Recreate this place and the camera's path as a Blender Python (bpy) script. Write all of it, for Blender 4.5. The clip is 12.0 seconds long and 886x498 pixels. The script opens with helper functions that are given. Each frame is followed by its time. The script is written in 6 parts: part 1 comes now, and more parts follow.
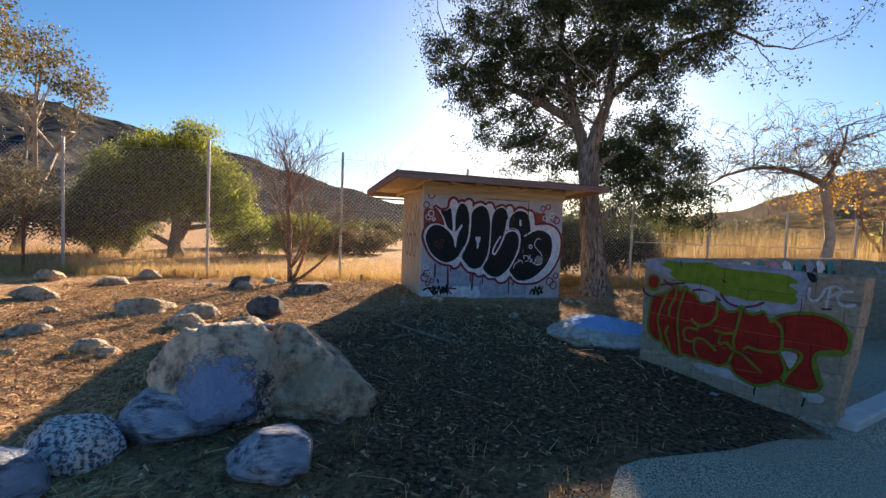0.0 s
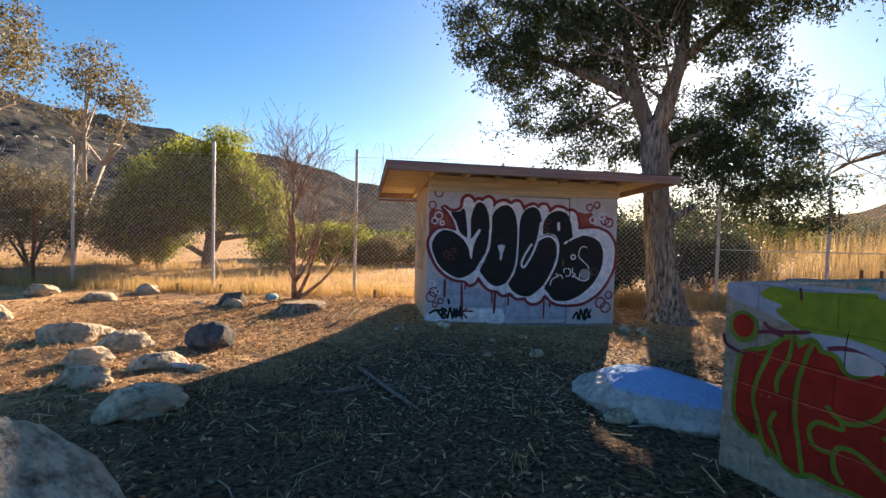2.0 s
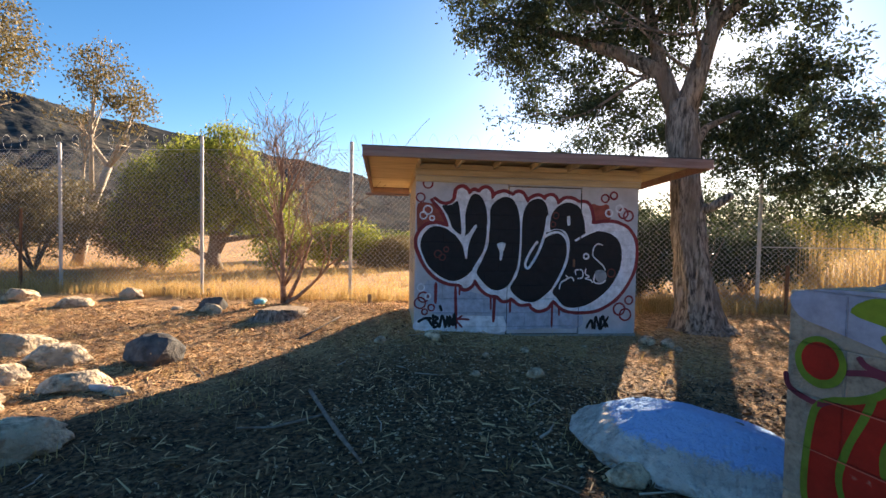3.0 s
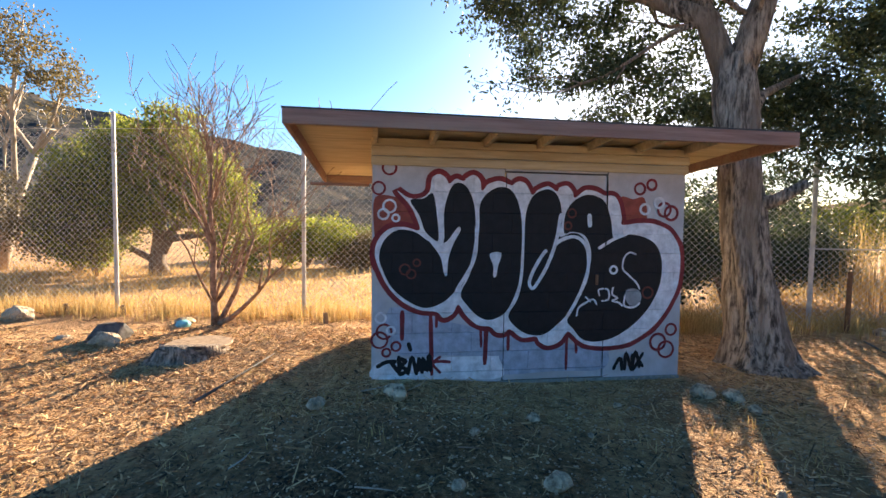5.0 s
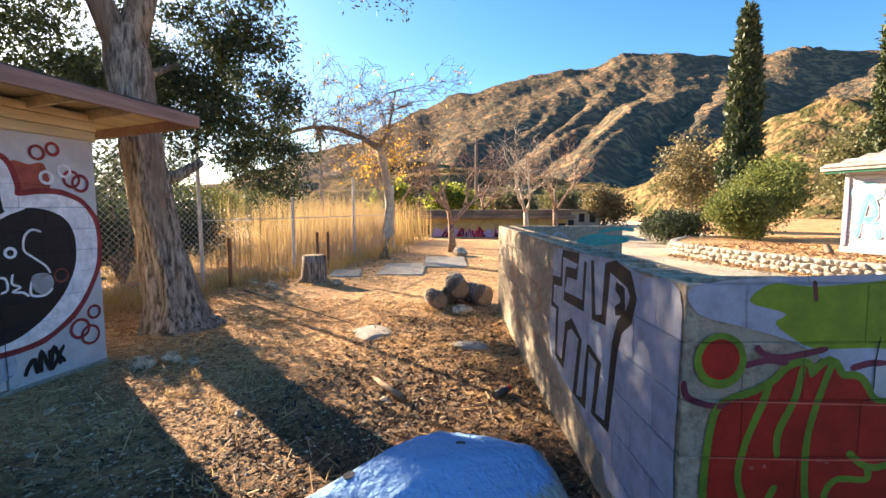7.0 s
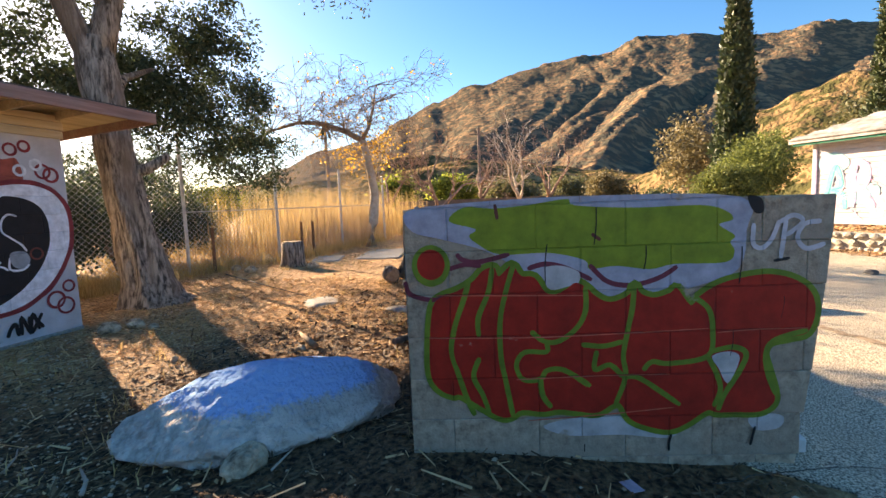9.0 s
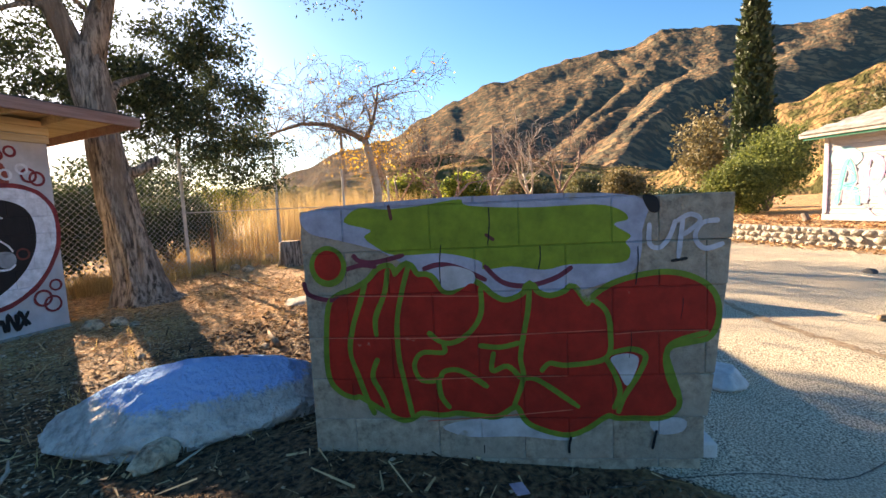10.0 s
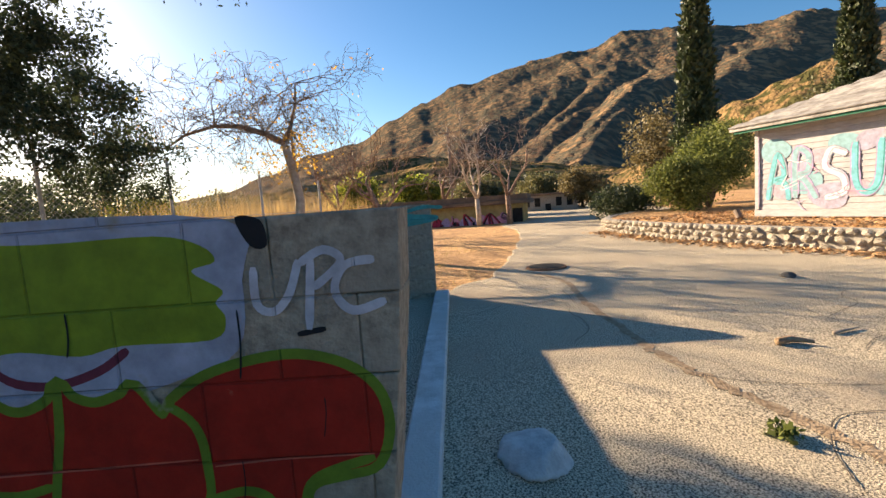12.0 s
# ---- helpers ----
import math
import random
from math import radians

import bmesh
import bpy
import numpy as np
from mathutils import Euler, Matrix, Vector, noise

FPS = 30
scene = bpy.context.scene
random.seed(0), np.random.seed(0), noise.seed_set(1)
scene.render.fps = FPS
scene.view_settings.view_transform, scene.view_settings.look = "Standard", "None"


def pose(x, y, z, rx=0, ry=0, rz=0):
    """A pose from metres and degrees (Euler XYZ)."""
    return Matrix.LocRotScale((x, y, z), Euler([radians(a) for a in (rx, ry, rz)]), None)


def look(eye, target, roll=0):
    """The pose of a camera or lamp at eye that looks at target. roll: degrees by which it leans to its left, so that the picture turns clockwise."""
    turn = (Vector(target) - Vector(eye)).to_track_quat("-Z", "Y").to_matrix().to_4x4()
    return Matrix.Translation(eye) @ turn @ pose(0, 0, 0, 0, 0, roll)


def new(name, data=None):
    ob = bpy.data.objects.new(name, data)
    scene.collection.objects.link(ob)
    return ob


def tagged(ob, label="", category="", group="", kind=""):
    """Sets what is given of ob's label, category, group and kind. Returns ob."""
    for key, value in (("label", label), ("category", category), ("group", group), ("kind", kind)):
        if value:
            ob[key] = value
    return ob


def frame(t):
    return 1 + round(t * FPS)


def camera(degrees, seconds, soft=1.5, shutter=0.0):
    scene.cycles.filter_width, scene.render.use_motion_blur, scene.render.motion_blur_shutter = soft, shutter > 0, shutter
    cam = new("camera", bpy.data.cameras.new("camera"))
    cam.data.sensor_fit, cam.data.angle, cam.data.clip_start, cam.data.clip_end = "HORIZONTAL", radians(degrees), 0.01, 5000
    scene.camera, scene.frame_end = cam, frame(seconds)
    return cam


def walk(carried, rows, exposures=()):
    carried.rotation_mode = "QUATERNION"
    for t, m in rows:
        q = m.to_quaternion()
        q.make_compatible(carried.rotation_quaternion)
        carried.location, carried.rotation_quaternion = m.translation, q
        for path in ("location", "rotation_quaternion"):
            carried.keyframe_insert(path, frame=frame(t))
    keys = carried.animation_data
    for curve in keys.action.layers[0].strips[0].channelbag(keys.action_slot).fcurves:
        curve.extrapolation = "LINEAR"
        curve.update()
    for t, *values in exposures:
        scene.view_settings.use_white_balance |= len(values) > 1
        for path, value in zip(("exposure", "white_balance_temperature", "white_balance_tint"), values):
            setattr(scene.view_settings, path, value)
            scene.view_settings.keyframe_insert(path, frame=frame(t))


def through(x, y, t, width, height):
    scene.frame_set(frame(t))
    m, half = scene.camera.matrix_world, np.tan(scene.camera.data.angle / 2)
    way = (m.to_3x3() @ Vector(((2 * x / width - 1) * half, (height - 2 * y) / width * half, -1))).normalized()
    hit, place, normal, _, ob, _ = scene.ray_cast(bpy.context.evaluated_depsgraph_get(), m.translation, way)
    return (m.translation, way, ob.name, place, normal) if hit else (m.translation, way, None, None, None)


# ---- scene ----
cam = camera(88.1, 12.0)
PATH = [
    (0, (-2.698, -8.896, 1.478), (-2.030, -7.013, 1.379), 2.34),
    (0.5, (-2.273, -8.490, 1.461), (-1.689, -6.579, 1.364), 1.93),
    (1, (-1.840, -8.133, 1.446), (-1.340, -6.198, 1.358), 1.90),
    (1.5, (-1.432, -7.728, 1.450), (-0.996, -5.777, 1.376), 1.73),
    (2, (-1.052, -7.269, 1.463), (-0.698, -5.302, 1.391), 1.61),
    (2.5, (-0.661, -6.841, 1.414), (-0.381, -4.862, 1.345), 1.24),
    (3, (-0.382, -6.407, 1.403), (-0.142, -4.423, 1.335), 1.07),
    (5, (0.029, -4.472, 1.554), (0.324, -2.497, 1.449), 0.76),
    (5.5, (-0.007, -4.092, 1.535), (0.684, -2.217, 1.442), 0.37),
    (6, (-0.068, -3.902, 1.468), (1.192, -2.350, 1.396), -0.64),
    (6.5, (-0.166, -4.074, 1.499), (1.579, -3.104, 1.381), -0.55),
    (7, (-0.431, -4.298, 1.461), (1.517, -3.880, 1.285), -0.19),
    (9, (-0.773, -5.468, 1.235), (1.154, -4.972, 1.034), -2.29),
    (9.5, (-0.780, -5.746, 1.229), (1.128, -5.180, 1.025), -2.85),
    (10, (-0.625, -6.022, 1.220), (1.277, -5.438, 1.017), -2.73),
    (10.5, (-0.451, -6.327, 1.210), (1.454, -5.749, 1.019), -2.67),
    (11, (-0.245, -6.618, 1.269), (1.678, -6.101, 1.081), -3.10),
    (11.5, (0.138, -6.828, 1.270), (2.069, -6.345, 1.080), -3.78),
    (12, (0.586, -6.996, 1.209), (2.519, -6.525, 1.008), -4.23),
]
EXPOSURES = [(0.0, 1.46, 7300, 18), (2.5, 1.78, 7500, 17), (5.5, 2.2, 7450, 15), (7.0, 2.33, 7500, 15), (9.0, 2.22, 8150, 18), (11.0, 2.0, 8100, 16), (12.0, 1.56, 7950, 15)]
walk(cam, [(t, look(eye, target, roll)) for t, eye, target, roll in PATH], EXPOSURES)


# ---- world and sun ----
SUN_AZ, SUN_EL = 57.5, 19.6          # degrees, counter-clockwise from +x, and above the horizon
world = bpy.data.worlds.new("sky")
scene.world = world
world.use_nodes = True
wn = world.node_tree
sky = wn.nodes.new("ShaderNodeTexSky")
sky.sky_type, sky.sun_disc = "NISHITA", False
sky.sun_elevation, sky.sun_rotation = radians(SUN_EL), radians(90 - SUN_AZ)
sky.altitude, sky.air_density, sky.dust_density, sky.ozone_density = 400, 1.0, 0.5, 4.0
deep = wn.nodes.new("ShaderNodeHueSaturation")          # the clear desert sky is a deeper blue than the model's
deep.inputs["Saturation"].default_value = 1.24
wn.links.new(sky.outputs[0], deep.inputs["Color"])
wn.links.new(deep.outputs[0], wn.nodes["Background"].inputs[0])
wn.nodes["Background"].inputs[1].default_value = 0.066
sun = new("sun", bpy.data.lights.new("sun", "SUN"))
sun.data.energy, sun.data.angle, sun.data.color = 5.0, radians(0.53), (1.0, 0.87, 0.68)
toward = Vector((math.cos(radians(SUN_AZ)) * math.cos(radians(SUN_EL)), math.sin(radians(SUN_AZ)) * math.cos(radians(SUN_EL)), math.sin(radians(SUN_EL))))
sun.matrix_world = look(toward * 60, (0, 0, 0))

# ---- materials ----


def mat(name, dark, light, scale=8.0, rough=0.9, bump=0.3, fine=60.0, patch=None, patch_scale=0.7, patch_at=0.55, metal=0.0, spread=(0.35, 0.65), per_object=0.0, stretch=None, patch_soft=0.12, spec=0.3, depth=0.02):
    """Two-tone grain at one size, a third colour in larger patches, fine relief."""
    m = bpy.data.materials.new(name)
    m.use_nodes = True
    n, l = m.node_tree.nodes, m.node_tree.links
    b = n["Principled BSDF"]
    b.inputs["Roughness"].default_value, b.inputs["Metallic"].default_value = rough, metal
    b.inputs["Specular IOR Level"].default_value = spec
    co = n.new("ShaderNodeTexCoord").outputs["Object"]
    if stretch:
        mp = n.new("ShaderNodeMapping")
        mp.inputs["Scale"].default_value = stretch
        l.new(co, mp.inputs[0])
        co = mp.outputs[0]
    t = n.new("ShaderNodeTexNoise")
    t.inputs["Scale"].default_value, t.inputs["Detail"].default_value, t.inputs["Roughness"].default_value = scale, 8, 0.65
    l.new(co, t.inputs["Vector"])
    r = n.new("ShaderNodeValToRGB")
    r.color_ramp.elements[0].position, r.color_ramp.elements[1].position = spread
    r.color_ramp.elements[0].color, r.color_ramp.elements[1].color = (*dark, 1), (*light, 1)
    l.new(t.outputs[0], r.inputs[0])
    col = r.outputs[0]
    if patch:
        t2 = n.new("ShaderNodeTexNoise")
        t2.inputs["Scale"].default_value, t2.inputs["Detail"].default_value = patch_scale, 6
        l.new(co, t2.inputs["Vector"])
        k = n.new("ShaderNodeMapRange")
        k.inputs[1].default_value, k.inputs[2].default_value = patch_at - patch_soft, patch_at + patch_soft
        l.new(t2.outputs[0], k.inputs[0])
        mx = n.new("ShaderNodeMix")
        mx.data_type = "RGBA"
        l.new(k.outputs[0], mx.inputs[0])
        l.new(col, mx.inputs[6])
        mx.inputs[7].default_value = (*patch, 1)
        col = mx.outputs[2]
    if per_object:
        oi = n.new("ShaderNodeObjectInfo")
        k2 = n.new("ShaderNodeMapRange")
        k2.inputs[3].default_value, k2.inputs[4].default_value = 1 - per_object, 1 + per_object
        l.new(oi.outputs["Random"], k2.inputs[0])
        hs = n.new("ShaderNodeHueSaturation")
        l.new(k2.outputs[0], hs.inputs["Value"])
        l.new(col, hs.inputs["Color"])
        col = hs.outputs[0]
    l.new(col, b.inputs["Base Color"])
    if bump:
        t3 = n.new("ShaderNodeTexNoise")
        t3.inputs["Scale"].default_value, t3.inputs["Detail"].default_value = fine, 5
        l.new(co, t3.inputs["Vector"])
        bp = n.new("ShaderNodeBump")
        bp.inputs["Strength"].default_value, bp.inputs["Distance"].default_value = bump, depth
        l.new(t3.outputs[0], bp.inputs["Height"])
        l.new(bp.outputs[0], b.inputs["Normal"])
    return m


def leaf_mat(name, a, b_, rough=0.55, through=0.35):
    """Leaves: colour varies from leaf to leaf, and some light passes through."""
    m = bpy.data.materials.new(name)
    m.use_nodes = True
    n, l = m.node_tree.nodes, m.node_tree.links
    p = n["Principled BSDF"]
    p.inputs["Roughness"].default_value = rough
    g = n.new("ShaderNodeNewGeometry")
    r = n.new("ShaderNodeValToRGB")
    r.color_ramp.elements[0].color, r.color_ramp.elements[1].color = (*a, 1), (*b_, 1)
    l.new(g.outputs["Random Per Island"], r.inputs[0])
    l.new(r.outputs[0], p.inputs["Base Color"])
    tr = n.new("ShaderNodeBsdfTranslucent")
    l.new(r.outputs[0], tr.inputs[0])
    ms = n.new("ShaderNodeMixShader")
    ms.inputs[0].default_value = through
    l.new(p.outputs[0], ms.inputs[1])
    l.new(tr.outputs[0], ms.inputs[2])
    l.new(ms.outputs[0], n["Material Output"].inputs[0])
    return m


M_GROUND = mat("dry_soil_and_straw", (0.27, 0.125, 0.05), (0.86, 0.53, 0.25), 10, 0.95, 1.0, 45, (0.42, 0.235, 0.115), 0.5, 0.57, depth=0.04)


def add_mulch_and_shade(m):
    """Dark leaf mould and grey grit over the middle of the yard, thinning out unevenly; its colour also deepens the
    shed's shadow.
    """
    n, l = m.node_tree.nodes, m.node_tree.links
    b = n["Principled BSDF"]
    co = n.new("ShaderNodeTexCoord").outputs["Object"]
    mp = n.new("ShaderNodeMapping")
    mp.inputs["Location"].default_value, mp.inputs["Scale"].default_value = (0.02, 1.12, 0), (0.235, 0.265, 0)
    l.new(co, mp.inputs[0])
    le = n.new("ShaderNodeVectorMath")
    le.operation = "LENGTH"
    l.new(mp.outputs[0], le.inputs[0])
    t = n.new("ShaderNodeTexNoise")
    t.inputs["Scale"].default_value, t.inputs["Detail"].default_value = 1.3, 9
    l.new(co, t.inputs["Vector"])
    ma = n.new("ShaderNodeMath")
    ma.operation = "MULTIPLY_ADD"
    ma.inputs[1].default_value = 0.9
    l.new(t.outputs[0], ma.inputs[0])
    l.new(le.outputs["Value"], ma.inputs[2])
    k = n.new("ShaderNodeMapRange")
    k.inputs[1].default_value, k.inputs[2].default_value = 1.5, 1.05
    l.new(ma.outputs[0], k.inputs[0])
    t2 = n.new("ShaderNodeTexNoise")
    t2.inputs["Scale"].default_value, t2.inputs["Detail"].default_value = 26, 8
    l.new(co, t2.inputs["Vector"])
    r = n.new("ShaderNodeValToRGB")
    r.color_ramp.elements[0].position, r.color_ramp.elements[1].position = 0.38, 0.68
    # mould tones, lowered further to darken the shaded ground
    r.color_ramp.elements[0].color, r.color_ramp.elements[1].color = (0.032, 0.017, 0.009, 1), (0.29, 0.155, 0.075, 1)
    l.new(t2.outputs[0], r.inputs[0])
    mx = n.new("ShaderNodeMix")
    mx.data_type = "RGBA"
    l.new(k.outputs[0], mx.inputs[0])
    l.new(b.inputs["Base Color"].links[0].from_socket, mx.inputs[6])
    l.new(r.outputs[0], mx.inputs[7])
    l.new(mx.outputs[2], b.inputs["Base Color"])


add_mulch_and_shade(M_GROUND)
M_ASPHALT = mat("worn_asphalt", (0.075, 0.06, 0.045), (0.80, 0.68, 0.50), 95, 0.93, 1.0, 130, (0.42, 0.34, 0.25), 0.6, 0.62, spread=(0.40, 0.58), depth=0.012)
M_BLOCK = mat("grey_concrete_block", (0.22, 0.172, 0.125), (0.49, 0.395, 0.285), 26, 0.92, 0.7, 90, (0.33, 0.28, 0.22), 1.6, 0.55, per_object=0.07, depth=0.008)
M_MORTAR = mat("mortar", (0.24, 0.22, 0.19), (0.36, 0.33, 0.29), 30, 0.95, 0.4, 120)
M_SHED = mat("grey_painted_block", (0.46, 0.455, 0.47), (0.58, 0.57, 0.59), 6, 0.75, 0.35, 80, (0.40, 0.36, 0.33), 0.9, 0.6, depth=0.006)
M_TAN = mat("tan_painted_block", (0.50, 0.40, 0.26), (0.62, 0.51, 0.35), 5, 0.8, 0.35, 80, depth=0.006)
M_BEIGE = mat("beige_painted_timber", (0.50, 0.40, 0.24), (0.66, 0.55, 0.36), 4, 0.75, 0.3, 40, (0.38, 0.30, 0.20), 1.3, 0.62, stretch=(0.5, 6, 6), depth=0.004)
M_FASCIA = mat("faded_red_brown_paint", (0.23, 0.13, 0.105), (0.34, 0.215, 0.18), 5, 0.8, 0.4, 30, (0.33, 0.25, 0.20), 1.0, 0.66, stretch=(0.4, 6, 6), depth=0.004)
M_ROOFING = mat("tar_roofing", (0.05, 0.05, 0.05), (0.11, 0.10, 0.09), 12, 0.95, 0.5, 90)
M_ROCK = mat("granite", (0.12, 0.08, 0.05), (0.76, 0.60, 0.42), 9, 0.9, 1.0, 26, (0.46, 0.34, 0.22), 1.8, 0.58, per_object=0.12, depth=0.06, spread=(0.34, 0.56))
M_STEEL = mat("galvanised_steel", (0.42, 0.42, 0.42), (0.58, 0.57, 0.55), 9, 0.55, 0.1, 60, metal=0.3)
M_RUST = mat("rusty_steel", (0.14, 0.07, 0.04), (0.27, 0.14, 0.08), 12, 0.9, 0.4, 60)
M_BARK = mat("shedding_bark", (0.065, 0.05, 0.04), (0.48, 0.40, 0.325), 9, 0.95, 1.0, 18, (0.26, 0.20, 0.155), 1.6, 0.56, stretch=(2.5, 2.5, 0.45), depth=0.06, spread=(0.40, 0.60))
M_TWIG = mat("reddish_twigs", (0.15, 0.08, 0.055), (0.42, 0.28, 0.20), 9, 0.9, 0.4, 40)
M_GREYTWIG = mat("grey_brown_bark", (0.15, 0.11, 0.085), (0.32, 0.25, 0.2), 7, 0.9, 0.6, 30, stretch=(2, 2, 0.6))
M_PALEBARK = mat("pale_bark", (0.34, 0.27, 0.21), (0.55, 0.47, 0.38), 5, 0.9, 0.5, 20)
M_DRYGRASS = leaf_mat("dry_grass", (0.42, 0.27, 0.09), (0.72, 0.52, 0.24), 0.8, 0.4)
M_STRAW = leaf_mat("straw_litter", (0.12, 0.06, 0.026), (0.86, 0.57, 0.29), 0.85, 0.1)
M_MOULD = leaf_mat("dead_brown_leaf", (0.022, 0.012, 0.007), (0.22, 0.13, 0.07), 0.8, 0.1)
M_BRONZE = leaf_mat("curled_brown_leaf", (0.07, 0.032, 0.016), (0.84, 0.52, 0.26), 0.8, 0.15)
M_REED = leaf_mat("golden_reed", (0.36, 0.235, 0.09), (0.64, 0.46, 0.21), 0.7, 0.4)
M_LEAF = leaf_mat("dark_green_leaf", (0.02, 0.035, 0.016), (0.085, 0.11, 0.05), 0.6, 0.3)
M_PEPPER = leaf_mat("yellow_green_leaf", (0.08, 0.115, 0.02), (0.42, 0.44, 0.07), 0.6, 0.55)
M_SCRUB = leaf_mat("olive_leaf", (0.09, 0.10, 0.04), (0.22, 0.20, 0.09), 0.6, 0.35)
M_OLIVE = leaf_mat("brown_olive_leaf", (0.12, 0.10, 0.045), (0.28, 0.22, 0.10), 0.7, 0.3)
M_SHRUB = leaf_mat("fresh_green_leaf", (0.06, 0.085, 0.022), (0.26, 0.29, 0.075), 0.75, 0.4)
M_CYPRESS = leaf_mat("cypress_leaf", (0.03, 0.045, 0.018), (0.09, 0.12, 0.045), 0.6, 0.15)
M_GOLDLEAF = leaf_mat("golden_leaf", (0.5, 0.26, 0.03), (0.75, 0.46, 0.07), 0.6, 0.5)
M_HILL = mat("dry_chaparral_slope", (0.15, 0.108, 0.075), (0.37, 0.225, 0.125), 0.035, 0.98, 1.0, 0.3, (0.11, 0.10, 0.075), 0.16, 0.475, spread=(0.36, 0.62), patch_soft=0.05, depth=3.0, spec=0.0)
# dense scrub, coloured darker still to stand for the ridge's backlit shade
M_HILLBACKLIT = mat("backlit_chaparral_slope", (0.055, 0.058, 0.06), (0.135, 0.118, 0.095), 0.03, 0.98, 0.8, 0.16, (0.044, 0.048, 0.048), 0.06, 0.5, spread=(0.40, 0.60), patch_soft=0.05, depth=3.0, spec=0.0)
M_HILLNEAR = mat("dry_grass_slope", (0.17, 0.115, 0.06), (0.37, 0.235, 0.11), 0.06, 0.98, 0.8, 0.9, (0.085, 0.08, 0.035), 0.35, 0.51, spread=(0.40, 0.60), patch_soft=0.04, depth=1.5, spec=0.0)

# ---- builders ----
GZ = -0.06                            # level of the ground in the yard


def link(name, bm, material, parent=None, label="", smooth=False):
    me = bpy.data.meshes.new(name)
    bm.to_mesh(me)
    bm.free()
    if smooth:
        me.shade_smooth()
    me.materials.append(material)
    ob = new(name, me)
    if parent:
        ob.parent = parent
    return tagged(ob, label)


def part(name, bm, material, parent, label="", smooth=False):
    return link(name, bm, material, parent, label, smooth)


def raw(name, verts, faces, material, parent=None, label="", smooth=False):
    """A mesh from computed vertices and faces."""
    me = bpy.data.meshes.new(name)
    me.from_pydata(verts, [], faces)
    if smooth:
        me.shade_smooth()
    me.materials.append(material)
    ob = new(name, me)
    if parent:
        ob.parent = parent
    return tagged(ob, label)


def thing(name, m, label, category, group="", kind=""):
    """An Empty at the thing's base."""
    ob = new(name)
    ob.empty_display_size = 0.1
    ob.matrix_basis = m
    return tagged(ob, label, category, group, kind)


def box(sx, sy, sz, bevel=0.0, at=(0, 0, 0), bm=None, turn=None):
    """A box of the given size, its base's middle at at, with bevelled edges."""
    own = bmesh.new()
    bmesh.ops.create_cube(own, size=1)
    bmesh.ops.scale(own, vec=(sx, sy, sz), verts=own.verts)
    if bevel:
        bmesh.ops.bevel(own, geom=own.edges[:], offset=bevel, segments=1, affect="EDGES")
    bmesh.ops.translate(own, vec=(0, 0, sz / 2), verts=own.verts)
    if turn:
        bmesh.ops.transform(own, matrix=turn, verts=own.verts)
    bmesh.ops.translate(own, vec=at, verts=own.verts)
    if bm is None:
        return own
    me = bpy.data.meshes.new("tmp")
    own.to_mesh(me)
    own.free()
    bm.from_mesh(me)
    bpy.data.meshes.remove(me)
    return bm


def tube(points, radii, sides=8, verts=None, faces=None, lump=0.0, fine=1.0):
    """Adds a tapering tube along points to the lists."""
    verts = [] if verts is None else verts
    faces = [] if faces is None else faces
    base, n = len(verts), len(points)
    for i, p in enumerate(points):
        d = (points[min(i + 1, n - 1)] - points[max(i - 1, 0)])
        d = d.normalized() if d.length > 1e-6 else Vector((0, 0, 1))
        a = d.orthogonal().normalized() if abs(d.z) > 0.99 else d.cross(Vector((0, 0, 1))).normalized()
        b = d.cross(a)
        for k in range(sides):
            w = 2 * math.pi * k / sides
            q = radii[i]
            if lump:
                q *= 1 + lump * (noise.noise(Vector((math.cos(w) * 1.3 * fine + p.x, math.sin(w) * 1.3 * fine + p.y, p.z * 0.9))) + (0.6 * noise.noise(Vector((math.cos(w) * 3.4, math.sin(w) * 3.4, p.z * 2.2))) if fine > 1 else 0))
            verts.append(tuple(p + (a * math.cos(w) + b * math.sin(w)) * q))
    for i in range(n - 1):
        for k in range(sides):
            k2 = (k + 1) % sides
            faces.append((base + i * sides + k, base + i * sides + k2, base + (i + 1) * sides + k2, base + (i + 1) * sides + k))
    faces.append(tuple(base + (n - 1) * sides + k for k in range(sides)))
    faces.append(tuple(base + k for k in reversed(range(sides))))
    return verts, faces


def blob(rnd, sub=3, size=(1, 1, 1), rough=0.22, freq=1.3, flat=0.0, seed=0.0):
    """A weathered stone: a displaced ball, cut flat below."""
    bm = bmesh.new()
    bmesh.ops.create_icosphere(bm, subdivisions=sub, radius=1)
    off = Vector((seed * 7.3, seed * 3.1, seed * 5.7))
    for v in bm.verts:
        n0 = v.co.normalized()
        f = 1 + rough * noise.noise(n0 * freq + off) + rough * 0.45 * noise.noise(n0 * freq * 2.6 + off) + rough * 0.2 * noise.noise(n0 * freq * 6 + off)
        c = n0 * f
        # broken flat faces
        for q in ((0.7, 0.3, 0.6), (-0.5, 0.7, 0.5), (0.1, -0.8, 0.55), (-0.8, -0.3, 0.4), (0.9, -0.4, 0.1), (0.1, 0.2, 1.0)):
            qn = (Vector(q) + 0.5 * noise.noise_vector(off + Vector(q))).normalized()
            e = c.dot(qn) - (0.84 - flat * 0.35)
            if e > 0:
                c -= qn * e * 0.88
        c *= 1 + 0.035 * noise.noise(n0 * 9 + off) + 0.02 * noise.noise(n0 * 19 + off)
        v.co = Vector((c.x * size[0], c.y * size[1], c.z * size[2]))
    return bm


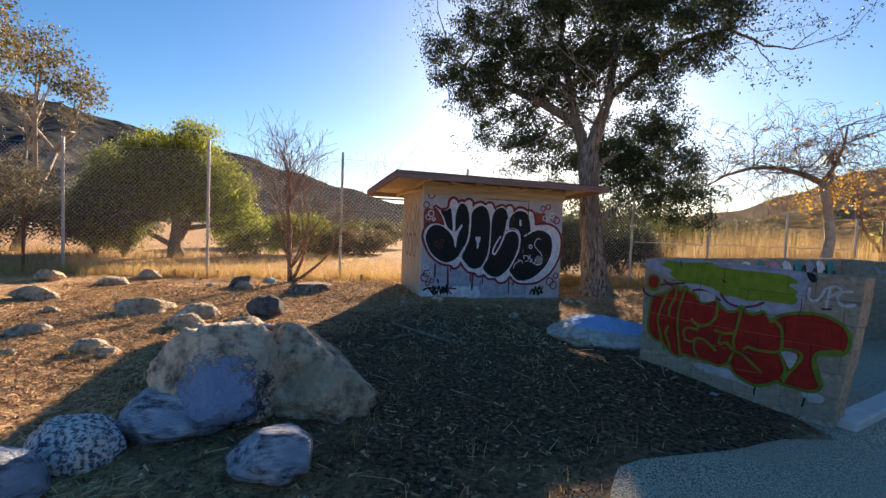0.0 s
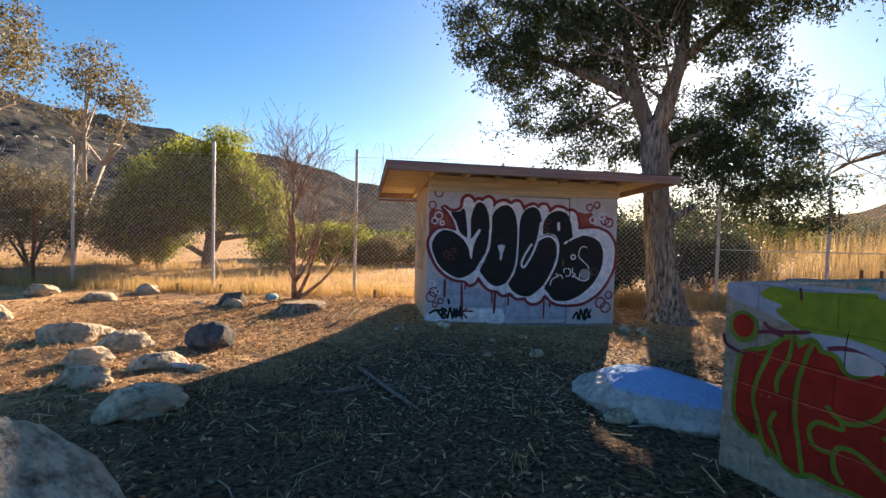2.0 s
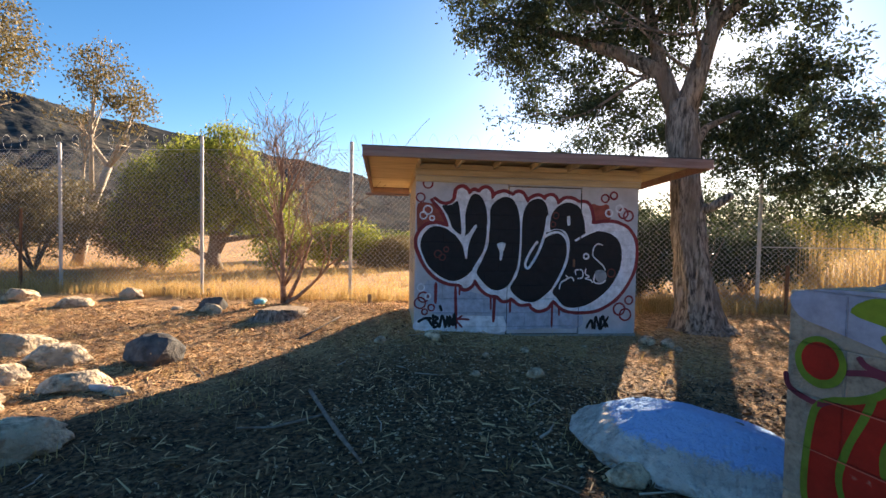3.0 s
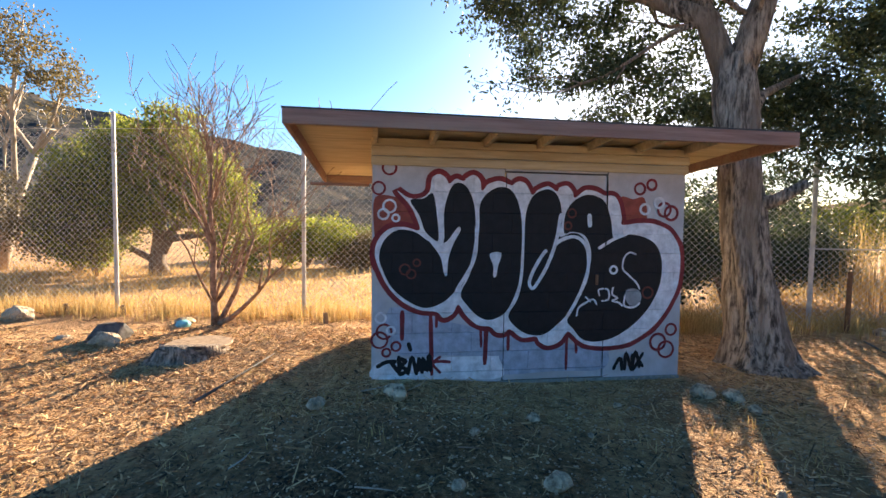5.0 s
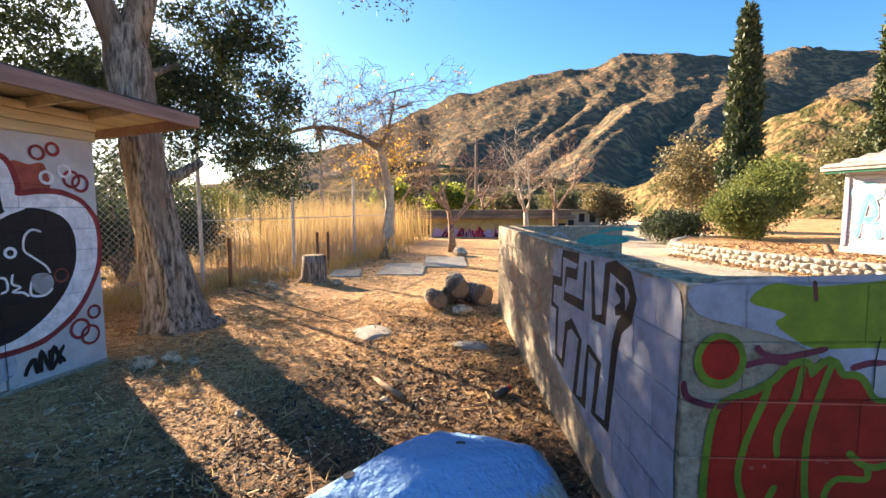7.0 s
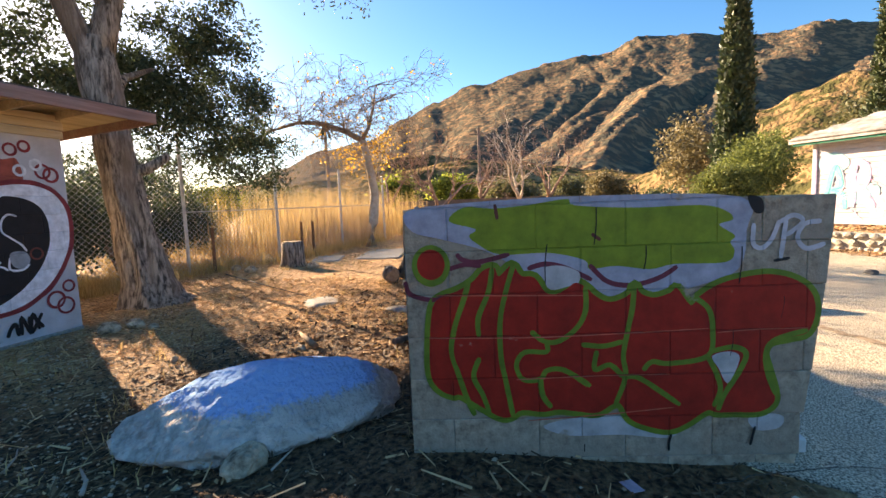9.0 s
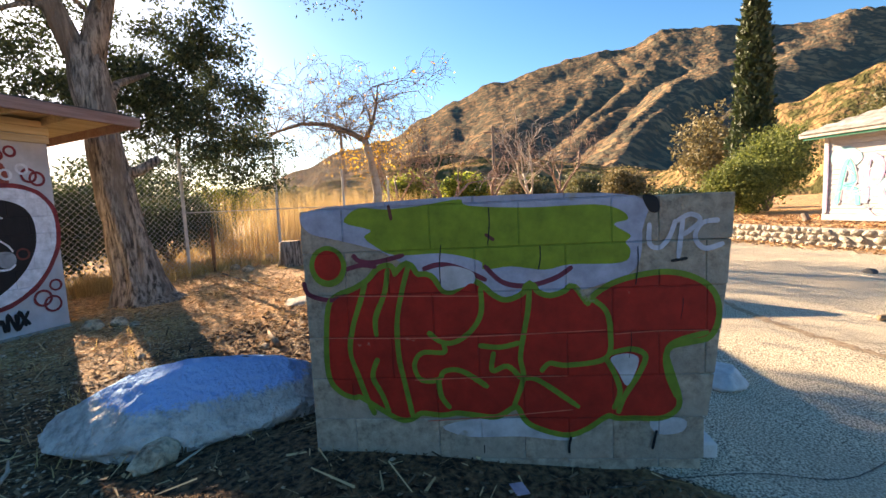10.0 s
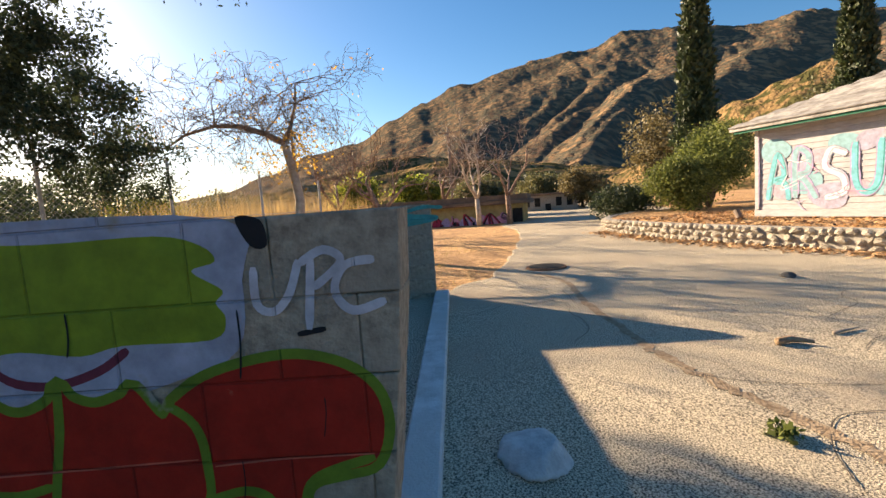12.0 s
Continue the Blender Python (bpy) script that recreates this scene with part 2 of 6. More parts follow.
def leaves(name, spots, size, material, parent, rnd, aspect=0.3, droop=0.0, label=""):
    """A crown of many small folded leaves at the given places."""
    verts, faces = [], []
    for p in spots:
        s = size * rnd.uniform(0.6, 1.3)
        d = Vector((rnd.gauss(0, 1), rnd.gauss(0, 1), rnd.gauss(0, 0.7) - droop)).normalized()
        a = d.orthogonal()
        a.rotate(Matrix.Rotation(rnd.uniform(0, 6.28), 3, d))
        a = a.normalized() * s * aspect
        i = len(verts)
        verts += [tuple(p), tuple(p + d * s * 0.5 + a), tuple(p + d * s), tuple(p + d * s * 0.5 - a)]
        faces.append((i, i + 1, i + 2, i + 3))
    return raw(name, verts, faces, material, parent, label)


def clump_spots(rnd, blobs, clumps, per, spread):
    """Leaf places: clumps scattered in the given ellipsoids, with gaps between."""
    spots = []
    total = sum(b[3] * b[4] * b[5] for b in blobs)
    for x, y, z, rx, ry, rz in blobs:
        for _ in range(max(1, round(clumps * rx * ry * rz / total))):
            d = Vector((rnd.gauss(0, 1), rnd.gauss(0, 1), rnd.gauss(0, 1))).normalized() * rnd.uniform(0.25, 1) ** 0.45
            c = Vector((x + d.x * rx, y + d.y * ry, z + d.z * rz))
            for _ in range(per):
                spots.append(c + Vector((rnd.gauss(0, spread), rnd.gauss(0, spread), rnd.gauss(0, spread * 0.8))))
    return spots


def grow(rnd, p, d, length, radius, depth, out, split=3, wander=0.25, lift=0.1, shrink=0.66, angle=0.7, tips=None):
    """A limb that wanders and splits; fills out with (points, radii)."""
    pts, n = [p.copy()], 5
    d = d.normalized()
    for i in range(n):
        d = (d + Vector((rnd.gauss(0, wander), rnd.gauss(0, wander), rnd.gauss(0, wander) + lift)) * 0.5).normalized()
        pts.append(pts[-1] + d * length / n)
    out.append((pts, [radius * (1 - 0.55 * i / n) for i in range(n + 1)]))
    if depth == 0:
        if tips is not None:
            tips.append(pts[-1])
            tips.append(pts[3])
        return
    for k in range(split):
        q = pts[rnd.choice((2, 3, 4, 5))] if k else pts[-1]
        e = d.orthogonal()
        e.rotate(Matrix.Rotation(rnd.uniform(0, 6.28), 3, d))
        grow(rnd, q, d + e * angle * rnd.uniform(0.5, 1.4), length * shrink * rnd.uniform(0.75, 1.25), radius * 0.45, depth - 1, out, split, wander, lift, shrink, angle, tips)


def limbs(out, material, parent, sides=6, thick=0.045, least=0.004):
    """Each stout limb is a part; the fine twigs are joined."""
    verts, faces = [], []
    for pts, radii in out:
        if radii[0] >= thick:
            v, f = tube(pts, [max(r, least) for r in radii], sides + 2, lump=0.15)
            raw("limb", v, f, material, parent, "", True)
        else:
            tube(pts, [max(r, least) for r in radii], sides if radii[0] > 0.02 else 3, verts, faces)
    if faces:
        tagged(raw("twig_tangle", verts, faces, material, parent), kind="stuff")


def lerp_table(table, x):
    for (a, p), (b, q) in zip(table, table[1:]):
        if a <= x <= b:
            s = (x - a) / (b - a)
            s = s * s * (3 - 2 * s)
            return p + (q - p) * s
    return table[0][1] if x < table[0][0] else table[-1][1]


# ---- ground, road, hills ----
def ground_z(x, y):
    h = 0.022 * noise.noise(Vector((x * 0.9, y * 0.9, 0))) + 0.05 * noise.noise(Vector((x * 0.22, y * 0.22, 4)))
    h += 0.05 * math.exp(-((x - 0.2) ** 2 / 2.5 + (y + 0.4) ** 2 / 0.8))          # earth banked against the shed
    h += 0.17 * math.exp(-((x + 0.8) ** 2 / 1.6 + (y - 1.2) ** 2 / 1.8))          # low bank beside the shed
    far = math.hypot(x - 2, y + 4)
    if y < road_edge(x) + 0.4:
        h *= 0.35
    h += 0.13 * math.exp(-((x - 0.9) ** 2 / 1.6 + (y + 4.9) ** 2 / 1.6))           # soil heaped along the block wall
    h += 0.11 * math.exp(-((x + 3.0) ** 2 / 1.4 + (y + 5.5) ** 2 / 1.2))            # the stone border's low mound
    return GZ + h * min(1, 60 / max(far, 1)) - max(0, far - 60) * 0.004


ROAD = ((-30, -7.6), (-6, -7.4), (-1.2, -7.1), (-0.5, -6.5), (1.4, -6.6), (1.9, -5.1), (6.4, -4.2), (6.9, -5.5), (8.0, -5.95), (10, -6.05), (14.4, -6.0), (18, -5.7), (22, -4.6), (70, -6))


def road_edge(x):
    return lerp_table(ROAD, x) + 0.12 * noise.noise(Vector((x * 1.7, 2.0, 0)))


def spaced(n, reach, dense):
    """Coordinates dense round 0 and wide apart far off."""
    k = math.asinh(reach / dense)
    return [dense * math.sinh(k * (2 * i / n - 1)) for i in range(n + 1)]


def build_ground():
    xs, ys = [2 + v for v in spaced(230, 1800, 6)], [-3 + v for v in spaced(230, 1800, 6)]
    verts = [(x, y, ground_z(x, y)) for y in ys for x in xs]
    w = len(xs)
    faces = [(j * w + i, j * w + i + 1, (j + 1) * w + i + 1, (j + 1) * w + i) for j in range(len(ys) - 1) for i in range(w - 1)]
    tagged(raw("ground", verts, faces, M_GROUND, smooth=True), "dry bare soil covered with straw and leaf litter", "ground", kind="structure")


def build_road():
    xs, verts, faces, rows = [], [], [], 60
    x = -14.0
    while x < 70:
        xs.append(x)
        x += 0.22 if x < 16 else 1.2
    for x in xs:
        e = road_edge(x)
        for j in range(rows + 1):
            y = e - (14 if x < 16 else 9) * (j / rows) ** 1.6
            verts.append((x, y, ground_z(x, y) + (0.012 if j else -0.02)))
    w = rows + 1
    for i in range(len(xs) - 1):
        for j in range(rows):
            faces.append((i * w + j, i * w + j + 1, (i + 1) * w + j + 1, (i + 1) * w + j))
    tagged(raw("road", verts, faces, M_ASPHALT, smooth=True), "worn pale cracked asphalt driveway with exposed stones", "road", kind="structure")


SKYLINE = ((-180, 6), (-120, 4), (-60, 11), (-30, 13.6), (-24, 14.9), (-14, 16.4), (-10, 16.7), (-3, 15.8), (3, 15.2), (9, 14.0), (14, 12), (18, 10.4), (23, 7.8), (28, 6.6), (33, 4.6),
           (38, 3), (44, 2.1), (60, 1.8), (76, 2.7), (83, 4.3), (90, 6), (95, 7.3), (102, 8.7), (107, 9.3), (112, 10.3), (119, 10.9), (126, 12), (140, 10), (180, 6))


def build_mountain():
    verts, faces, na, nr = [], [], 1300, 120
    for i in range(na):
        az = -180 + 360 * i / na
        el = lerp_table(SKYLINE, az)
        ca, sa = math.cos(radians(az)), math.sin(radians(az))
        peak = 620 * math.tan(radians(el))
        for j in range(nr + 1):
            s = j / nr
            r = 130 + 720 * s
            f = min(1, max(0, (r - 140) / 480))
            up = peak * (0.25 * f + 0.75 * f ** 1.6) if r <= 620 else peak * (1 - 0.55 * (r - 620) / 230)
            x, y = r * ca, r * sa
            # spurs and gullies that run down the slope
            g = abs(noise.noise(Vector((az * 0.10 + 0.0035 * r, r * 0.0018, 3))))
            g2 = abs(noise.noise(Vector((az * 0.30 + 0.012 * r, r * 0.005, 8))))
            g3 = sum(noise.noise(Vector((x * q, y * q, 1))) * 0.02 / q for q in (0.012, 0.024, 0.05, 0.1)) * 0.6
            amp = peak * min(1, f * 2) * ((1 - f) * 0.95 + 0.04 if r <= 620 else 0.04)
            g4 = abs(noise.noise(Vector((az * 0.9 - 0.02 * r, r * 0.013, 5))))
            z = up + amp * (0.36 * (g - 0.2) + 0.09 * (g2 - 0.2)) + peak * (0.045 * g3 + 0.02 * (g4 - 0.2)) * f
            verts.append((x, y, z + 1.3 - (1 - min(1, f * 20)) * 3))
    w = nr + 1
    for i in range(na):
        for j in range(nr):
            k = (i + 1) % na
            faces.append((i * w + j, k * w + j, k * w + j + 1, i * w + j + 1))
    # faces on the sunward bearings get the slope colour with shade painted in
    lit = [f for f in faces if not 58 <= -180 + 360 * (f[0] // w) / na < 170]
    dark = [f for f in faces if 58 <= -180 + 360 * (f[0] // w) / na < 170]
    tagged(raw("mountain", verts, lit, M_HILL, smooth=True), "dry brown mountain ridge with dark chaparral and gullies", "mountain", kind="structure")
    tagged(raw("mountain", verts, dark, M_HILLBACKLIT, smooth=True), "scrub-covered mountain ridge beyond the field, its backlit shade in the colour", "mountain", kind="structure")


def hill(name, cx, cy, rx, ry, h, turn, label, seed):
    """A rounded spur of dry grass."""
    verts, faces, n = [], [], 90
    c, s = math.cos(radians(turn)), math.sin(radians(turn))
    for j in range(n + 1):
        for i in range(n + 1):
            u, v = 2 * i / n - 1, 2 * j / n - 1
            d = math.hypot(u, v)
            z = h * max(0, 1 - d) ** 0.9 * (1 + 0.35 * noise.noise(Vector((u * 3 + seed, v * 3, 0)))) + 0.08 * h * noise.noise(Vector((u * 11, v * 11, seed)))
            if d >= 1:
                z = -2
            verts.append((cx + (u * rx) * c - (v * ry) * s, cy + (u * rx) * s + (v * ry) * c, z - 1.0))
    w = n + 1
    faces = [(j * w + i, j * w + i + 1, (j + 1) * w + i + 1, (j + 1) * w + i) for j in range(n) for i in range(n)]
    return tagged(raw(name, verts, faces, M_HILLNEAR, smooth=True), label, "hill", kind="structure")


build_ground()
build_road()
build_mountain()
hill("hill", 120, -72, 90, 52, 27, 20, "sunlit dry grass spur with olive scrub", 2.0)
hill("hill", 170, 40, 60, 120, 20, 0, "dry foothill with scrub below the ridge", 5.0)

# ---- shed ----
W, D = 3.30, 1.60                     # width and depth


def roof_z(y):
    return 2.485 - 0.062 * (y + 0.6)


def build_shed():
    shed = thing("shed", pose(0, 0, 0), "small painted block shed with a low mono-pitch roof", "shed")
    door_l, door_r, door_t = 1.33, 2.41, 2.09
    t = 0.15
    # block walls, course by course, with the doorway left open
    core = bmesh.new()
    ins = 0.004
    for x0, x1, z0, z1 in ((0, door_l - 0.01, -0.12, 2.28), (door_r + 0.01, W, -0.12, 2.28), (door_l - 0.01, door_r + 0.01, door_t + 0.012, 2.28)):
        box(x1 - x0 - 2 * ins, t - 2 * ins, z1 - z0, 0, ((x0 + x1) / 2, t / 2, z0), core)
    part("front_wall", core, M_SHED, shed, "grey painted front wall covered with graffiti")
    for x in (t / 2, W - t / 2):
        part("side_wall", box(t, D - t, 2.32, 0.004, (x, t + (D - t) / 2 + 0.002, -0.12)), M_TAN, shed, "tan painted side wall with black scrawls")
    part("back_wall", box(W - 2 * t, t, 2.26, 0.004, (W / 2, D - t / 2, -0.12)), M_TAN, shed)
    part("floor", box(W - 2 * t, D - 2 * t, 0.1, 0, (W / 2, D / 2, -0.12)), M_MORTAR, shed)
    d = part("door", box(door_r - door_l - 0.012, 0.045, door_t + 0.02, 0.003, ((door_l + door_r) / 2, 0.0245, -0.025)), M_SHED, shed, "flush painted steel door, closed")
    part("handle", box(0.03, 0.03, 0.11, 0.006, (door_r - 0.09, -0.008, 0.95)), M_RUST, d)
    part("sill", box(W + 0.02, 0.12, 0.11, 0.01, (W / 2, 0.052, -0.145)), M_MORTAR, shed)
    # timber over the wall
    for k, (z, h) in enumerate(((2.12, 0.085), (2.21, 0.085))):
        part("board", box(W + 0.02, 0.03, h, 0.005, (W / 2, -0.014 - 0.012 * k, z)), M_BEIGE, shed, "beige painted board")
    part("plate", box(W + 0.02, 0.09, 0.075, 0.005, (W / 2, 0.02, 2.30)), M_BEIGE, shed)
    tilt = Matrix.Rotation(math.atan(-0.062), 4, "X")
    for k in range(7):
        x = 0.03 + k * (W - 0.06) / 6
        bm = box(0.045, 2.95, 0.09, 0.004, (0, 0, 0), turn=tilt)
        bmesh.ops.translate(bm, vec=(x, 0.92, roof_z(0.92) - 0.125), verts=bm.verts)
        part("rafter", bm, M_BEIGE, shed)
    bm = box(4.68, 3.04, 0.022, 0, (0, 0, 0), turn=tilt)
    bmesh.ops.translate(bm, vec=(1.655, 0.94, roof_z(0.94) - 0.032), verts=bm.verts)
    part("soffit", bm, M_BEIGE, shed, "beige roof boarding")
    bm = box(4.75, 3.12, 0.012, 0, (0, 0, 0), turn=tilt)
    bmesh.ops.translate(bm, vec=(1.655, 0.95, roof_z(0.95) - 0.008), verts=bm.verts)
    part("roofing", bm, M_ROOFING, shed, "dark tar roofing felt")
    part("fascia", box(4.73, 0.04, 0.125, 0.005, (1.655, -0.6, 2.348)), M_FASCIA, shed, "faded red-brown fascia board")
    part("fascia", box(4.73, 0.04, 0.125, 0.005, (1.655, 2.49, roof_z(2.49) - 0.137)), M_FASCIA, shed)
    for x in (-0.69, 4.0):
        bm = box(0.04, 3.05, 0.125, 0.005, (0, 0, 0), turn=tilt)
        bmesh.ops.translate(bm, vec=(x, 0.945, roof_z(0.945) - 0.137), verts=bm.verts)
        part("rake_board", bm, M_FASCIA, shed, "weathered red-brown rake board")
    bm = box(0.72, 0.13, 0.03, 0.004, (-0.40, 1.42, 2.03))
    part("loose_board", bm, M_FASCIA, shed, "loose weathered board under the eave")
    return shed


shed = build_shed()

# ---- block enclosure ----
CORNER, TURN = Vector((1.207, -4.773, 0)), math.degrees(math.atan2(1.09, 5.11))
TOP = 1.21


def block_mesh(name, length, hollow):
    """One block, with two open cells if it lies in the top course."""
    bm = bmesh.new()
    h, t = 0.197, 0.197
    if not hollow:
        box(length, t, h, 0.004, (0, 0, 0), bm)
    else:
        web = 0.034
        for sy in (-1, 1):
            box(length, web, h, 0.004, (0, sy * (t - web) / 2, 0), bm)
        for x in (-length / 2 + web / 2, 0, length / 2 - web / 2):
            box(web, t - 2 * web + 0.004, h - 0.002, 0, (x, 0, 0), bm)
    me = bpy.data.meshes.new(name)
    bm.to_mesh(me)
    bm.free()
    me.materials.append(M_BLOCK)
    return me


def block_wall(name, m, length, label, taper=0.0):
    """A wall of running-bond blocks along its own x, its face on y = 0 and its depth behind it."""
    wall = thing(name, m, label, "wall", kind="structure")
    part("mortar", box(length - 0.03 - taper, 0.188, TOP - GZ - 0.03, 0, ((length - taper) / 2, 0.1, GZ - 0.1)), M_MORTAR, wall)
    rnd = random.Random(len(name))
    for c in range(7):
        z = TOP - 0.2 * (c + 1)
        end = length - taper * (c / 6) ** 1.3
        x = -0.2 if c % 2 else 0.0
        while x < end - 0.03:
            a, b = max(x, 0), min(x + 0.4, end)
            if b - a > 0.05:
                size = round(b - a, 2)
                key = (size, c == 0)
                if key not in BLOCKS:
                    BLOCKS[key] = block_mesh("brick", size - 0.003, c == 0)
                mesh = BLOCKS[key]
                if taper and b == end:          # the free end leans in towards its foot, with a worn edge
                    mesh = mesh.copy()
                    low = length - taper * ((c + 1) / 6) ** 1.3
                    for v in mesh.vertices:
                        if v.co.x > size / 2 - 0.02:
                            v.co.x += (low - end) * max(0.0, min(1.0, (0.2 - v.co.z) / 0.2)) + rnd.uniform(-0.004, 0.002)
                ob = new("brick", mesh)
                ob.parent = wall
                ob.matrix_basis = pose((a + b) / 2, 0.1 + rnd.uniform(-0.0012, 0.0012), z)
            x += 0.4
    return wall


BLOCKS = {}
ENC = Matrix.Translation(CORNER) @ Matrix.Rotation(radians(TURN), 4, "Z")       # x along the long wall, -y along the front
FRONT = ENC @ Matrix.Rotation(radians(-90), 4, "Z")


def build_enclosure():
    block_wall("wall_front", FRONT, 1.92, "low grey concrete block wall with red and green graffiti", 0.13)
    block_wall("wall_side", ENC @ pose(5.2, 0, 0, 0, 0, 180), 4.99, "long low concrete block wall with black outlined graffiti")
    block_wall("wall_back", ENC @ pose(5.0, -0.2, 0, 0, 0, -90), 1.54, "low grey block wall with teal paint")


build_enclosure()

# ---- trees ----
def V(x, y, z):
    return Vector((x, y, z))


def main_tree():
    rnd = random.Random(11)
    base = V(4.57, 0.32, GZ - 0.05)
    tree = thing("tree", Matrix.Translation(base), "tall eucalyptus with shedding bark and dark leaves", "tree")
    trunk = [V(0, 0, 0), V(-0.01, 0.01, 0.12), V(-0.03, 0.03, 0.4), V(-0.08, 0.09, 1.0), V(-0.14, 0.18, 1.9), V(-0.19, 0.26, 2.7), V(-0.22, 0.31, 3.35), V(-0.22, 0.33, 3.75)]
    radii = [0.55, 0.42, 0.33, 0.265, 0.235, 0.22, 0.235, 0.20]
    fine, rr = [], []
    for i in range(len(trunk) - 1):
        for q in range(7):
            fine.append(trunk[i].lerp(trunk[i + 1], q / 7))
            rr.append(radii[i] + (radii[i + 1] - radii[i]) * q / 7)
    v, f = tube(fine + [trunk[-1]], rr + [radii[-1]], 40, lump=0.24, fine=1.6)
    raw("trunk", v, f, M_BARK, tree, "grey-brown peeling trunk", True)
    R, F = V(0.8, -0.6, 0), V(0.6, 0.8, 0)
    out = []

    def limb(points, r0, r1):
        n = len(points)
        out.append((points, [r0 + (r1 - r0) * i / (n - 1) for i in range(n)]))

    top = trunk[-1]
    limb([trunk[-2], top + R * -0.3 + V(0, 0, 0.5), top + R * -1.0 + V(0, 0, 0.95), top + R * -2.0 + F * 0.2 + V(0, 0, 1.5), top + R * -3.4 + F * 0.4 + V(0, 0, 2.2)], 0.17, 0.05)
    limb([trunk[-2], top + R * 0.22 + V(0, 0, 0.4), top + R * 0.42 + V(0, 0, 1.1), top + R * 0.5 + F * 0.2 + V(0, 0, 2.2), top + R * 0.4 + F * 0.4 + V(0, 0, 3.8)], 0.19, 0.06)
    limb([top + R * 0.42 + V(0, 0, 1.1), top + R * 1.1 + V(0, 0, 1.7), top + R * 2.0 - F * 0.3 + V(0, 0, 2.2), top + R * 2.9 + V(0, 0, 2.5)], 0.1, 0.03)
    limb([top + R * -0.3 + V(0, 0, 0.5), top + R * -0.5 + F * 0.3 + V(0, 0, 1.4), top + R * -0.8 + F * 0.8 + V(0, 0, 2.8), top + R * -0.9 + F + V(0, 0, 4.0)], 0.12, 0.04)
    limb([trunk[4], trunk[4] + R * 0.35 + V(0, 0, 0.12), trunk[4] + R * 0.62 + V(0, 0, 0.3)], 0.1, 0.055)          # sawn stub
    limb([trunk[5], trunk[5] + F * 0.6 + R * 0.3 + V(0, 0, 0.7), trunk[5] + F * 1.4 + R * 0.8 + V(0, 0, 1.1)], 0.09, 0.03)
    tips = []
    for pts, radii in list(out):
        for k in range(5):
            i = rnd.randrange(1, len(pts))
            d = V(rnd.gauss(0, 1), rnd.gauss(0, 1), rnd.gauss(0.5, 0.6))
            if len(pts) > 3:
                grow(rnd, pts[i].copy(), d, rnd.uniform(1.0, 1.8), 0.035, 2, out, 3, 0.3, 0.1, 0.62, 0.8, tips)
    limbs(out, M_BARK, tree)
    crown = []
    for r_, d_, z_, a, b, c in ((-3.6, 0.2, 6.1, 1.3, 1.1, 0.95), (-2.5, 0, 7.3, 1.6, 1.4, 1.1), (-1.0, 0.3, 6.5, 1.6, 1.6, 1.1), (0.2, 0.5, 8.4, 2.2, 2.0, 1.5), (1.6, 0.1, 6.4, 1.5, 1.4, 1.1),
                                (2.0, -0.1, 6.5, 0.8, 0.7, 0.6), (1.3, 0.6, 7.8, 1.4, 1.3, 1.1), (-2.4, 0.5, 4.25, 0.95, 0.9, 0.7), (-1.3, 1.2, 4.7, 1.1, 1.0, 0.9), (1.15, 0.8, 4.7, 0.85, 0.8, 0.8),
                                (1.45, 1.2, 3.7, 0.9, 0.8, 0.9), (0.9, 1.5, 2.9, 0.8, 0.8, 0.7), (-1.9, 1.0, 3.7, 1.1, 0.9, 0.6), (-0.8, 1.6, 3.2, 0.9, 0.9, 0.6), (0.5, 1.8, 4.2, 0.9, 0.9, 0.7), (0.6, 2.6, 3.3, 1.1, 1.1, 0.55), (1.9, 2.0, 3.6, 0.8, 0.8, 0.6), (1.2, 3.4, 4.1, 1.2, 1.1, 0.7), (0.1, 3.6, 4.2, 1.0, 1.0, 0.7), (0.1, 2.4, 3.7, 0.9, 0.9, 0.6), (-0.7, 3.2, 4.1, 0.9, 0.9, 0.6),
                                (-3.3, 0.2, 5.4, 1.1, 1.0, 0.7), (-2.2, 0.3, 5.7, 1.2, 1.1, 0.8), (-1.1, 0.3, 5.6, 1.1, 1.1, 0.8), (0.3, 0.5, 5.7, 1.2, 1.2, 0.8), (-3.0, 0.4, 4.7, 0.7, 0.7, 0.5),
                                (1.7, 2.2, 2.7, 1.0, 0.9, 0.8), (2.5, 2.9, 2.5, 0.9, 0.9, 0.8)):
        p = R * r_ + F * d_
        crown.append((p.x, p.y, z_, a, b, c))
    spots = clump_spots(rnd, crown, 1850, 100, 0.12)
    for t in tips:
        if t.z > 2.9:
            spots += [t + V(rnd.gauss(0, 0.16), rnd.gauss(0, 0.16), rnd.gauss(0, 0.14)) for _ in range(14)]
    leaves("crown", spots, 0.083, M_LEAF, tree, rnd, 0.21, 0.7)


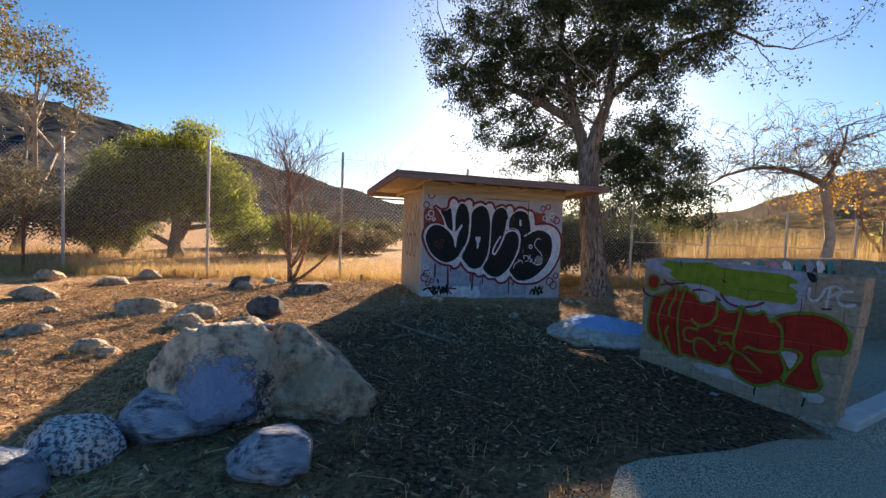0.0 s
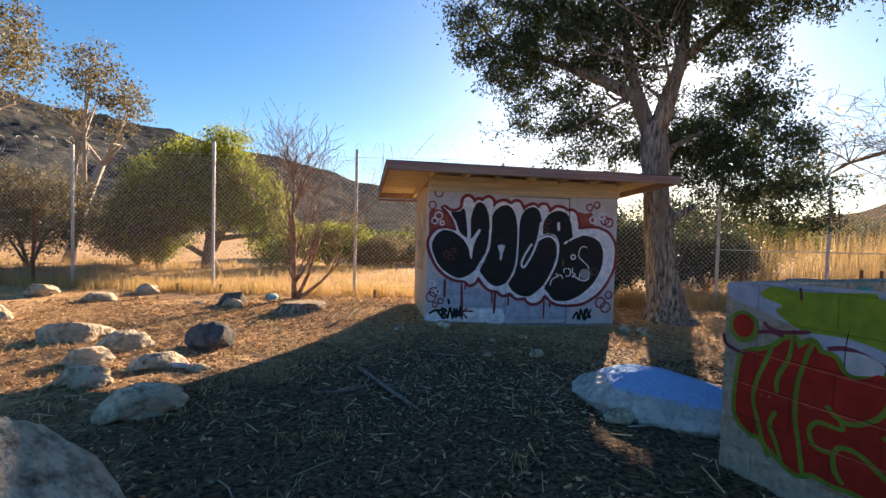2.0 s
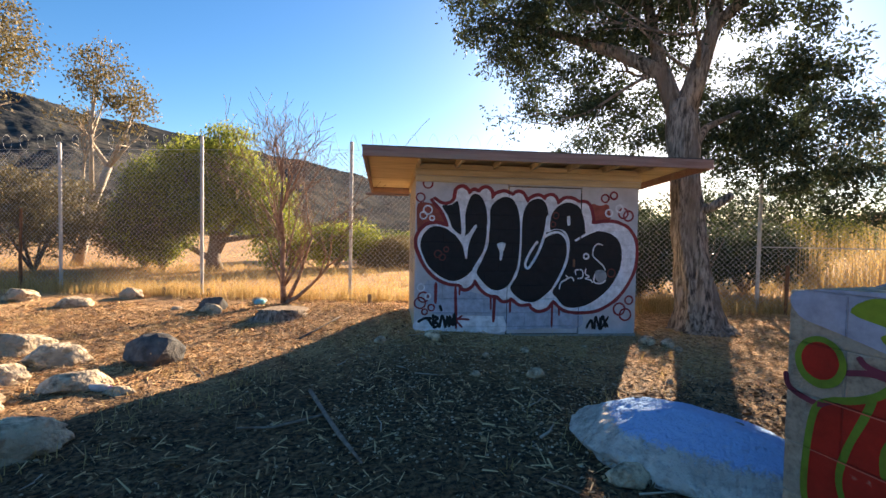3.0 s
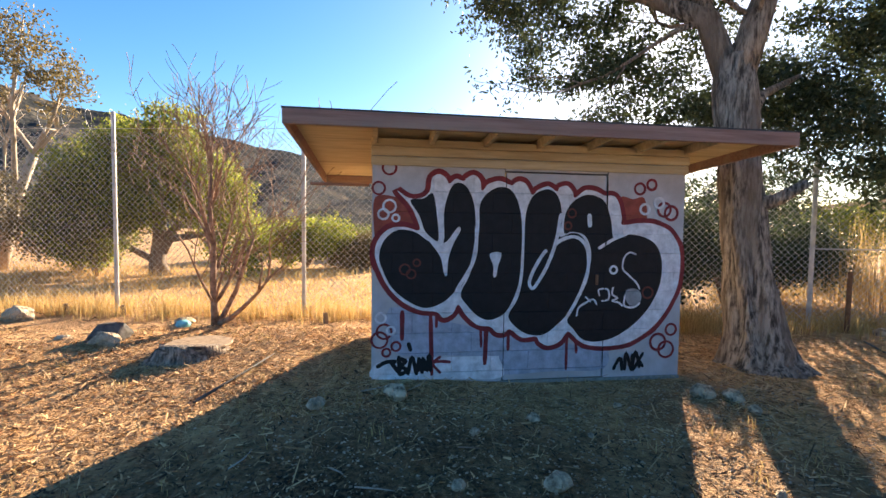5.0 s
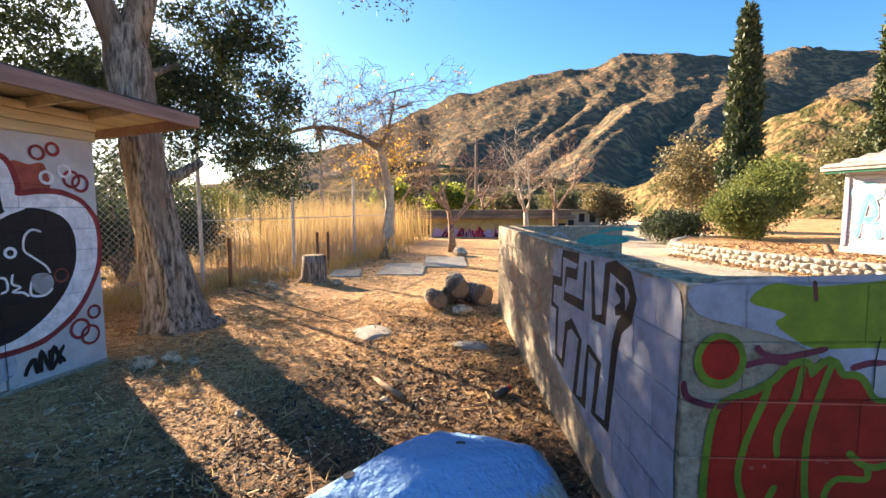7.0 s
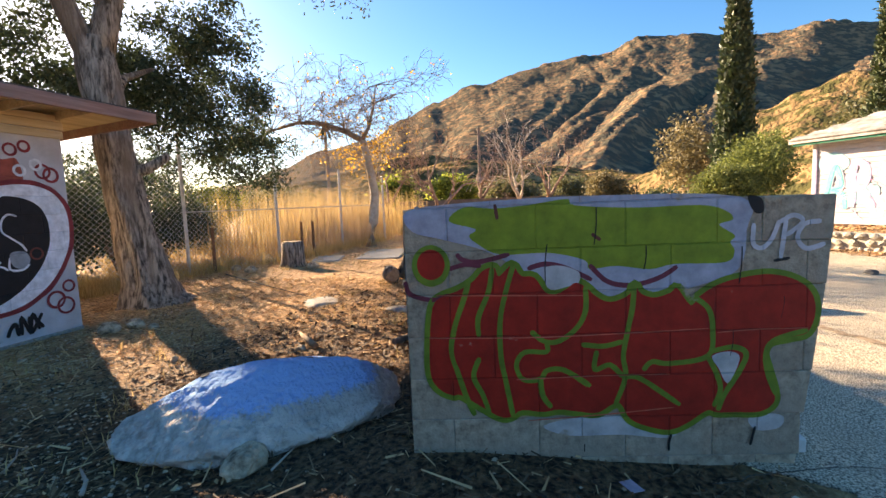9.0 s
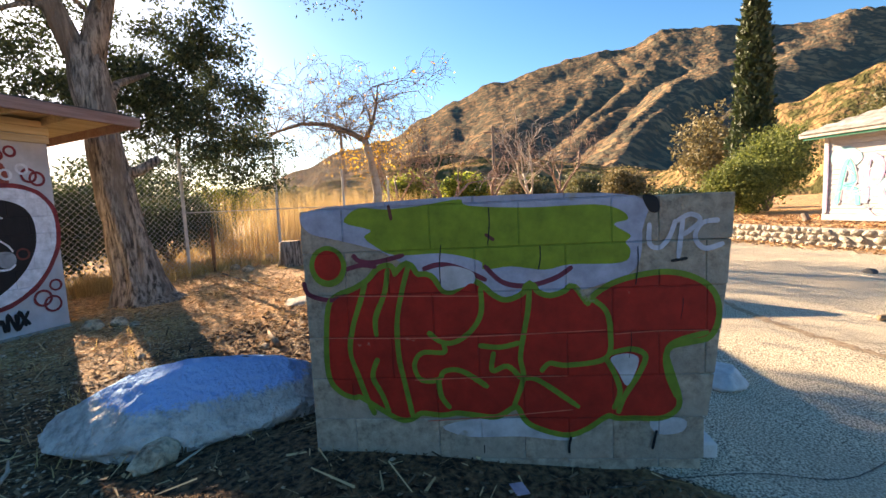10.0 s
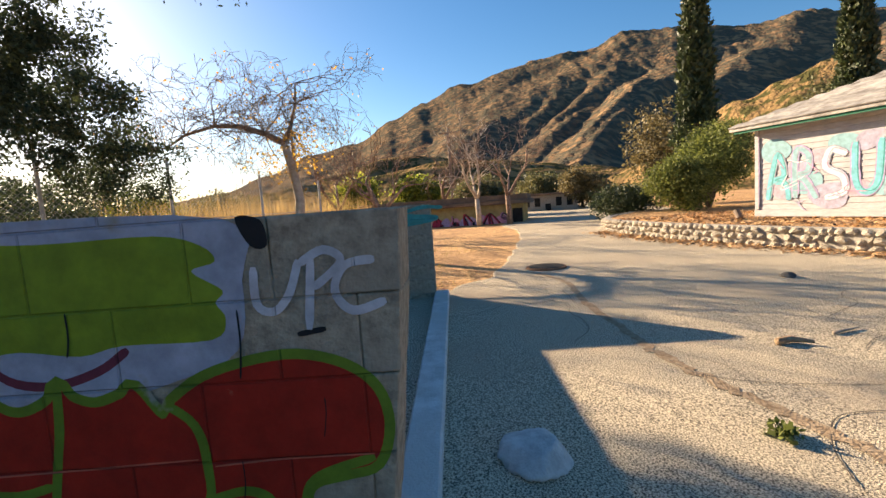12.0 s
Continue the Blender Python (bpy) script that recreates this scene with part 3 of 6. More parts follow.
def leafy_tree(x, y, height, blobs, material, label, clumps, per, size, seed, trunk_r=0.12, bark=M_GREYTWIG, spread=0.22, droop=0.3, lean=(0, 0), name="tree", cat="tree"):
    rnd = random.Random(seed)
    tree = thing(name, pose(x, y, ground_z(x, y) - 0.05), label, cat)
    p = [V(lean[0] * s, lean[1] * s, height * s) + V(rnd.gauss(0, 0.04), rnd.gauss(0, 0.04), 0) for s in (0, 0.12, 0.3, 0.5)]
    v, f = tube(p, [trunk_r * 1.3, trunk_r, trunk_r * 0.85, trunk_r * 0.7], 8, lump=0.2)
    raw("trunk", v, f, bark, tree, "", True)
    out = []
    for b in blobs:
        c = V(b[0], b[1], b[2])
        s = p[rnd.choice((1, 2, 3))]
        m = (s + c) / 2 + V(rnd.gauss(0, 0.15), rnd.gauss(0, 0.15), 0.1)
        out.append(([s, m, c], [trunk_r * 0.5, trunk_r * 0.3, 0.015]))
        for _ in range(3):
            grow(rnd, m.copy(), c - m + V(rnd.gauss(0, 0.4), rnd.gauss(0, 0.4), rnd.gauss(0, 0.4)), b[3] * 0.9, trunk_r * 0.22, 1, out)
    limbs(out, bark, tree)
    leaves("crown", clump_spots(rnd, blobs, clumps, per, spread), size, material, tree, rnd, 0.3, droop)
    return tree


def bush(x, y, rx, ry, h, material, label, clumps, per, size, seed, z=None, spread=0.16, cat="bush"):
    """A rounded shrub: short stems and a mass of leaves with an uneven outline."""
    rnd = random.Random(seed)
    ob = thing("bush", pose(x, y, (ground_z(x, y) if z is None else z) - 0.03), label, cat)
    out, blobs = [], []
    for k in range(7):
        w = k * 0.9 + rnd.random()
        q = rnd.uniform(0.2, 0.62)
        c = V(rx * q * math.cos(w), ry * q * math.sin(w), h * rnd.uniform(0.4, 0.68))
        blobs.append((c.x, c.y, c.z, rx * rnd.uniform(0.4, 0.55), ry * rnd.uniform(0.4, 0.55), h * rnd.uniform(0.3, 0.4)))
        out.append(([V(0, 0, 0), c * 0.5 + V(0, 0, 0.1), c], [0.05, 0.03, 0.012]))
    limbs(out, M_GREYTWIG, ob)
    leaves("leaves", clump_spots(rnd, blobs, clumps, per, spread), size, material, ob, rnd, 0.32, 0.1)
    return ob


def bare_shrub():
    """The leafless many-stemmed shrub before the fence."""
    rnd = random.Random(21)
    x, y = -2.45, 3.15
    ob = thing("bare_shrub", pose(x, y, ground_z(x, y) - 0.04), "leafless reddish many-stemmed shrub on dry grass", "shrub")
    out = []
    stem = [V(0, 0, 0), V(-0.02, 0.01, 0.35), V(-0.04, 0.03, 0.8), V(-0.03, 0.05, 1.3), V(-0.09, 0.06, 1.9), V(-0.06, 0.08, 2.5)]
    out.append((stem, [0.07, 0.056, 0.05, 0.042, 0.032, 0.02]))
    for k in range(20):
        s = 1 + k % 5
        d = V(0.72 * math.cos(k * 2.4), 0.72 * math.sin(k * 2.4), 1.0 + 0.15 * s)
        grow(rnd, stem[s].copy(), d, rnd.uniform(1.0, 1.45) * (1.2 - 0.11 * s), 0.023, 3, out, 3, 0.2, 0.16, 0.68, 0.6)
    grow(rnd, V(0.02, 0, 0.06), V(0.95, -0.25, 0.35), 1.2, 0.046, 3, out, 3, 0.18, 0.12, 0.66, 0.5)
    grow(rnd, V(0.02, 0, 0.02), V(0.45, 0.1, 0.9), 1.5, 0.046, 3, out, 3, 0.18, 0.12, 0.66, 0.6)
    limbs(out, M_TWIG, ob, least=0.0042)
    rnd2 = random.Random(3)
    leaves("leaves", [V(0.6 + rnd2.gauss(0, 0.35), 0.3 + rnd2.gauss(0, 0.3), 1.2 + rnd2.gauss(0, 0.45)) for _ in range(160)], 0.06, M_PEPPER, ob, rnd2, 0.16, 0.8, "sparse yellow-green leaves")


def bare_tree(x, y, height, spread, seed, label, pale=False, forks=3, depth=4):
    rnd = random.Random(seed)
    ob = thing("bare_tree", pose(x, y, ground_z(x, y) - 0.05), label, "tree")
    out = [([V(0, 0, 0), V(0.03, 0.02, height * 0.12), V(0.0, 0.05, height * 0.26)], [0.17, 0.12, 0.11])]
    for k in range(forks):
        w = 6.28 * k / forks + rnd.random()
        grow(rnd, V(0, 0.05, height * 0.25), V(math.cos(w) * spread, math.sin(w) * spread, 1), height * 0.33, 0.085, depth, out, 3, 0.25, 0.08, 0.68, 0.65)
    limbs(out, M_PALEBARK if pale else M_TWIG, ob, least=0.008)
    return ob


def arch_tree():
    """A leaning bare tree whose limb arches over, with hanging twigs and a few golden leaves."""
    rnd = random.Random(8)
    x, y = 12.7, 0.35
    ob = thing("bare_tree", pose(x, y, ground_z(x, y) - 0.05), "bare leaning tree with arching limb and few golden leaves", "tree")
    L, F = V(-0.29, 0.96, 0), V(0.96, 0.29, 0)
    trunk = [V(0, 0, 0), L * -0.12 + V(0, 0, 0.8), L * -0.2 + V(0, 0, 1.7), L * -0.08 + V(0, 0, 2.6), L * 0.1 + V(0, 0, 3.35)]
    v, f = tube(trunk, [0.21, 0.15, 0.14, 0.12, 0.11], 10, lump=0.2)
    raw("trunk", v, f, M_PALEBARK, ob, "", True)
    arch = [trunk[-1], L * 0.6 + V(0, 0, 3.65), L * 1.3 + V(0, 0, 3.9), L * 2.0 + V(0, 0, 3.95), L * 2.8 + V(0, 0, 3.75), L * 3.4 + V(0, 0, 3.4)]
    up = [trunk[-1], L * -0.15 + V(0, 0, 3.8), L * -0.3 + F * 0.2 + V(0, 0, 4.5), L * -0.4 + V(0, 0, 5.0)]
    out = [(arch, [0.1, 0.085, 0.07, 0.055, 0.04, 0.02]), (up, [0.08, 0.06, 0.04, 0.02])]
    tips = []
    for pts, n in ((arch, 44), (up, 22)):
        for k in range(n):
            i = rnd.randrange(1, len(pts))
            grow(rnd, pts[i].copy(), V(rnd.gauss(0, 0.8), rnd.gauss(0, 0.8), rnd.gauss(0.75, 0.6)), rnd.uniform(0.75, 1.4), 0.02, 3, out, 3, 0.4, -0.08, 0.66, 0.85, tips)
    limbs(out, M_GREYTWIG, ob, least=0.0055)
    spots = [L * -0.3 + V(rnd.gauss(0, 0.4), rnd.gauss(0, 0.4), 3.1 + rnd.gauss(0, 0.35)) for _ in range(420)] + [L * 0.6 + V(rnd.gauss(0, 0.4), rnd.gauss(0, 0.4), 2.7 + rnd.gauss(0, 0.25)) for _ in range(150)]
    spots += [t + V(rnd.gauss(0, 0.05), rnd.gauss(0, 0.05), 0) for t in tips if rnd.random() < 0.12]
    leaves("leaves", spots, 0.08, M_GOLDLEAF, ob, rnd, 0.4, 0.4, "few golden autumn leaves")


def cypress(x, y, h, r, seed):
    rnd = random.Random(seed)
    ob = thing("cypress", pose(x, y, ground_z(x, y)), "tall narrow dark green cypress behind the house", "tree", "cypresses")
    v, f = tube([V(0, 0, 0), V(0, 0, h * 0.5)], [0.18, 0.1], 7)
    raw("trunk", v, f, M_GREYTWIG, ob)
    spots = []
    for _ in range(2600):
        s = rnd.random() ** 0.8
        w = r * (0.25 + 0.75 * min(1, s * 5)) * (1 - s) ** 0.55 * (0.8 + 0.35 * noise.noise(V(s * 9, seed, 0))) * 1.15
        a = rnd.uniform(0, 6.28)
        q = rnd.uniform(0.6, 1.05)
        c = V(math.cos(a) * w * q, math.sin(a) * w * q, 0.4 + s * (h - 0.4))
        spots += [c + V(rnd.gauss(0, 0.08), rnd.gauss(0, 0.08), rnd.gauss(0, 0.14)) for _ in range(7)]
    leaves("crown", spots, 0.26, M_CYPRESS, ob, rnd, 0.22, -1.2)


def palm(x, y, h):
    rnd = random.Random(4)
    ob = thing("palm", pose(x, y, ground_z(x, y)), "far slender palm tree", "tree")
    v, f = tube([V(0, 0, 0), V(0.1, 0, h * 0.5), V(0, 0, h)], [0.2, 0.15, 0.13], 7)
    raw("trunk", v, f, M_GREYTWIG, ob)
    verts, faces = [], []
    for k in range(22):
        w, e = k * 2.4, rnd.uniform(-0.7, 1.0)
        d = V(math.cos(w), math.sin(w), 0)
        q = [V(0, 0, h) + d * s * 0.85 + V(0, 0, e * s * 0.8 - 0.7 * s * s) for s in (0, 0.35, 0.7, 1)]
        n = d.cross(V(0, 0, 1)) * 0.1
        i = len(verts)
        for p in q:
            verts += [tuple(p + n), tuple(p - n + V(0, 0, 0.05))]
        faces += [(i + 2 * k2, i + 2 * k2 + 1, i + 2 * k2 + 3, i + 2 * k2 + 2) for k2 in range(3)]
    raw("fronds", verts, faces, M_CYPRESS, ob)


main_tree()
bare_shrub()
arch_tree()
# behind the fence, on the field side
leafy_tree(-6.3, 10.2, 3.6, [(0, 0, 3.3, 1.5, 1.5, 1.3), (-1.6, 0, 2.6, 1.4, 1.4, 1.3), (1.5, -0.2, 2.5, 1.2, 1.2, 1.2), (2.1, 0.2, 1.3, 0.9, 0.9, 1.2), (-2.4, 0.3, 1.6, 1.0, 1.1, 1.2), (0.7, -0.4, 4.3, 0.9, 0.9, 0.6), (-1.7, -0.2, 1.3, 0.9, 0.9, 1.0), (0.5, -0.4, 2.2, 1.2, 1.0, 0.8), (-0.7, -0.5, 2.3, 1.1, 1.0, 0.8), (0.9, -0.2, 3.4, 1.0, 1.0, 0.8), (-0.8, 0.1, 3.9, 0.9, 0.9, 0.6)],
           M_PEPPER, "spreading yellow-green pepper tree behind the fence", 700, 120, 0.085, 31, 0.24, droop=1.5, spread=0.2)
leafy_tree(-11.8, 11.9, 7.4, [(1.3, -0.2, 6.6, 1.1, 1.1, 0.75), (0.7, 0, 7.4, 0.8, 0.8, 0.55), (2.2, -0.2, 6.0, 0.8, 0.8, 0.55), (1.8, -0.1, 5.1, 0.5, 0.5, 0.4), (1.0, 0, 8.0, 0.5, 0.5, 0.3), (-0.2, 0, 5.6, 0.6, 0.6, 0.4)],
           M_OLIVE, "slender pale-barked gum tree with sparse leaves", 130, 30, 0.11, 32, 0.17, M_PALEBARK, lean=(2.4, -0.3), droop=1.0, spread=0.2)
leafy_tree(-10.6, 6.2, 5.6, [(0.9, -0.6, 5.4, 0.9, 0.9, 0.8), (0.2, 0, 6.3, 1.2, 1.1, 0.8), (-0.8, 0, 5.2, 1.1, 1.1, 1.0), (-1.6, 0.4, 3.4, 1.2, 1.2, 1.2)],
           M_OLIVE, "olive-leaved tree at the edge of the yard", 260, 56, 0.09, 33, 0.15, droop=0.8)
for k, (x, y, rx, ry, h, m_, lb) in enumerate((
        (-11.5, 9.5, 2.4, 1.8, 3.4, M_OLIVE, "dry brown-olive scrub behind the fence"), (-9.2, 11.5, 1.8, 1.5, 2.4, M_OLIVE, "dry brown-olive scrub behind the fence"),
        (-13.5, 7.0, 2.0, 1.8, 3.2, M_PEPPER, "yellow-green shrub behind the fence"), (-2.4, 12.5, 1.6, 1.4, 1.9, M_PEPPER, "yellow-green shrub on the dry field"),
        (0.6, 17.5, 2.2, 1.6, 1.5, M_SHRUB, "dark green scrub on the dry field"), (3.0, 20, 2.6, 1.8, 1.7, M_SCRUB, "olive scrub on the dry field"), (-1.5, 21, 3.0, 1.8, 1.8, M_SHRUB, "dark green scrub on the dry field"),
        # first row: added foliage that darkens the pepper tree's less lit left half
        (-7.9, 10.0, 1.9, 1.5, 3.9, M_SCRUB, "dark olive leaf mass added for the less lit half of the pepper tree"), (-0.4, 12.6, 1.3, 1.1, 1.2, M_OLIVE, "dry brown-olive scrub on the field"), (1.2, 14.2, 1.5, 1.2, 1.2, M_OLIVE, "dry brown-olive scrub on the field"),
        (-4.5, 17, 2.0, 1.6, 1.9, M_OLIVE, "dry brown-olive scrub behind the fence"), (5.7, 4.1, 1.3, 1.1, 1.9, M_LEAF, "dark green shrub in shade behind the fence"),
        (7.4, 4.2, 1.7, 1.4, 3.1, M_LEAF, "dark green shrub in shade behind the fence"), (9.3, 5.0, 1.6, 1.4, 1.9, M_LEAF, "dark green shrub in shade behind the fence"),
        (4.2, 4.6, 1.3, 1.1, 2.2, M_LEAF, "dark green shrub in shade behind the fence"), (6.6, 6.6, 2.0, 1.6, 2.7, M_LEAF, "tall dark shrub behind the fence"), (18.5, 14.0, 3.0, 2.4, 5.6, M_LEAF, "tall dark green tree mass beyond the fence"), (14.5, 13.5, 2.6, 2.2, 4.2, M_LEAF, "tall dark green tree mass beyond the fence"))):
    near = y < 13
    bush(x, y, rx, ry, h, m_, lb, 55 if 3 < h < 3.2 else 380 if near else 260, 52 if near else 30, 0.085 if near else 0.13, 100 + k)
# along the drive
bare_tree(15.6, -1.2, 4.1, 0.9, 41, "leafless fruit tree forking low beside the drive")
bare_tree(22.3, -3.6, 5.4, 0.6, 42, "leafless tree in front of the painted building", True)
bare_tree(22.8, -5.0, 5.6, 0.9, 43, "leafless tree with a spreading crown")
bare_tree(19.5, 2.2, 4.8, 0.8, 44, "leafless tree behind the reeds")
bare_tree(26.5, -1.0, 5.8, 0.8, 45, "leafless tree behind the painted building")
cypress(24.2, -13.6, 10.6, 1.1, 51)
cypress(27.2, -21.4, 12.0, 1.1, 52)
for k, (x, y, rx, ry, h, z, m_, lb) in enumerate((
        (19.6, -12.7, 1.9, 1.6, 3.3, 0.25, M_SHRUB, "large rounded green shrub on the terrace"), (18.2, -11.5, 1.3, 1.2, 2.2, 0.25, M_SHRUB, "rounded green shrub on the terrace"),
        (21.0, -9.9, 1.6, 1.3, 1.6, 0.0, M_CYPRESS, "low dark green shrub beside the drive"), (33, -14.0, 3.2, 2.6, 6.8, 0.0, M_OLIVE, "big brown-olive tree mass on the slope"),
        (33, -23.0, 2.6, 2.4, 7.0, 0.0, M_SCRUB, "rounded olive tree on the slope"), (29, 5.5, 1.8, 1.6, 3.4, 0.0, M_PEPPER, "yellow-green tree behind the reeds"),
        (31, 2.0, 2.0, 1.8, 3.2, 0.0, M_PEPPER, "yellow-green tree behind the building"), (34, -2.0, 2.2, 2.0, 3.0, 0.0, M_SCRUB, "olive tree behind the building"),
        (20, 8.5, 2.2, 2.0, 2.8, 0.0, M_SCRUB, "olive scrub beyond the reeds"), (16, 9.5, 2.0, 1.8, 2.6, 0.0, M_PEPPER, "yellow-green scrub beyond the reeds"),
        (24, 12, 3.0, 2.4, 2.9, 0.0, M_SCRUB, "olive scrub beyond the reeds"), (40, -9.5, 2.2, 2.0, 3.2, 0.0, M_OLIVE, "brown-olive tree far along the drive"), (44, -6, 3.0, 2.4, 3.6, 0.0, M_SCRUB, "olive tree far along the drive"))):
    bush(x, y, rx, ry, h, m_, lb, 420 if z else 260, 44 if x < 25 else 28, 0.1 if x < 25 else 0.22, 200 + k, None if z == 0 else z, 0.16 if x < 25 else 0.25)
palm(38, 15.2, 8.6)


# ---- fence ----
def fence_y(x):
    return 3.43 - 0.213 * (x + 0.0) if x < 9.5 else 1.41 - 0.08 * (x - 9.5)


def build_fence():
    fence = thing("fence", pose(0, 0, 0), "tall galvanised chain-link fence with coiled wire on top", "fence")
    top = lambda x: 3.15 - 0.03 * max(0, x - 1)
    for k, (x, h) in enumerate(((-14.6, 3.3), (-11.2, 3.3), (-7.85, 3.32), (-4.5, 3.45), (-1.18, 3.34), (2.15, 3.1), (4.6, 2.9), (7.0, 2.85), (9.4, 2.7), (12.4, 2.4), (15.4, 2.3))):
        y = fence_y(x)
        z = ground_z(x, y) - 0.05
        v, f = tube([V(x, y, z), V(x, y, h - 0.02), V(x, y, h)], [0.036, 0.036, 0.024], 10)
        raw("post", v, f, M_STEEL, fence, "galvanised steel post")
    verts, faces = [], []
    pitch, r = 0.105, 0.0034
    x = -15.5
    while x < 15.4:
        for s in (-1, 1):
            a, n = [], 6
            h = top(x)
            for i in range(n + 1):
                q = i / n
                xx = x + s * (q - 0.5) * h
                if -15.5 < xx < 15.6:
                    yy = fence_y(xx) - 0.045 + 0.0025 * s
                    a.append(V(xx, yy, ground_z(xx, yy) + 0.02 + q * (top(xx) - 0.02)))
            if len(a) > 1:
                tube(a, [r] * len(a), 3, verts, faces)
        x += pitch
    tagged(raw("mesh", verts, faces, M_STEEL, fence, "woven diamond wire mesh"), kind="stuff")
    verts, faces, x, pts = [], [], -15.0, []
    while x < 3:
        w = (x * 1.0) / 0.42 * 6.28
        pts.append(V(x, fence_y(x) + 0.24 * math.cos(w), top(x) + 0.1 + 0.24 * math.sin(w)))
        x += 0.035
    tube(pts, [0.0025] * len(pts), 3, verts, faces)
    raw("razor_wire", verts, faces, M_STEEL, fence, "coiled razor wire")
    pts = [V(x, fence_y(x) - 0.045, top(x)) for x in range(-15, 16)]
    v, f = tube(pts, [0.004] * len(pts), 4)
    raw("tension_wire", v, f, M_STEEL, fence)
    pts = [V(x, fence_y(x) - 0.05, 1.25) for x in (6.9, 9.4, 12.4, 15.4)]
    v, f = tube(pts, [0.011] * 4, 8)
    raw("rail", v, f, M_STEEL, fence, "galvanised steel rail")
    for x in (-8.6, 7.3, 9.9, 10.4):
        y = fence_y(x) - 0.3
        v, f = tube([V(0, 0, 0), V(0.01, 0, 1.0), V(0.02, 0.01, 1.9 if x < 0 else 0.9)], [0.035, 0.033, 0.03], 8)
        ob = thing("stake", pose(x, y, ground_z(x, y) - 0.05), "rusty steel stake standing before the fence", "stake", "rusty stakes")
        raw("pole", v, f, M_RUST, ob)


build_fence()
for x, y in ((-0.72, 2.85), (-4.2, 4.0), (-5.2, 4.2)):
    ob = link("peg", box(0.07, 0.05, 0.24, 0.008), M_GREYTWIG, None)
    ob.matrix_basis = pose(x, y, ground_z(x, y) - 0.06, 3, -4, 20)
    tagged(ob, "short weathered wooden peg in the grass", "peg", "wooden pegs")


# ---- grass, reeds and litter ----
def blades(name, spots, h, w, material, label, rnd, lean=0.4, category="grass"):
    verts, faces = [], []
    for x, y in spots:
        z = ground_z(x, y) - 0.01
        k = h * rnd.uniform(0.5, 1.25)
        a = rnd.uniform(0, 6.28)
        l = rnd.gauss(0, lean) * k
        b = rnd.uniform(0, 6.28)
        p, q = V(math.cos(a), math.sin(a), 0) * w, V(math.cos(b), math.sin(b), 0) * l
        o = V(x, y, z)
        i = len(verts)
        verts += [tuple(o - p), tuple(o + p), tuple(o + q * 0.35 + V(0, 0, k * 0.6) + p * 0.7), tuple(o + q * 0.35 + V(0, 0, k * 0.6) - p * 0.7), tuple(o + q + V(0, 0, k))]
        faces += [(i, i + 1, i + 2, i + 3), (i + 3, i + 2, i + 4)]
    return tagged(raw(name, verts, faces, material), label, category, kind="stuff")


def clear(x, y):
    """Open soil: outside the shed and the walled bay, off the road."""
    return not (-0.05 < x < W + 0.05 and -0.05 < y < D + 0.05) and y > road_edge(x) + 0.05


rnd = random.Random(77)
spots = []
for _ in range(2600):
    x = rnd.uniform(-15, 15)
    y = fence_y(x) + rnd.choice((rnd.gauss(-0.1, 0.3), rnd.uniform(-0.3, 7)))
    if clear(x, y):
        n = rnd.randrange(6, 15)
        spots += [(x + rnd.gauss(0, 0.1), y + rnd.gauss(0, 0.1)) for _ in range(n)]
blades("dry_grass", [s for s in spots if clear(*s)], 0.30, 0.005, M_DRYGRASS, "tall dry yellow grass along the fence", rnd)
spots = []
for _ in range(1500):
    x, y = rnd.uniform(-8, 13), rnd.uniform(-7, 3)
    if clear(x, y) and noise.noise(V(x * 0.8, y * 0.8, 9)) > 0.0:
        spots += [(x + rnd.gauss(0, 0.07), y + rnd.gauss(0, 0.07)) for _ in range(rnd.randrange(4, 11))]
blades("dry_grass", [s for s in spots if clear(*s)], 0.10, 0.0035, M_DRYGRASS, "short dry grass tufts on bare soil", rnd, 0.9)
blades("dry_grass", [(4.93 + rnd.gauss(0, 0.16), 1.95 + rnd.gauss(0, 0.13)) for _ in range(700)], 0.36, 0.004, M_DRYGRASS, "dense orange tuft of dry grass beside the shed", rnd, 0.5)
spots = [(9.0 + 7.2 * rnd.random() ** 0.8, 0) for _ in range(3000)]
spots = [(x, fence_y(x) + 0.15 + abs(rnd.gauss(0, 1.6))) for x, _ in spots] + [(rnd.uniform(16, 22), rnd.uniform(1.0, 6)) for _ in range(2500)]
blades("reeds", spots, 1.75, 0.007, M_REED, "golden dry reeds standing behind the fence", rnd, 0.09, "reeds")


def litter(n, x0, x1, y0, y1, length, width, material, label, seed, name="litter", where=None):
    rnd = random.Random(seed)
    verts, faces = [], []
    while len(faces) < n:
        x, y = rnd.uniform(x0, x1), rnd.uniform(y0, y1)
        if not clear(x, y) or (where and not where(x, y)):
            continue
        a, l = rnd.uniform(0, 6.28), length * rnd.uniform(0.4, 1.5)
        d, p = V(math.cos(a), math.sin(a), rnd.gauss(0, 0.26)) * l, V(-math.sin(a), math.cos(a), rnd.gauss(0, 0.7)) * width * rnd.uniform(0.6, 1.5)
        o = V(x, y, ground_z(x, y) + 0.006 + abs(d.z) * 0.5)
        i = len(verts)
        verts += [tuple(o - d / 2 - p), tuple(o + d / 2 - p * 0.6), tuple(o + d / 2 + p * 0.6), tuple(o - d / 2 + p)]
        faces.append((i, i + 1, i + 2, i + 3))
    return tagged(raw(name, verts, faces, material), label, "litter", kind="stuff")


def mulch_and_shade(x, y):
    """The dark middle of the yard: leaf mould, with shade painted into the soil colour."""
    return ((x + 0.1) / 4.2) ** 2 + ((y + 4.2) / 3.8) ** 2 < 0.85


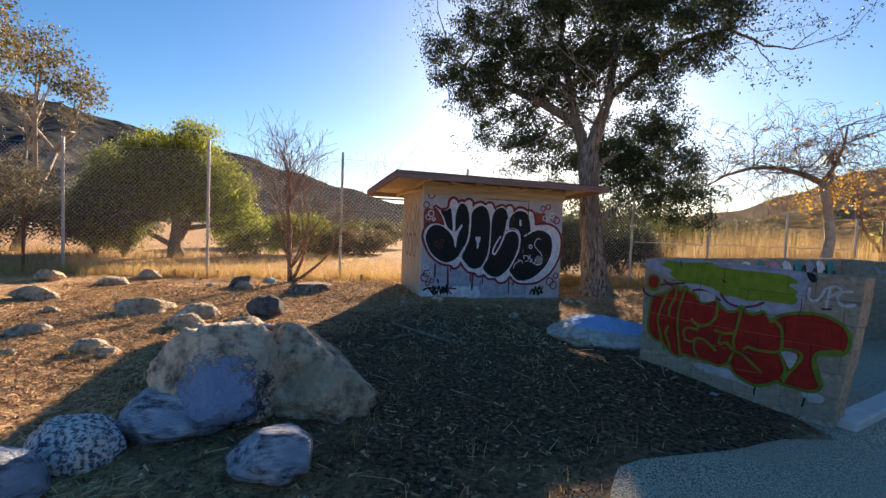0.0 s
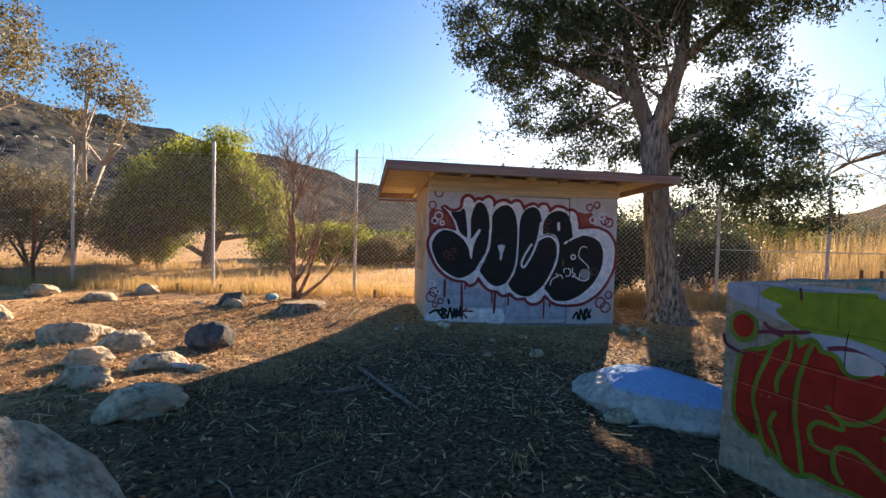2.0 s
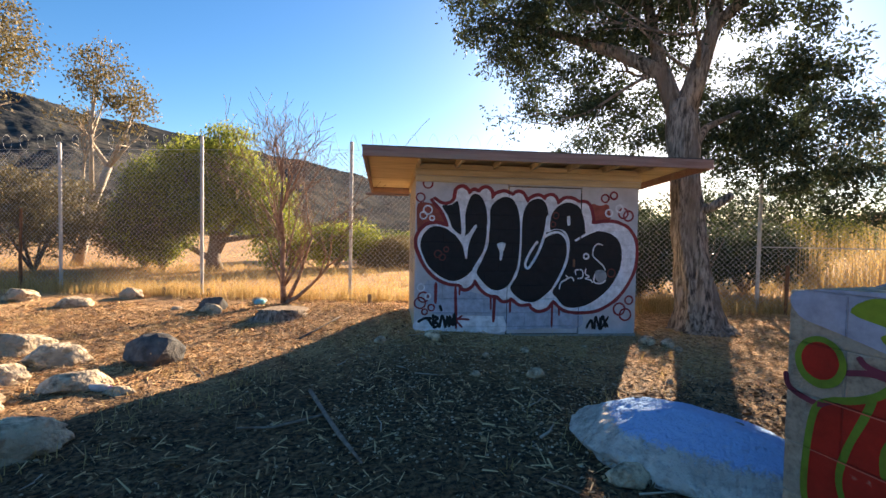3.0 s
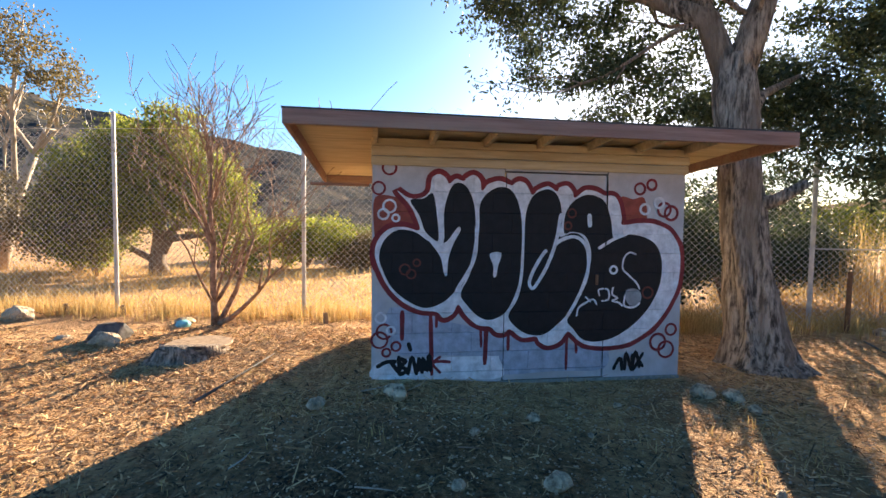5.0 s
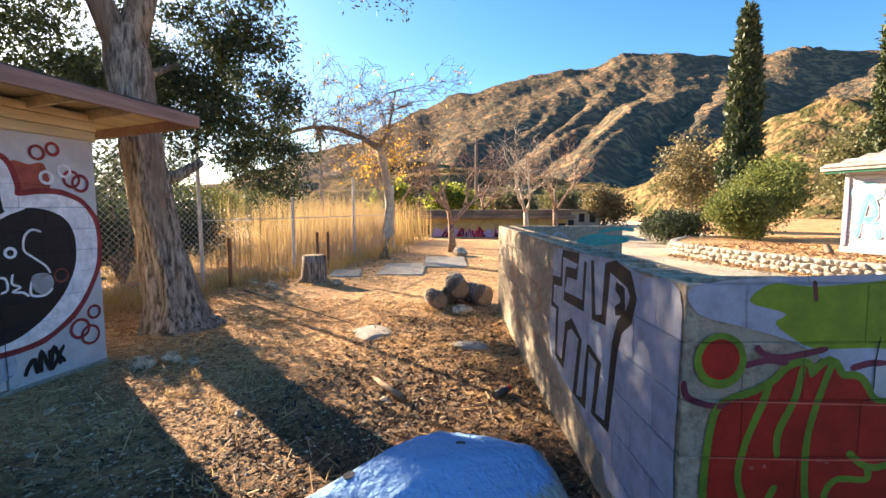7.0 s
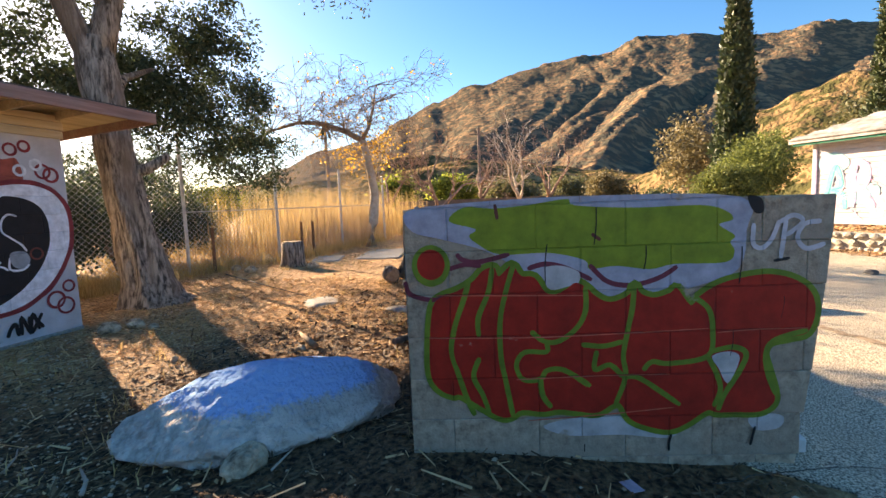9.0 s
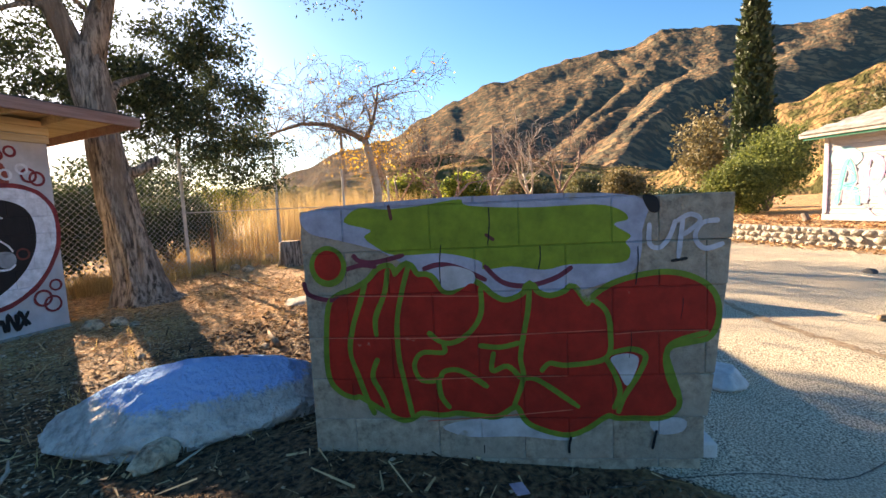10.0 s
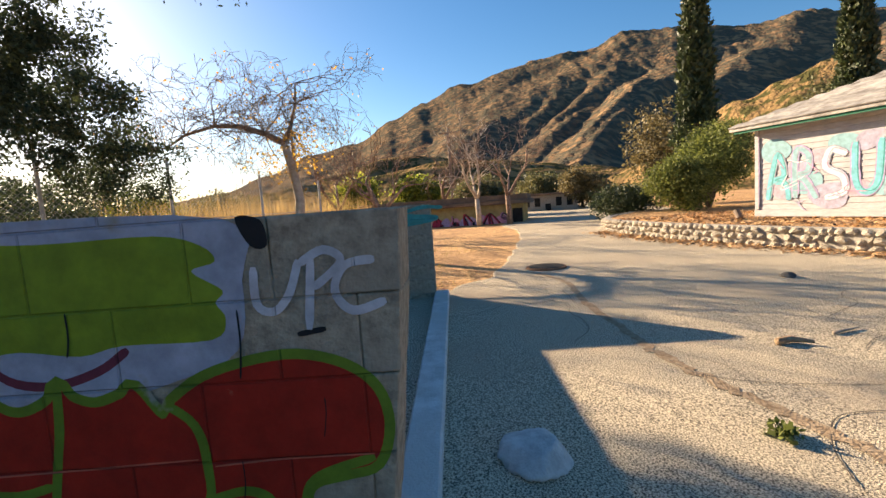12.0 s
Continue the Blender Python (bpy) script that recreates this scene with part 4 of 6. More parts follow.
keep = random.Random(3)
litter(70000, -6.5, 6.5, -7.2, 2.2, 0.07, 0.0026, M_STRAW, "straw, bark and leaf litter strewn over the soil", 61, where=lambda x, y: not mulch_and_shade(x, y) or keep.random() < 0.06)
litter(30000, -7, 1.0, -6.8, 3.2, 0.042, 0.0055, M_BRONZE, "curled red-brown leaves and bark chips on the soil", 66, where=lambda x, y: keep.random() < (0.18 if mulch_and_shade(x, y) else 1) * (0.35 + 0.65 * (noise.noise(V(x * 0.9, y * 0.9, 2)) > -0.05)))
# leaf mould whose colour is lowered to help darken the shaded soil
litter(30000, -4, 4.5, -7.2, -0.5, 0.034, 0.0032, M_MOULD, "leaf mould strewn over the soil, coloured darker to deepen the shade", 64, where=mulch_and_shade)
litter(700, -5, 5.5, -7.0, 1.0, 0.17, 0.0032, M_STRAW, "long pale straws lying on the soil", 65)
litter(9000, -8, 14, -4, 4, 0.09, 0.004, M_STRAW, "straw litter strewn over the soil", 62)
litter(2600, 1.8, 5.6, -4.6, -2.2, 0.05, 0.008, M_MOULD, "dry fallen leaves heaped along the block wall", 63, "fallen_leaves", lambda x, y: (ENC.inverted() @ V(x, y, 0)).y > 0.02)

# ---- stones ----
from mathutils import bvhtree

def spray_mat(name, coats, dark=(0.14, 0.095, 0.06), light=(0.78, 0.62, 0.45)):
    """Granite with sprayed patches; a coat is (colour, place, radius), or a height and no radius for a painted top."""
    m = mat(name, dark, light, 9, 0.88, 1.0, 26, [0.65 * v for v in light], 1.8, 0.58, depth=0.06, spread=(0.32, 0.55))
    n, l = m.node_tree.nodes, m.node_tree.links
    b = n["Principled BSDF"]
    co = n.new("ShaderNodeTexCoord").outputs["Object"]
    sp = n.new("ShaderNodeSeparateXYZ")
    l.new(co, sp.inputs[0])
    t = n.new("ShaderNodeTexNoise")
    t.inputs["Scale"].default_value, t.inputs["Detail"].default_value, t.inputs["Roughness"].default_value = 15, 12, 0.8
    l.new(co, t.inputs["Vector"])
    for colour, at, radius in coats:
        d = n.new("ShaderNodeVectorMath")
        d.operation = "DISTANCE"
        d.inputs[1].default_value = at
        l.new(co, d.inputs[0])
        ma = n.new("ShaderNodeMath")
        ma.operation = "MULTIPLY_ADD"
        ma.inputs[1].default_value = 0.95 if radius else 0.22
        l.new(t.outputs[0], ma.inputs[0])
        l.new(d.outputs["Value"] if radius else sp.outputs[2], ma.inputs[2])
        k = n.new("ShaderNodeMapRange")
        k.inputs[1].default_value, k.inputs[2].default_value = (radius + 0.51, radius + 0.45) if radius else (at[2], at[2] + 0.035)
        l.new(ma.outputs[0], k.inputs[0])
        mx = n.new("ShaderNodeMix")
        mx.data_type = "RGBA"
        l.new(k.outputs[0], mx.inputs[0])
        l.new(b.inputs["Base Color"].links[0].from_socket, mx.inputs[6])
        mx.inputs[7].default_value = (*colour, 1)
        l.new(mx.outputs[2], b.inputs["Base Color"])
    return m


M_SPRAY = spray_mat("granite_sprayed_pale_blue", (((0.03, 0.032, 0.04), (0.24, -0.42, -0.05), 0.14), ((0.03, 0.032, 0.045), (-0.08, -0.42, -0.06), 0.30), ((0.27, 0.35, 0.50), (-0.1, -0.44, -0.02), 0.26)))
M_BLUETOP = spray_mat("granite_painted_blue_on_top", (((0.27, 0.50, 0.82), (0, 0, 0.185), 0),), (0.26, 0.24, 0.21), (0.70, 0.66, 0.60))
M_BLUEROCK = mat("grey_blue_sprayed_granite", (0.05, 0.06, 0.085), (0.58, 0.62, 0.68), 5, 0.85, 0.9, 28, (0.34, 0.40, 0.50), 1.6, 0.54, depth=0.04, spread=(0.38, 0.56), stretch=(1.2, 3, 4))
M_SPECKLE = mat("speckled_granite", (0.10, 0.10, 0.11), (0.66, 0.64, 0.62), 38, 0.85, 0.5, 40, spread=(0.44, 0.54))
M_DARKROCK = mat("dark_stone", (0.06, 0.058, 0.055), (0.16, 0.15, 0.14), 9, 0.9, 0.6, 35)
M_CONCRETE = mat("old_concrete", (0.27, 0.25, 0.22), (0.46, 0.43, 0.38), 9, 0.93, 0.5, 60, (0.36, 0.32, 0.26), 1.2, 0.55)
M_PALESTONE = mat("pale_grey_stone", (0.42, 0.41, 0.40), (0.68, 0.67, 0.65), 9, 0.9, 0.6, 40)
M_PALECONCRETE = mat("pale_concrete", (0.50, 0.49, 0.47), (0.72, 0.71, 0.69), 7, 0.9, 0.4, 70, (0.58, 0.56, 0.52), 1.5, 0.55)
M_WOODEND = mat("sawn_wood", (0.24, 0.16, 0.10), (0.44, 0.32, 0.21), 12, 0.9, 0.5, 50)


def rock(x, y, rx, ry, rz, sink, material, label, seed, turn=0.0, sub=3, rough=0.24, name="rock", group=""):
    bm = blob(None, sub, (rx, ry, rz), rough, 1.25, 0.3, seed)
    ob = link(name, bm, material, None, label, sub > 3)
    ob.matrix_basis = pose(x, y, ground_z(x, y) + rz * (1 - sink), 0, 0, turn)
    return tagged(ob, label, "rock", group)


rock(-3.05, -5.26, 0.51, 0.44, 0.48, 0.40, M_SPRAY, "big pale boulder with a sprayed blue patch", 1.0, 10, 5, 0.36, "boulder")
hollowed = rock(-2.44, -5.20, 0.57, 0.36, 0.45, 0.47, M_ROCK, "pale weathered boulder with hollows", 2.4, -28, 5, 0.34, "boulder")
for v in hollowed.data.vertices:        # it slopes down to one end and has a scooped face
    u = v.co.x / 0.60
    if v.co.z > -0.2:
        v.co.z = -0.2 + (v.co.z + 0.2) * (1 - 0.72 * max(0, u + 0.15))
    q = (v.co - V(0.0, -0.36, 0.08)).length
    if q < 0.17:
        v.co.y += 0.09 * (1 - (q / 0.17) ** 2)
blue_boulder = rock(1.52, -3.82, 0.86, 0.47, 0.29, 0.52, M_BLUETOP, "long low boulder with its top painted blue", 4.2, -52, 5, 0.13, "boulder")
for v in blue_boulder.data.vertices:        # it falls away to one end
    if v.co.z > -0.1:
        v.co.z = -0.1 + (v.co.z + 0.1) * (0.96 - 0.42 * max(0, -0.1 - v.co.x / 0.86))
tree_of = bvhtree.BVHTree.FromPolygons([v.co for v in blue_boulder.data.vertices], [p.vertices for p in blue_boulder.data.polygons])
for hx, hy in ((1.33, -3.50), (1.74, -3.92)):        # drilled holes
    o = blue_boulder.matrix_basis.inverted() @ V(hx, hy, 2)
    place, normal = tree_of.ray_cast(o, V(0, 0, -1))[:2]
    v, f = tube([place - normal * 0.03, place + normal * 0.004], [0.022, 0.026], 12)
    raw("hole", v, f, M_DARKROCK, blue_boulder, "dark drilled hole")
rock(1.02, -3.98, 0.15, 0.1, 0.08, 0.5, M_ROCK, "small pale stone beside the boulder", 3.0)
rock(2.72, -6.86, 0.22, 0.17, 0.085, 0.5, M_PALESTONE, "low pale grey stone on the asphalt", 5.0, 20, 4, 0.2)
rock(-3.38, -5.48, 0.36, 0.22, 0.20, 0.5, M_BLUEROCK, "blue-grey painted stone in the border", 6.0, -20, 4)
rock(-3.84, -5.68, 0.31, 0.19, 0.18, 0.45, M_SPECKLE, "black and white speckled granite stone", 7.0, -30, 4)
rock(-2.70, -6.10, 0.27, 0.21, 0.17, 0.4, M_BLUEROCK, "rounded blue-grey sprayed stone", 8.0, 10, 4)
rock(-4.06, -6.02, 0.27, 0.23, 0.2, 0.5, M_BLUEROCK, "blue-grey stone in the border", 9.0, 40, 4)
rnd = random.Random(90)
ROCKS = [(-4.70, -0.64, 0.50), (-4.66, -2.92, 0.24), (-4.43, -3.14, 0.15), (-6.70, 0.91, 0.46), (-5.60, -1.90, 0.29), (-7.50, 3.4, 0.37), (-6.10, 2.78, 0.38), (-5.67, 3.8, 0.37), (-3.46, 2.05, 0.25), (-1.91, 0.96, 0.0),
         (-5.96, -0.44, 0.17), (-5.38, -2.95, 0.12), (-3.92, -1.81, 0.28), (-3.85, -1.14, 0.35), (-3.57, -2.54, 0.29), (-2.71, -2.12, 0.15), (-3.14, -1.96, 0.31), (-2.76, -3.25, 0.40), (-4.16, 2.36, 0.13), (-2.96, 3.3, 0.2)]
for k, (x, y, r) in enumerate(ROCKS):
    if r:
        rock(x, y, r * 0.85, r * rnd.uniform(0.45, 0.7), r * rnd.uniform(0.3, 0.5), 0.45, M_ROCK, "weathered pale granite stone on the dry soil", 20 + k * 1.7, rnd.uniform(-40, 40), 4, 0.5, "rock", "stones in the yard")
SMALL = [(3.17, -0.56, 0.13), (-0.46, -0.53, 0.12), (0.22, -0.42, 0.15), (1.17, -1.85, 0.11), (0.55, -1.77, 0.06), (3.40, -0.66, 0.11), (7.64, 1.33, 0.16), (8.97, 1.5, 0.22), (7.92, -0.35, 0.19), (7.23, 0.66, 0.15),
         (5.95, -3.2, 0.18), (1.34, -0.90, 0.07), (3.37, -0.95, 0.09), (14.3, -1.7, 0.42), (2.49, -2.10, 0.05), (2.96, -3.09, 0.06), (2.2, -0.7, 0.05), (1.7, -1.2, 0.04), (0.8, -1.1, 0.05)]
for k, (x, y, r) in enumerate(SMALL):
    rock(x, y, r, r * rnd.uniform(0.6, 0.85), r * rnd.uniform(0.45, 0.65), 0.4, M_ROCK, "small pale stone lying on the soil", 70 + k * 1.3, rnd.uniform(0, 180), 2, 0.3, "stone", "small stones")
rock(-2.88, -1.1, 0.30, 0.25, 0.22, 0.35, M_DARKROCK, "dark angular stone at the edge of the shade", 12.0, 15, 3, 0.32)
rock(-3.5, 2.25, 0.27, 0.2, 0.17, 0.35, M_DARKROCK, "dark angular stone in the sun", 13.0, 15, 3, 0.3)
rock(4.75, -2.3, 0.36, 0.24, 0.035, 0.75, M_CONCRETE, "flat grey slab lying on the straw", 14.0, 20, 3, 0.15, "slab")
rock(4.5, -3.55, 0.22, 0.16, 0.03, 0.75, M_CONCRETE, "flat grey slab in the shade", 15.0, 70, 3, 0.15, "slab")


def stones(n, x0, x1, y0, y1, size, material, label, seed, on_road=False):
    """Loose gravel, each stone a squashed octahedron."""
    rnd = random.Random(seed)
    verts, faces = [], []
    while len(verts) < n * 6:
        x, y = rnd.uniform(x0, x1), rnd.uniform(y0, y1)
        if not clear(x, y):
            continue
        s, a = size * rnd.uniform(0.3, 1.5) ** 1.5, rnd.uniform(0, 6.28)
        u, v = V(math.cos(a), math.sin(a), 0) * s, V(-math.sin(a), math.cos(a), 0) * s * rnd.uniform(0.5, 0.9)
        o, i = V(x, y, ground_z(x, y) + s * 0.15), len(verts)
        verts += [tuple(o + u), tuple(o + v), tuple(o - u * 0.9), tuple(o - v), tuple(o + V(0, 0, s * 0.55) + u * 0.2), tuple(o - V(0, 0, s * 0.4))]
        faces += [(i, i + 1, i + 4), (i + 1, i + 2, i + 4), (i + 2, i + 3, i + 4), (i + 3, i, i + 4), (i + 1, i, i + 5), (i + 2, i + 1, i + 5), (i + 3, i + 2, i + 5), (i, i + 3, i + 5)]
    return tagged(raw("gravel", verts, faces, material), label, "gravel", kind="stuff")


stones(6000, -0.8, 4.2, -3.6, -0.15, 0.011, M_ROCK, "grey gravel scattered before the shed", 91)
stones(3500, -6.5, 9, -6.8, 2.5, 0.012, M_ROCK, "loose pebbles on the soil", 92)

# ---- stumps, logs and sticks ----


def stump(x, y, r, h, label, seed, tilt=0.0):
    ob = thing("stump", pose(x, y, ground_z(x, y) - 0.04, tilt, 0, 0), label, "tree stump")
    v, f = tube([V(0, 0, 0), V(0, 0, h * 0.2), V(0.01, 0, h * 0.6), V(0.01, 0.01, h)], [r * 1.35, r * 1.08, r, r * 0.97], 16, lump=0.35)
    raw("trunk", v, f, M_BARK, ob, "", True)
    v, f = tube([V(0.01, 0.01, h - 0.004), V(0.01, 0.01, h + 0.012)], [r * 0.93, r * 0.9], 16)
    raw("cut_face", v, f, M_WOODEND, ob, "sawn wooden top")


stump(8.2, 0.27, 0.22, 0.58, "sawn tree stump standing on dry grass", 1)
stump(-2.02, 1.2, 0.4, 0.16, "wide low sawn stump on the dry soil", 2)


rock(7.14, -9.85, 0.1, 0.08, 0.05, 0.3, M_DARKROCK, "black lump of debris on the asphalt", 16.0, 0, 3)


def log(x, y, z, length, r, turn, tilt, label):
    ob = thing("log", pose(x, y, ground_z(x, y) + z, 0, tilt, turn), label, "log", "heap of logs")
    v, f = tube([V(-length / 2, 0, 0), V(-length / 4, 0.01, 0.01), V(length / 4, -0.01, 0), V(length / 2, 0, 0)], [r, r * 1.05, r * 0.97, r], 14, lump=0.25)
    raw("bark", v, f, M_BARK, ob, "", True)
    for s in (-1, 1):
        v, f = tube([V(s * length / 2, 0, 0), V(s * (length / 2 + 0.006), 0, 0)], [r * 0.88, r * 0.85], 14)
        raw("cut_face", v, f, M_WOODEND, ob)


log(6.35, -2.72, 0.12, 0.55, 0.13, 25, 4, "short sawn log beside the block wall")
log(6.65, -3.0, 0.30, 0.5, 0.16, 20, -6, "short sawn log on top of the heap")
log(6.75, -3.3, 0.15, 0.5, 0.17, 40, 0, "short sawn log beside the block wall")
log(6.85, -2.85, 0.13, 0.5, 0.14, 10, 0, "short sawn log in the heap")


def stick(pts, r, label, material=M_GREYTWIG, name="stick", cat="stick"):
    p = [V(x, y, ground_z(x, y) + 0.012 + r) for x, y in pts]
    v, f = tube(p, [r, *[r * 0.85] * (len(p) - 2), r * 0.4], 6)
    return tagged(raw(name, v, f, material, None, "", True), label, cat)


stick([(-1.05, -2.25), (-0.85, -2.8), (-0.7, -3.2), (-0.52, -3.62)], 0.022, "fallen forked branch on the shaded soil", M_GREYTWIG, "branch", "branch")
stick([(-0.85, -2.8), (-1.2, -3.0), (-1.45, -2.98)], 0.011, "thin fallen branch on the shaded soil", M_GREYTWIG, "branch", "branch")
stick([(-1.5, -0.35), (-1.3, 0.1), (-1.05, 0.7)], 0.014, "dark length of hose on the soil", M_DARKROCK, "hose", "hose")
stick([(2.95, -3.25), (3.15, -3.02), (3.32, -2.85)], 0.03, "broken strip of bark on the soil", M_WOODEND, "bark_strip", "bark")
stick([(6.85, 0.95), (5.9, -0.5), (4.95, -2.0)], 0.012, "long dark cable lying across the straw", M_DARKROCK, "cable", "cable")
stick([(4.42, -8.6), (4.5, -8.72), (4.42, -8.84)], 0.03, "short dry stick on the asphalt", M_WOODEND)
stick([(4.7, -9.1), (4.85, -9.35)], 0.015, "pale stick on the asphalt", M_PALEBARK)
stick([(0.70, -3.36), (0.79, -3.27), (0.89, -3.10)], 0.012, "pale curved stick lying on the shaded soil", M_PALEBARK)
rs = random.Random(17)
for k in range(26):
    x, y, a, l = rs.uniform(-2.5, 3.5), rs.uniform(-5.6, -0.3), rs.uniform(0, 6.28), rs.uniform(0.1, 0.35)
    if clear(x, y):
        stick([(x, y), (x + math.cos(a) * l * 0.5 + 0.02, y + math.sin(a) * l * 0.5), (x + math.cos(a) * l, y + math.sin(a) * l)], 0.006, "thin dry twig on the soil", M_PALEBARK if k % 3 else M_TWIG, "twig", "twig")


# ---- buildings beyond ----
M_WHITE = mat("chalky_white_boards", (0.40, 0.39, 0.41), (0.55, 0.54, 0.55), 5, 0.7, 0.2, 50, (0.66, 0.60, 0.64), 0.8, 0.62, stretch=(1, 1, 4))
M_SHINGLE = mat("weathered_grey_shingles", (0.22, 0.20, 0.18), (0.50, 0.47, 0.43), 4, 0.95, 0.6, 25, per_object=0.2)
M_GREENTRIM = mat("green_trim_paint", (0.02, 0.16, 0.10), (0.05, 0.25, 0.16), 6, 0.7, 0.1, 40)
M_MURAL = mat("ochre_rendered_wall", (0.34, 0.27, 0.12), (0.50, 0.41, 0.20), 3, 0.85, 0.2, 40)
M_BROWNROOF = mat("brown_flat_roof", (0.14, 0.10, 0.075), (0.24, 0.18, 0.13), 2, 0.9, 0.2, 30)
M_SOILCRACK = mat("dirt_in_crack", (0.22, 0.145, 0.085), (0.45, 0.34, 0.23), 22, 0.95, 0.8, 60)
M_DARKCRACK = mat("dark_crack", (0.07, 0.06, 0.05), (0.14, 0.12, 0.10), 22, 0.95, 0.4, 60)
M_WALLSTONE = mat("pale_field_stone", (0.26, 0.22, 0.17), (0.60, 0.53, 0.43), 5, 0.92, 0.7, 25, per_object=0.22)
M_DARKHOLE = mat("dark_doorway", (0.012, 0.012, 0.012), (0.03, 0.028, 0.026), 4, 0.9, 0.1, 20)


def build_house():
    a, b = V(12.95, -11.72, 0), V(8.3, -14.74, 0)
    length = (b - a).length
    # own frame: x runs along the face towards its far corner, y to the back
    m = Matrix.Translation(a) @ Matrix.Rotation(math.atan2(b.y - a.y, b.x - a.x), 4, "Z")
    house = thing("house", m, "white boarded house on piers, its wall covered with pastel graffiti", "house")
    depth, z0, z1 = 5.0, 0.50, 2.36
    part("wall", box(length - 0.1, depth, z1 - z0, 0, (length / 2, depth / 2 + 0.03, z0)), M_WHITE, house)
    n = 16
    board = box(length, 0.022, (z1 - z0) / n - 0.006, 0.004)
    me = bpy.data.meshes.new("board")
    board.to_mesh(me)
    board.free()
    me.materials.append(M_WHITE)
    for k in range(n):
        ob = new("board", me)
        ob.parent = house
        ob.matrix_basis = pose(length / 2, 0.012, z0 + k * (z1 - z0) / n, -4)
    part("beam", box(length + 0.1, 0.12, 0.17, 0.01, (length / 2, 0.06, 0.33)), M_WHITE, house, "white base beam")
    for k in range(5):
        part("pier", box(0.22, 0.22, 0.36, 0.03, (0.15 + k * length / 4.3, 0.1, -0.02)), M_CONCRETE, house, "pale concrete pier")
    part("underfloor", box(length, depth - 0.5, 0.3, 0, (length / 2, depth / 2 + 0.4, 0.05)), M_DARKHOLE, house)
    part("corner_board", box(0.09, 0.03, z1 - z0, 0.004, (0.03, -0.012, z0)), M_WHITE, house)
    part("frieze", box(length + 0.6, 0.03, 0.11, 0.004, (length / 2, -0.32, z1 - 0.06)), M_GREENTRIM, house, "green eave trim")
    bm = bmesh.new()
    e, h = 0.38, 1.25
    q = [bm.verts.new(v) for v in ((-e, -e, z1), (length + e, -e, z1), (length + e, depth + e, z1), (-e, depth + e, z1), (2.6, depth / 2, z1 + h), (length - 1.2, depth / 2, z1 + h),
                                   (-e, -e, z1 + 0.07), (length + e, -e, z1 + 0.07), (length + e, depth + e, z1 + 0.07), (-e, depth + e, z1 + 0.07))]
    for f in ((0, 3, 2, 1), (0, 1, 7, 6), (1, 2, 8, 7), (2, 3, 9, 8), (3, 0, 6, 9), (6, 7, 5, 4), (7, 8, 5), (8, 9, 4, 5), (9, 6, 4)):
        bm.faces.new([q[i] for i in f])
    roof = part("roof", bm, M_SHINGLE, house, "weathered grey shingle hip roof")
    # shingle courses on the slope over the painted wall
    slope = V(0, depth / 2 + e, h - 0.07)
    tilt = math.atan2(slope.z, slope.y)
    n = 11
    for k in range(n):
        s = k / n
        x0, x1 = -e + (2.6 + e) * s, length + e - (1.2 + e) * s
        bm = box(x1 - x0, slope.length / n + 0.05, 0.025, 0.004, turn=Matrix.Rotation(tilt - 0.04, 4, "X"))
        bmesh.ops.translate(bm, vec=((x0 + x1) / 2, -e + slope.y * (s + 0.5 / n), z1 + 0.075 + slope.z * (s + 0.5 / n)), verts=bm.verts)
        part("shingle_course", bm, M_SHINGLE, roof)
    p = Paint(house, 0)
    r2 = random.Random(6)
    for k in range(22):                       # soft pastel clouds behind the lettering
        x, z, w = 0.45 + k * 0.225, r2.uniform(0.75, 1.15) if k % 2 else r2.uniform(1.3, 1.95), r2.uniform(0.22, 0.36)
        p.fill(("haze_cyan", "haze_pink", "haze_lilac")[k % 3], 3 + k * 0.15, [(max(0.04, x + w * r2.uniform(0.8, 1.3) * math.cos(i * 1.05)), z + 0.7 * w * r2.uniform(0.8, 1.3) * math.sin(i * 1.05)) for i in range(6)])
    for k in range(9):                        # crowded letters: dark edge, pale body, a highlight
        x, lift = 0.28 + k * 0.56, r2.uniform(-0.06, 0.08)
        q = ([(0, 0.75), (0.08, 1.25), (0.22, 1.78), (0.36, 1.3), (0.12, 1.18), (0.40, 1.1), (0.46, 0.74)],
             [(0.02, 1.72), (0.04, 0.95), (0.22, 0.74), (0.40, 0.95), (0.44, 1.74)],
             [(0.44, 1.62), (0.16, 1.74), (0.06, 1.4), (0.36, 1.2), (0.40, 0.88), (0.06, 0.76)],
             [(0.04, 0.74), (0.05, 1.74), (0.30, 1.66), (0.28, 1.3), (0.06, 1.24), (0.26, 1.1), (0.46, 0.72)])[k * 3 % 4]
        q = [(x + u, v + lift) for u, v in q]
        p.stroke(("slate_blue", "lilac")[k % 2], 10 + 0.1 * k, 0.165, q)
        p.stroke(("cyan", "haze_cyan", "off_white")[k % 3], 11 + 0.1 * k, 0.115, q)
        p.stroke(("teal", "slate_blue", "pink")[k % 3], 12 + 0.1 * k, 0.018, [(u + 0.045, v + 0.02) for u, v in q])
    for k in range(26):                       # drips and quick lines over it
        x, z = r2.uniform(0.2, length - 0.4), r2.uniform(0.65, 2.0)
        p.stroke(("pink", "slate_blue", "off_white", "lilac")[k % 4], 14 + 0.1 * k, 0.016, [(x, z), (x + r2.uniform(-0.1, 0.25), z - r2.uniform(0.05, 0.25)), (x + r2.uniform(-0.1, 0.4), z + r2.uniform(-0.3, 0.1))])
    p.stroke("lilac", 31, 0.07, [(0.05, 0.5), (0.06, 1.3), (0.05, 2.3)])
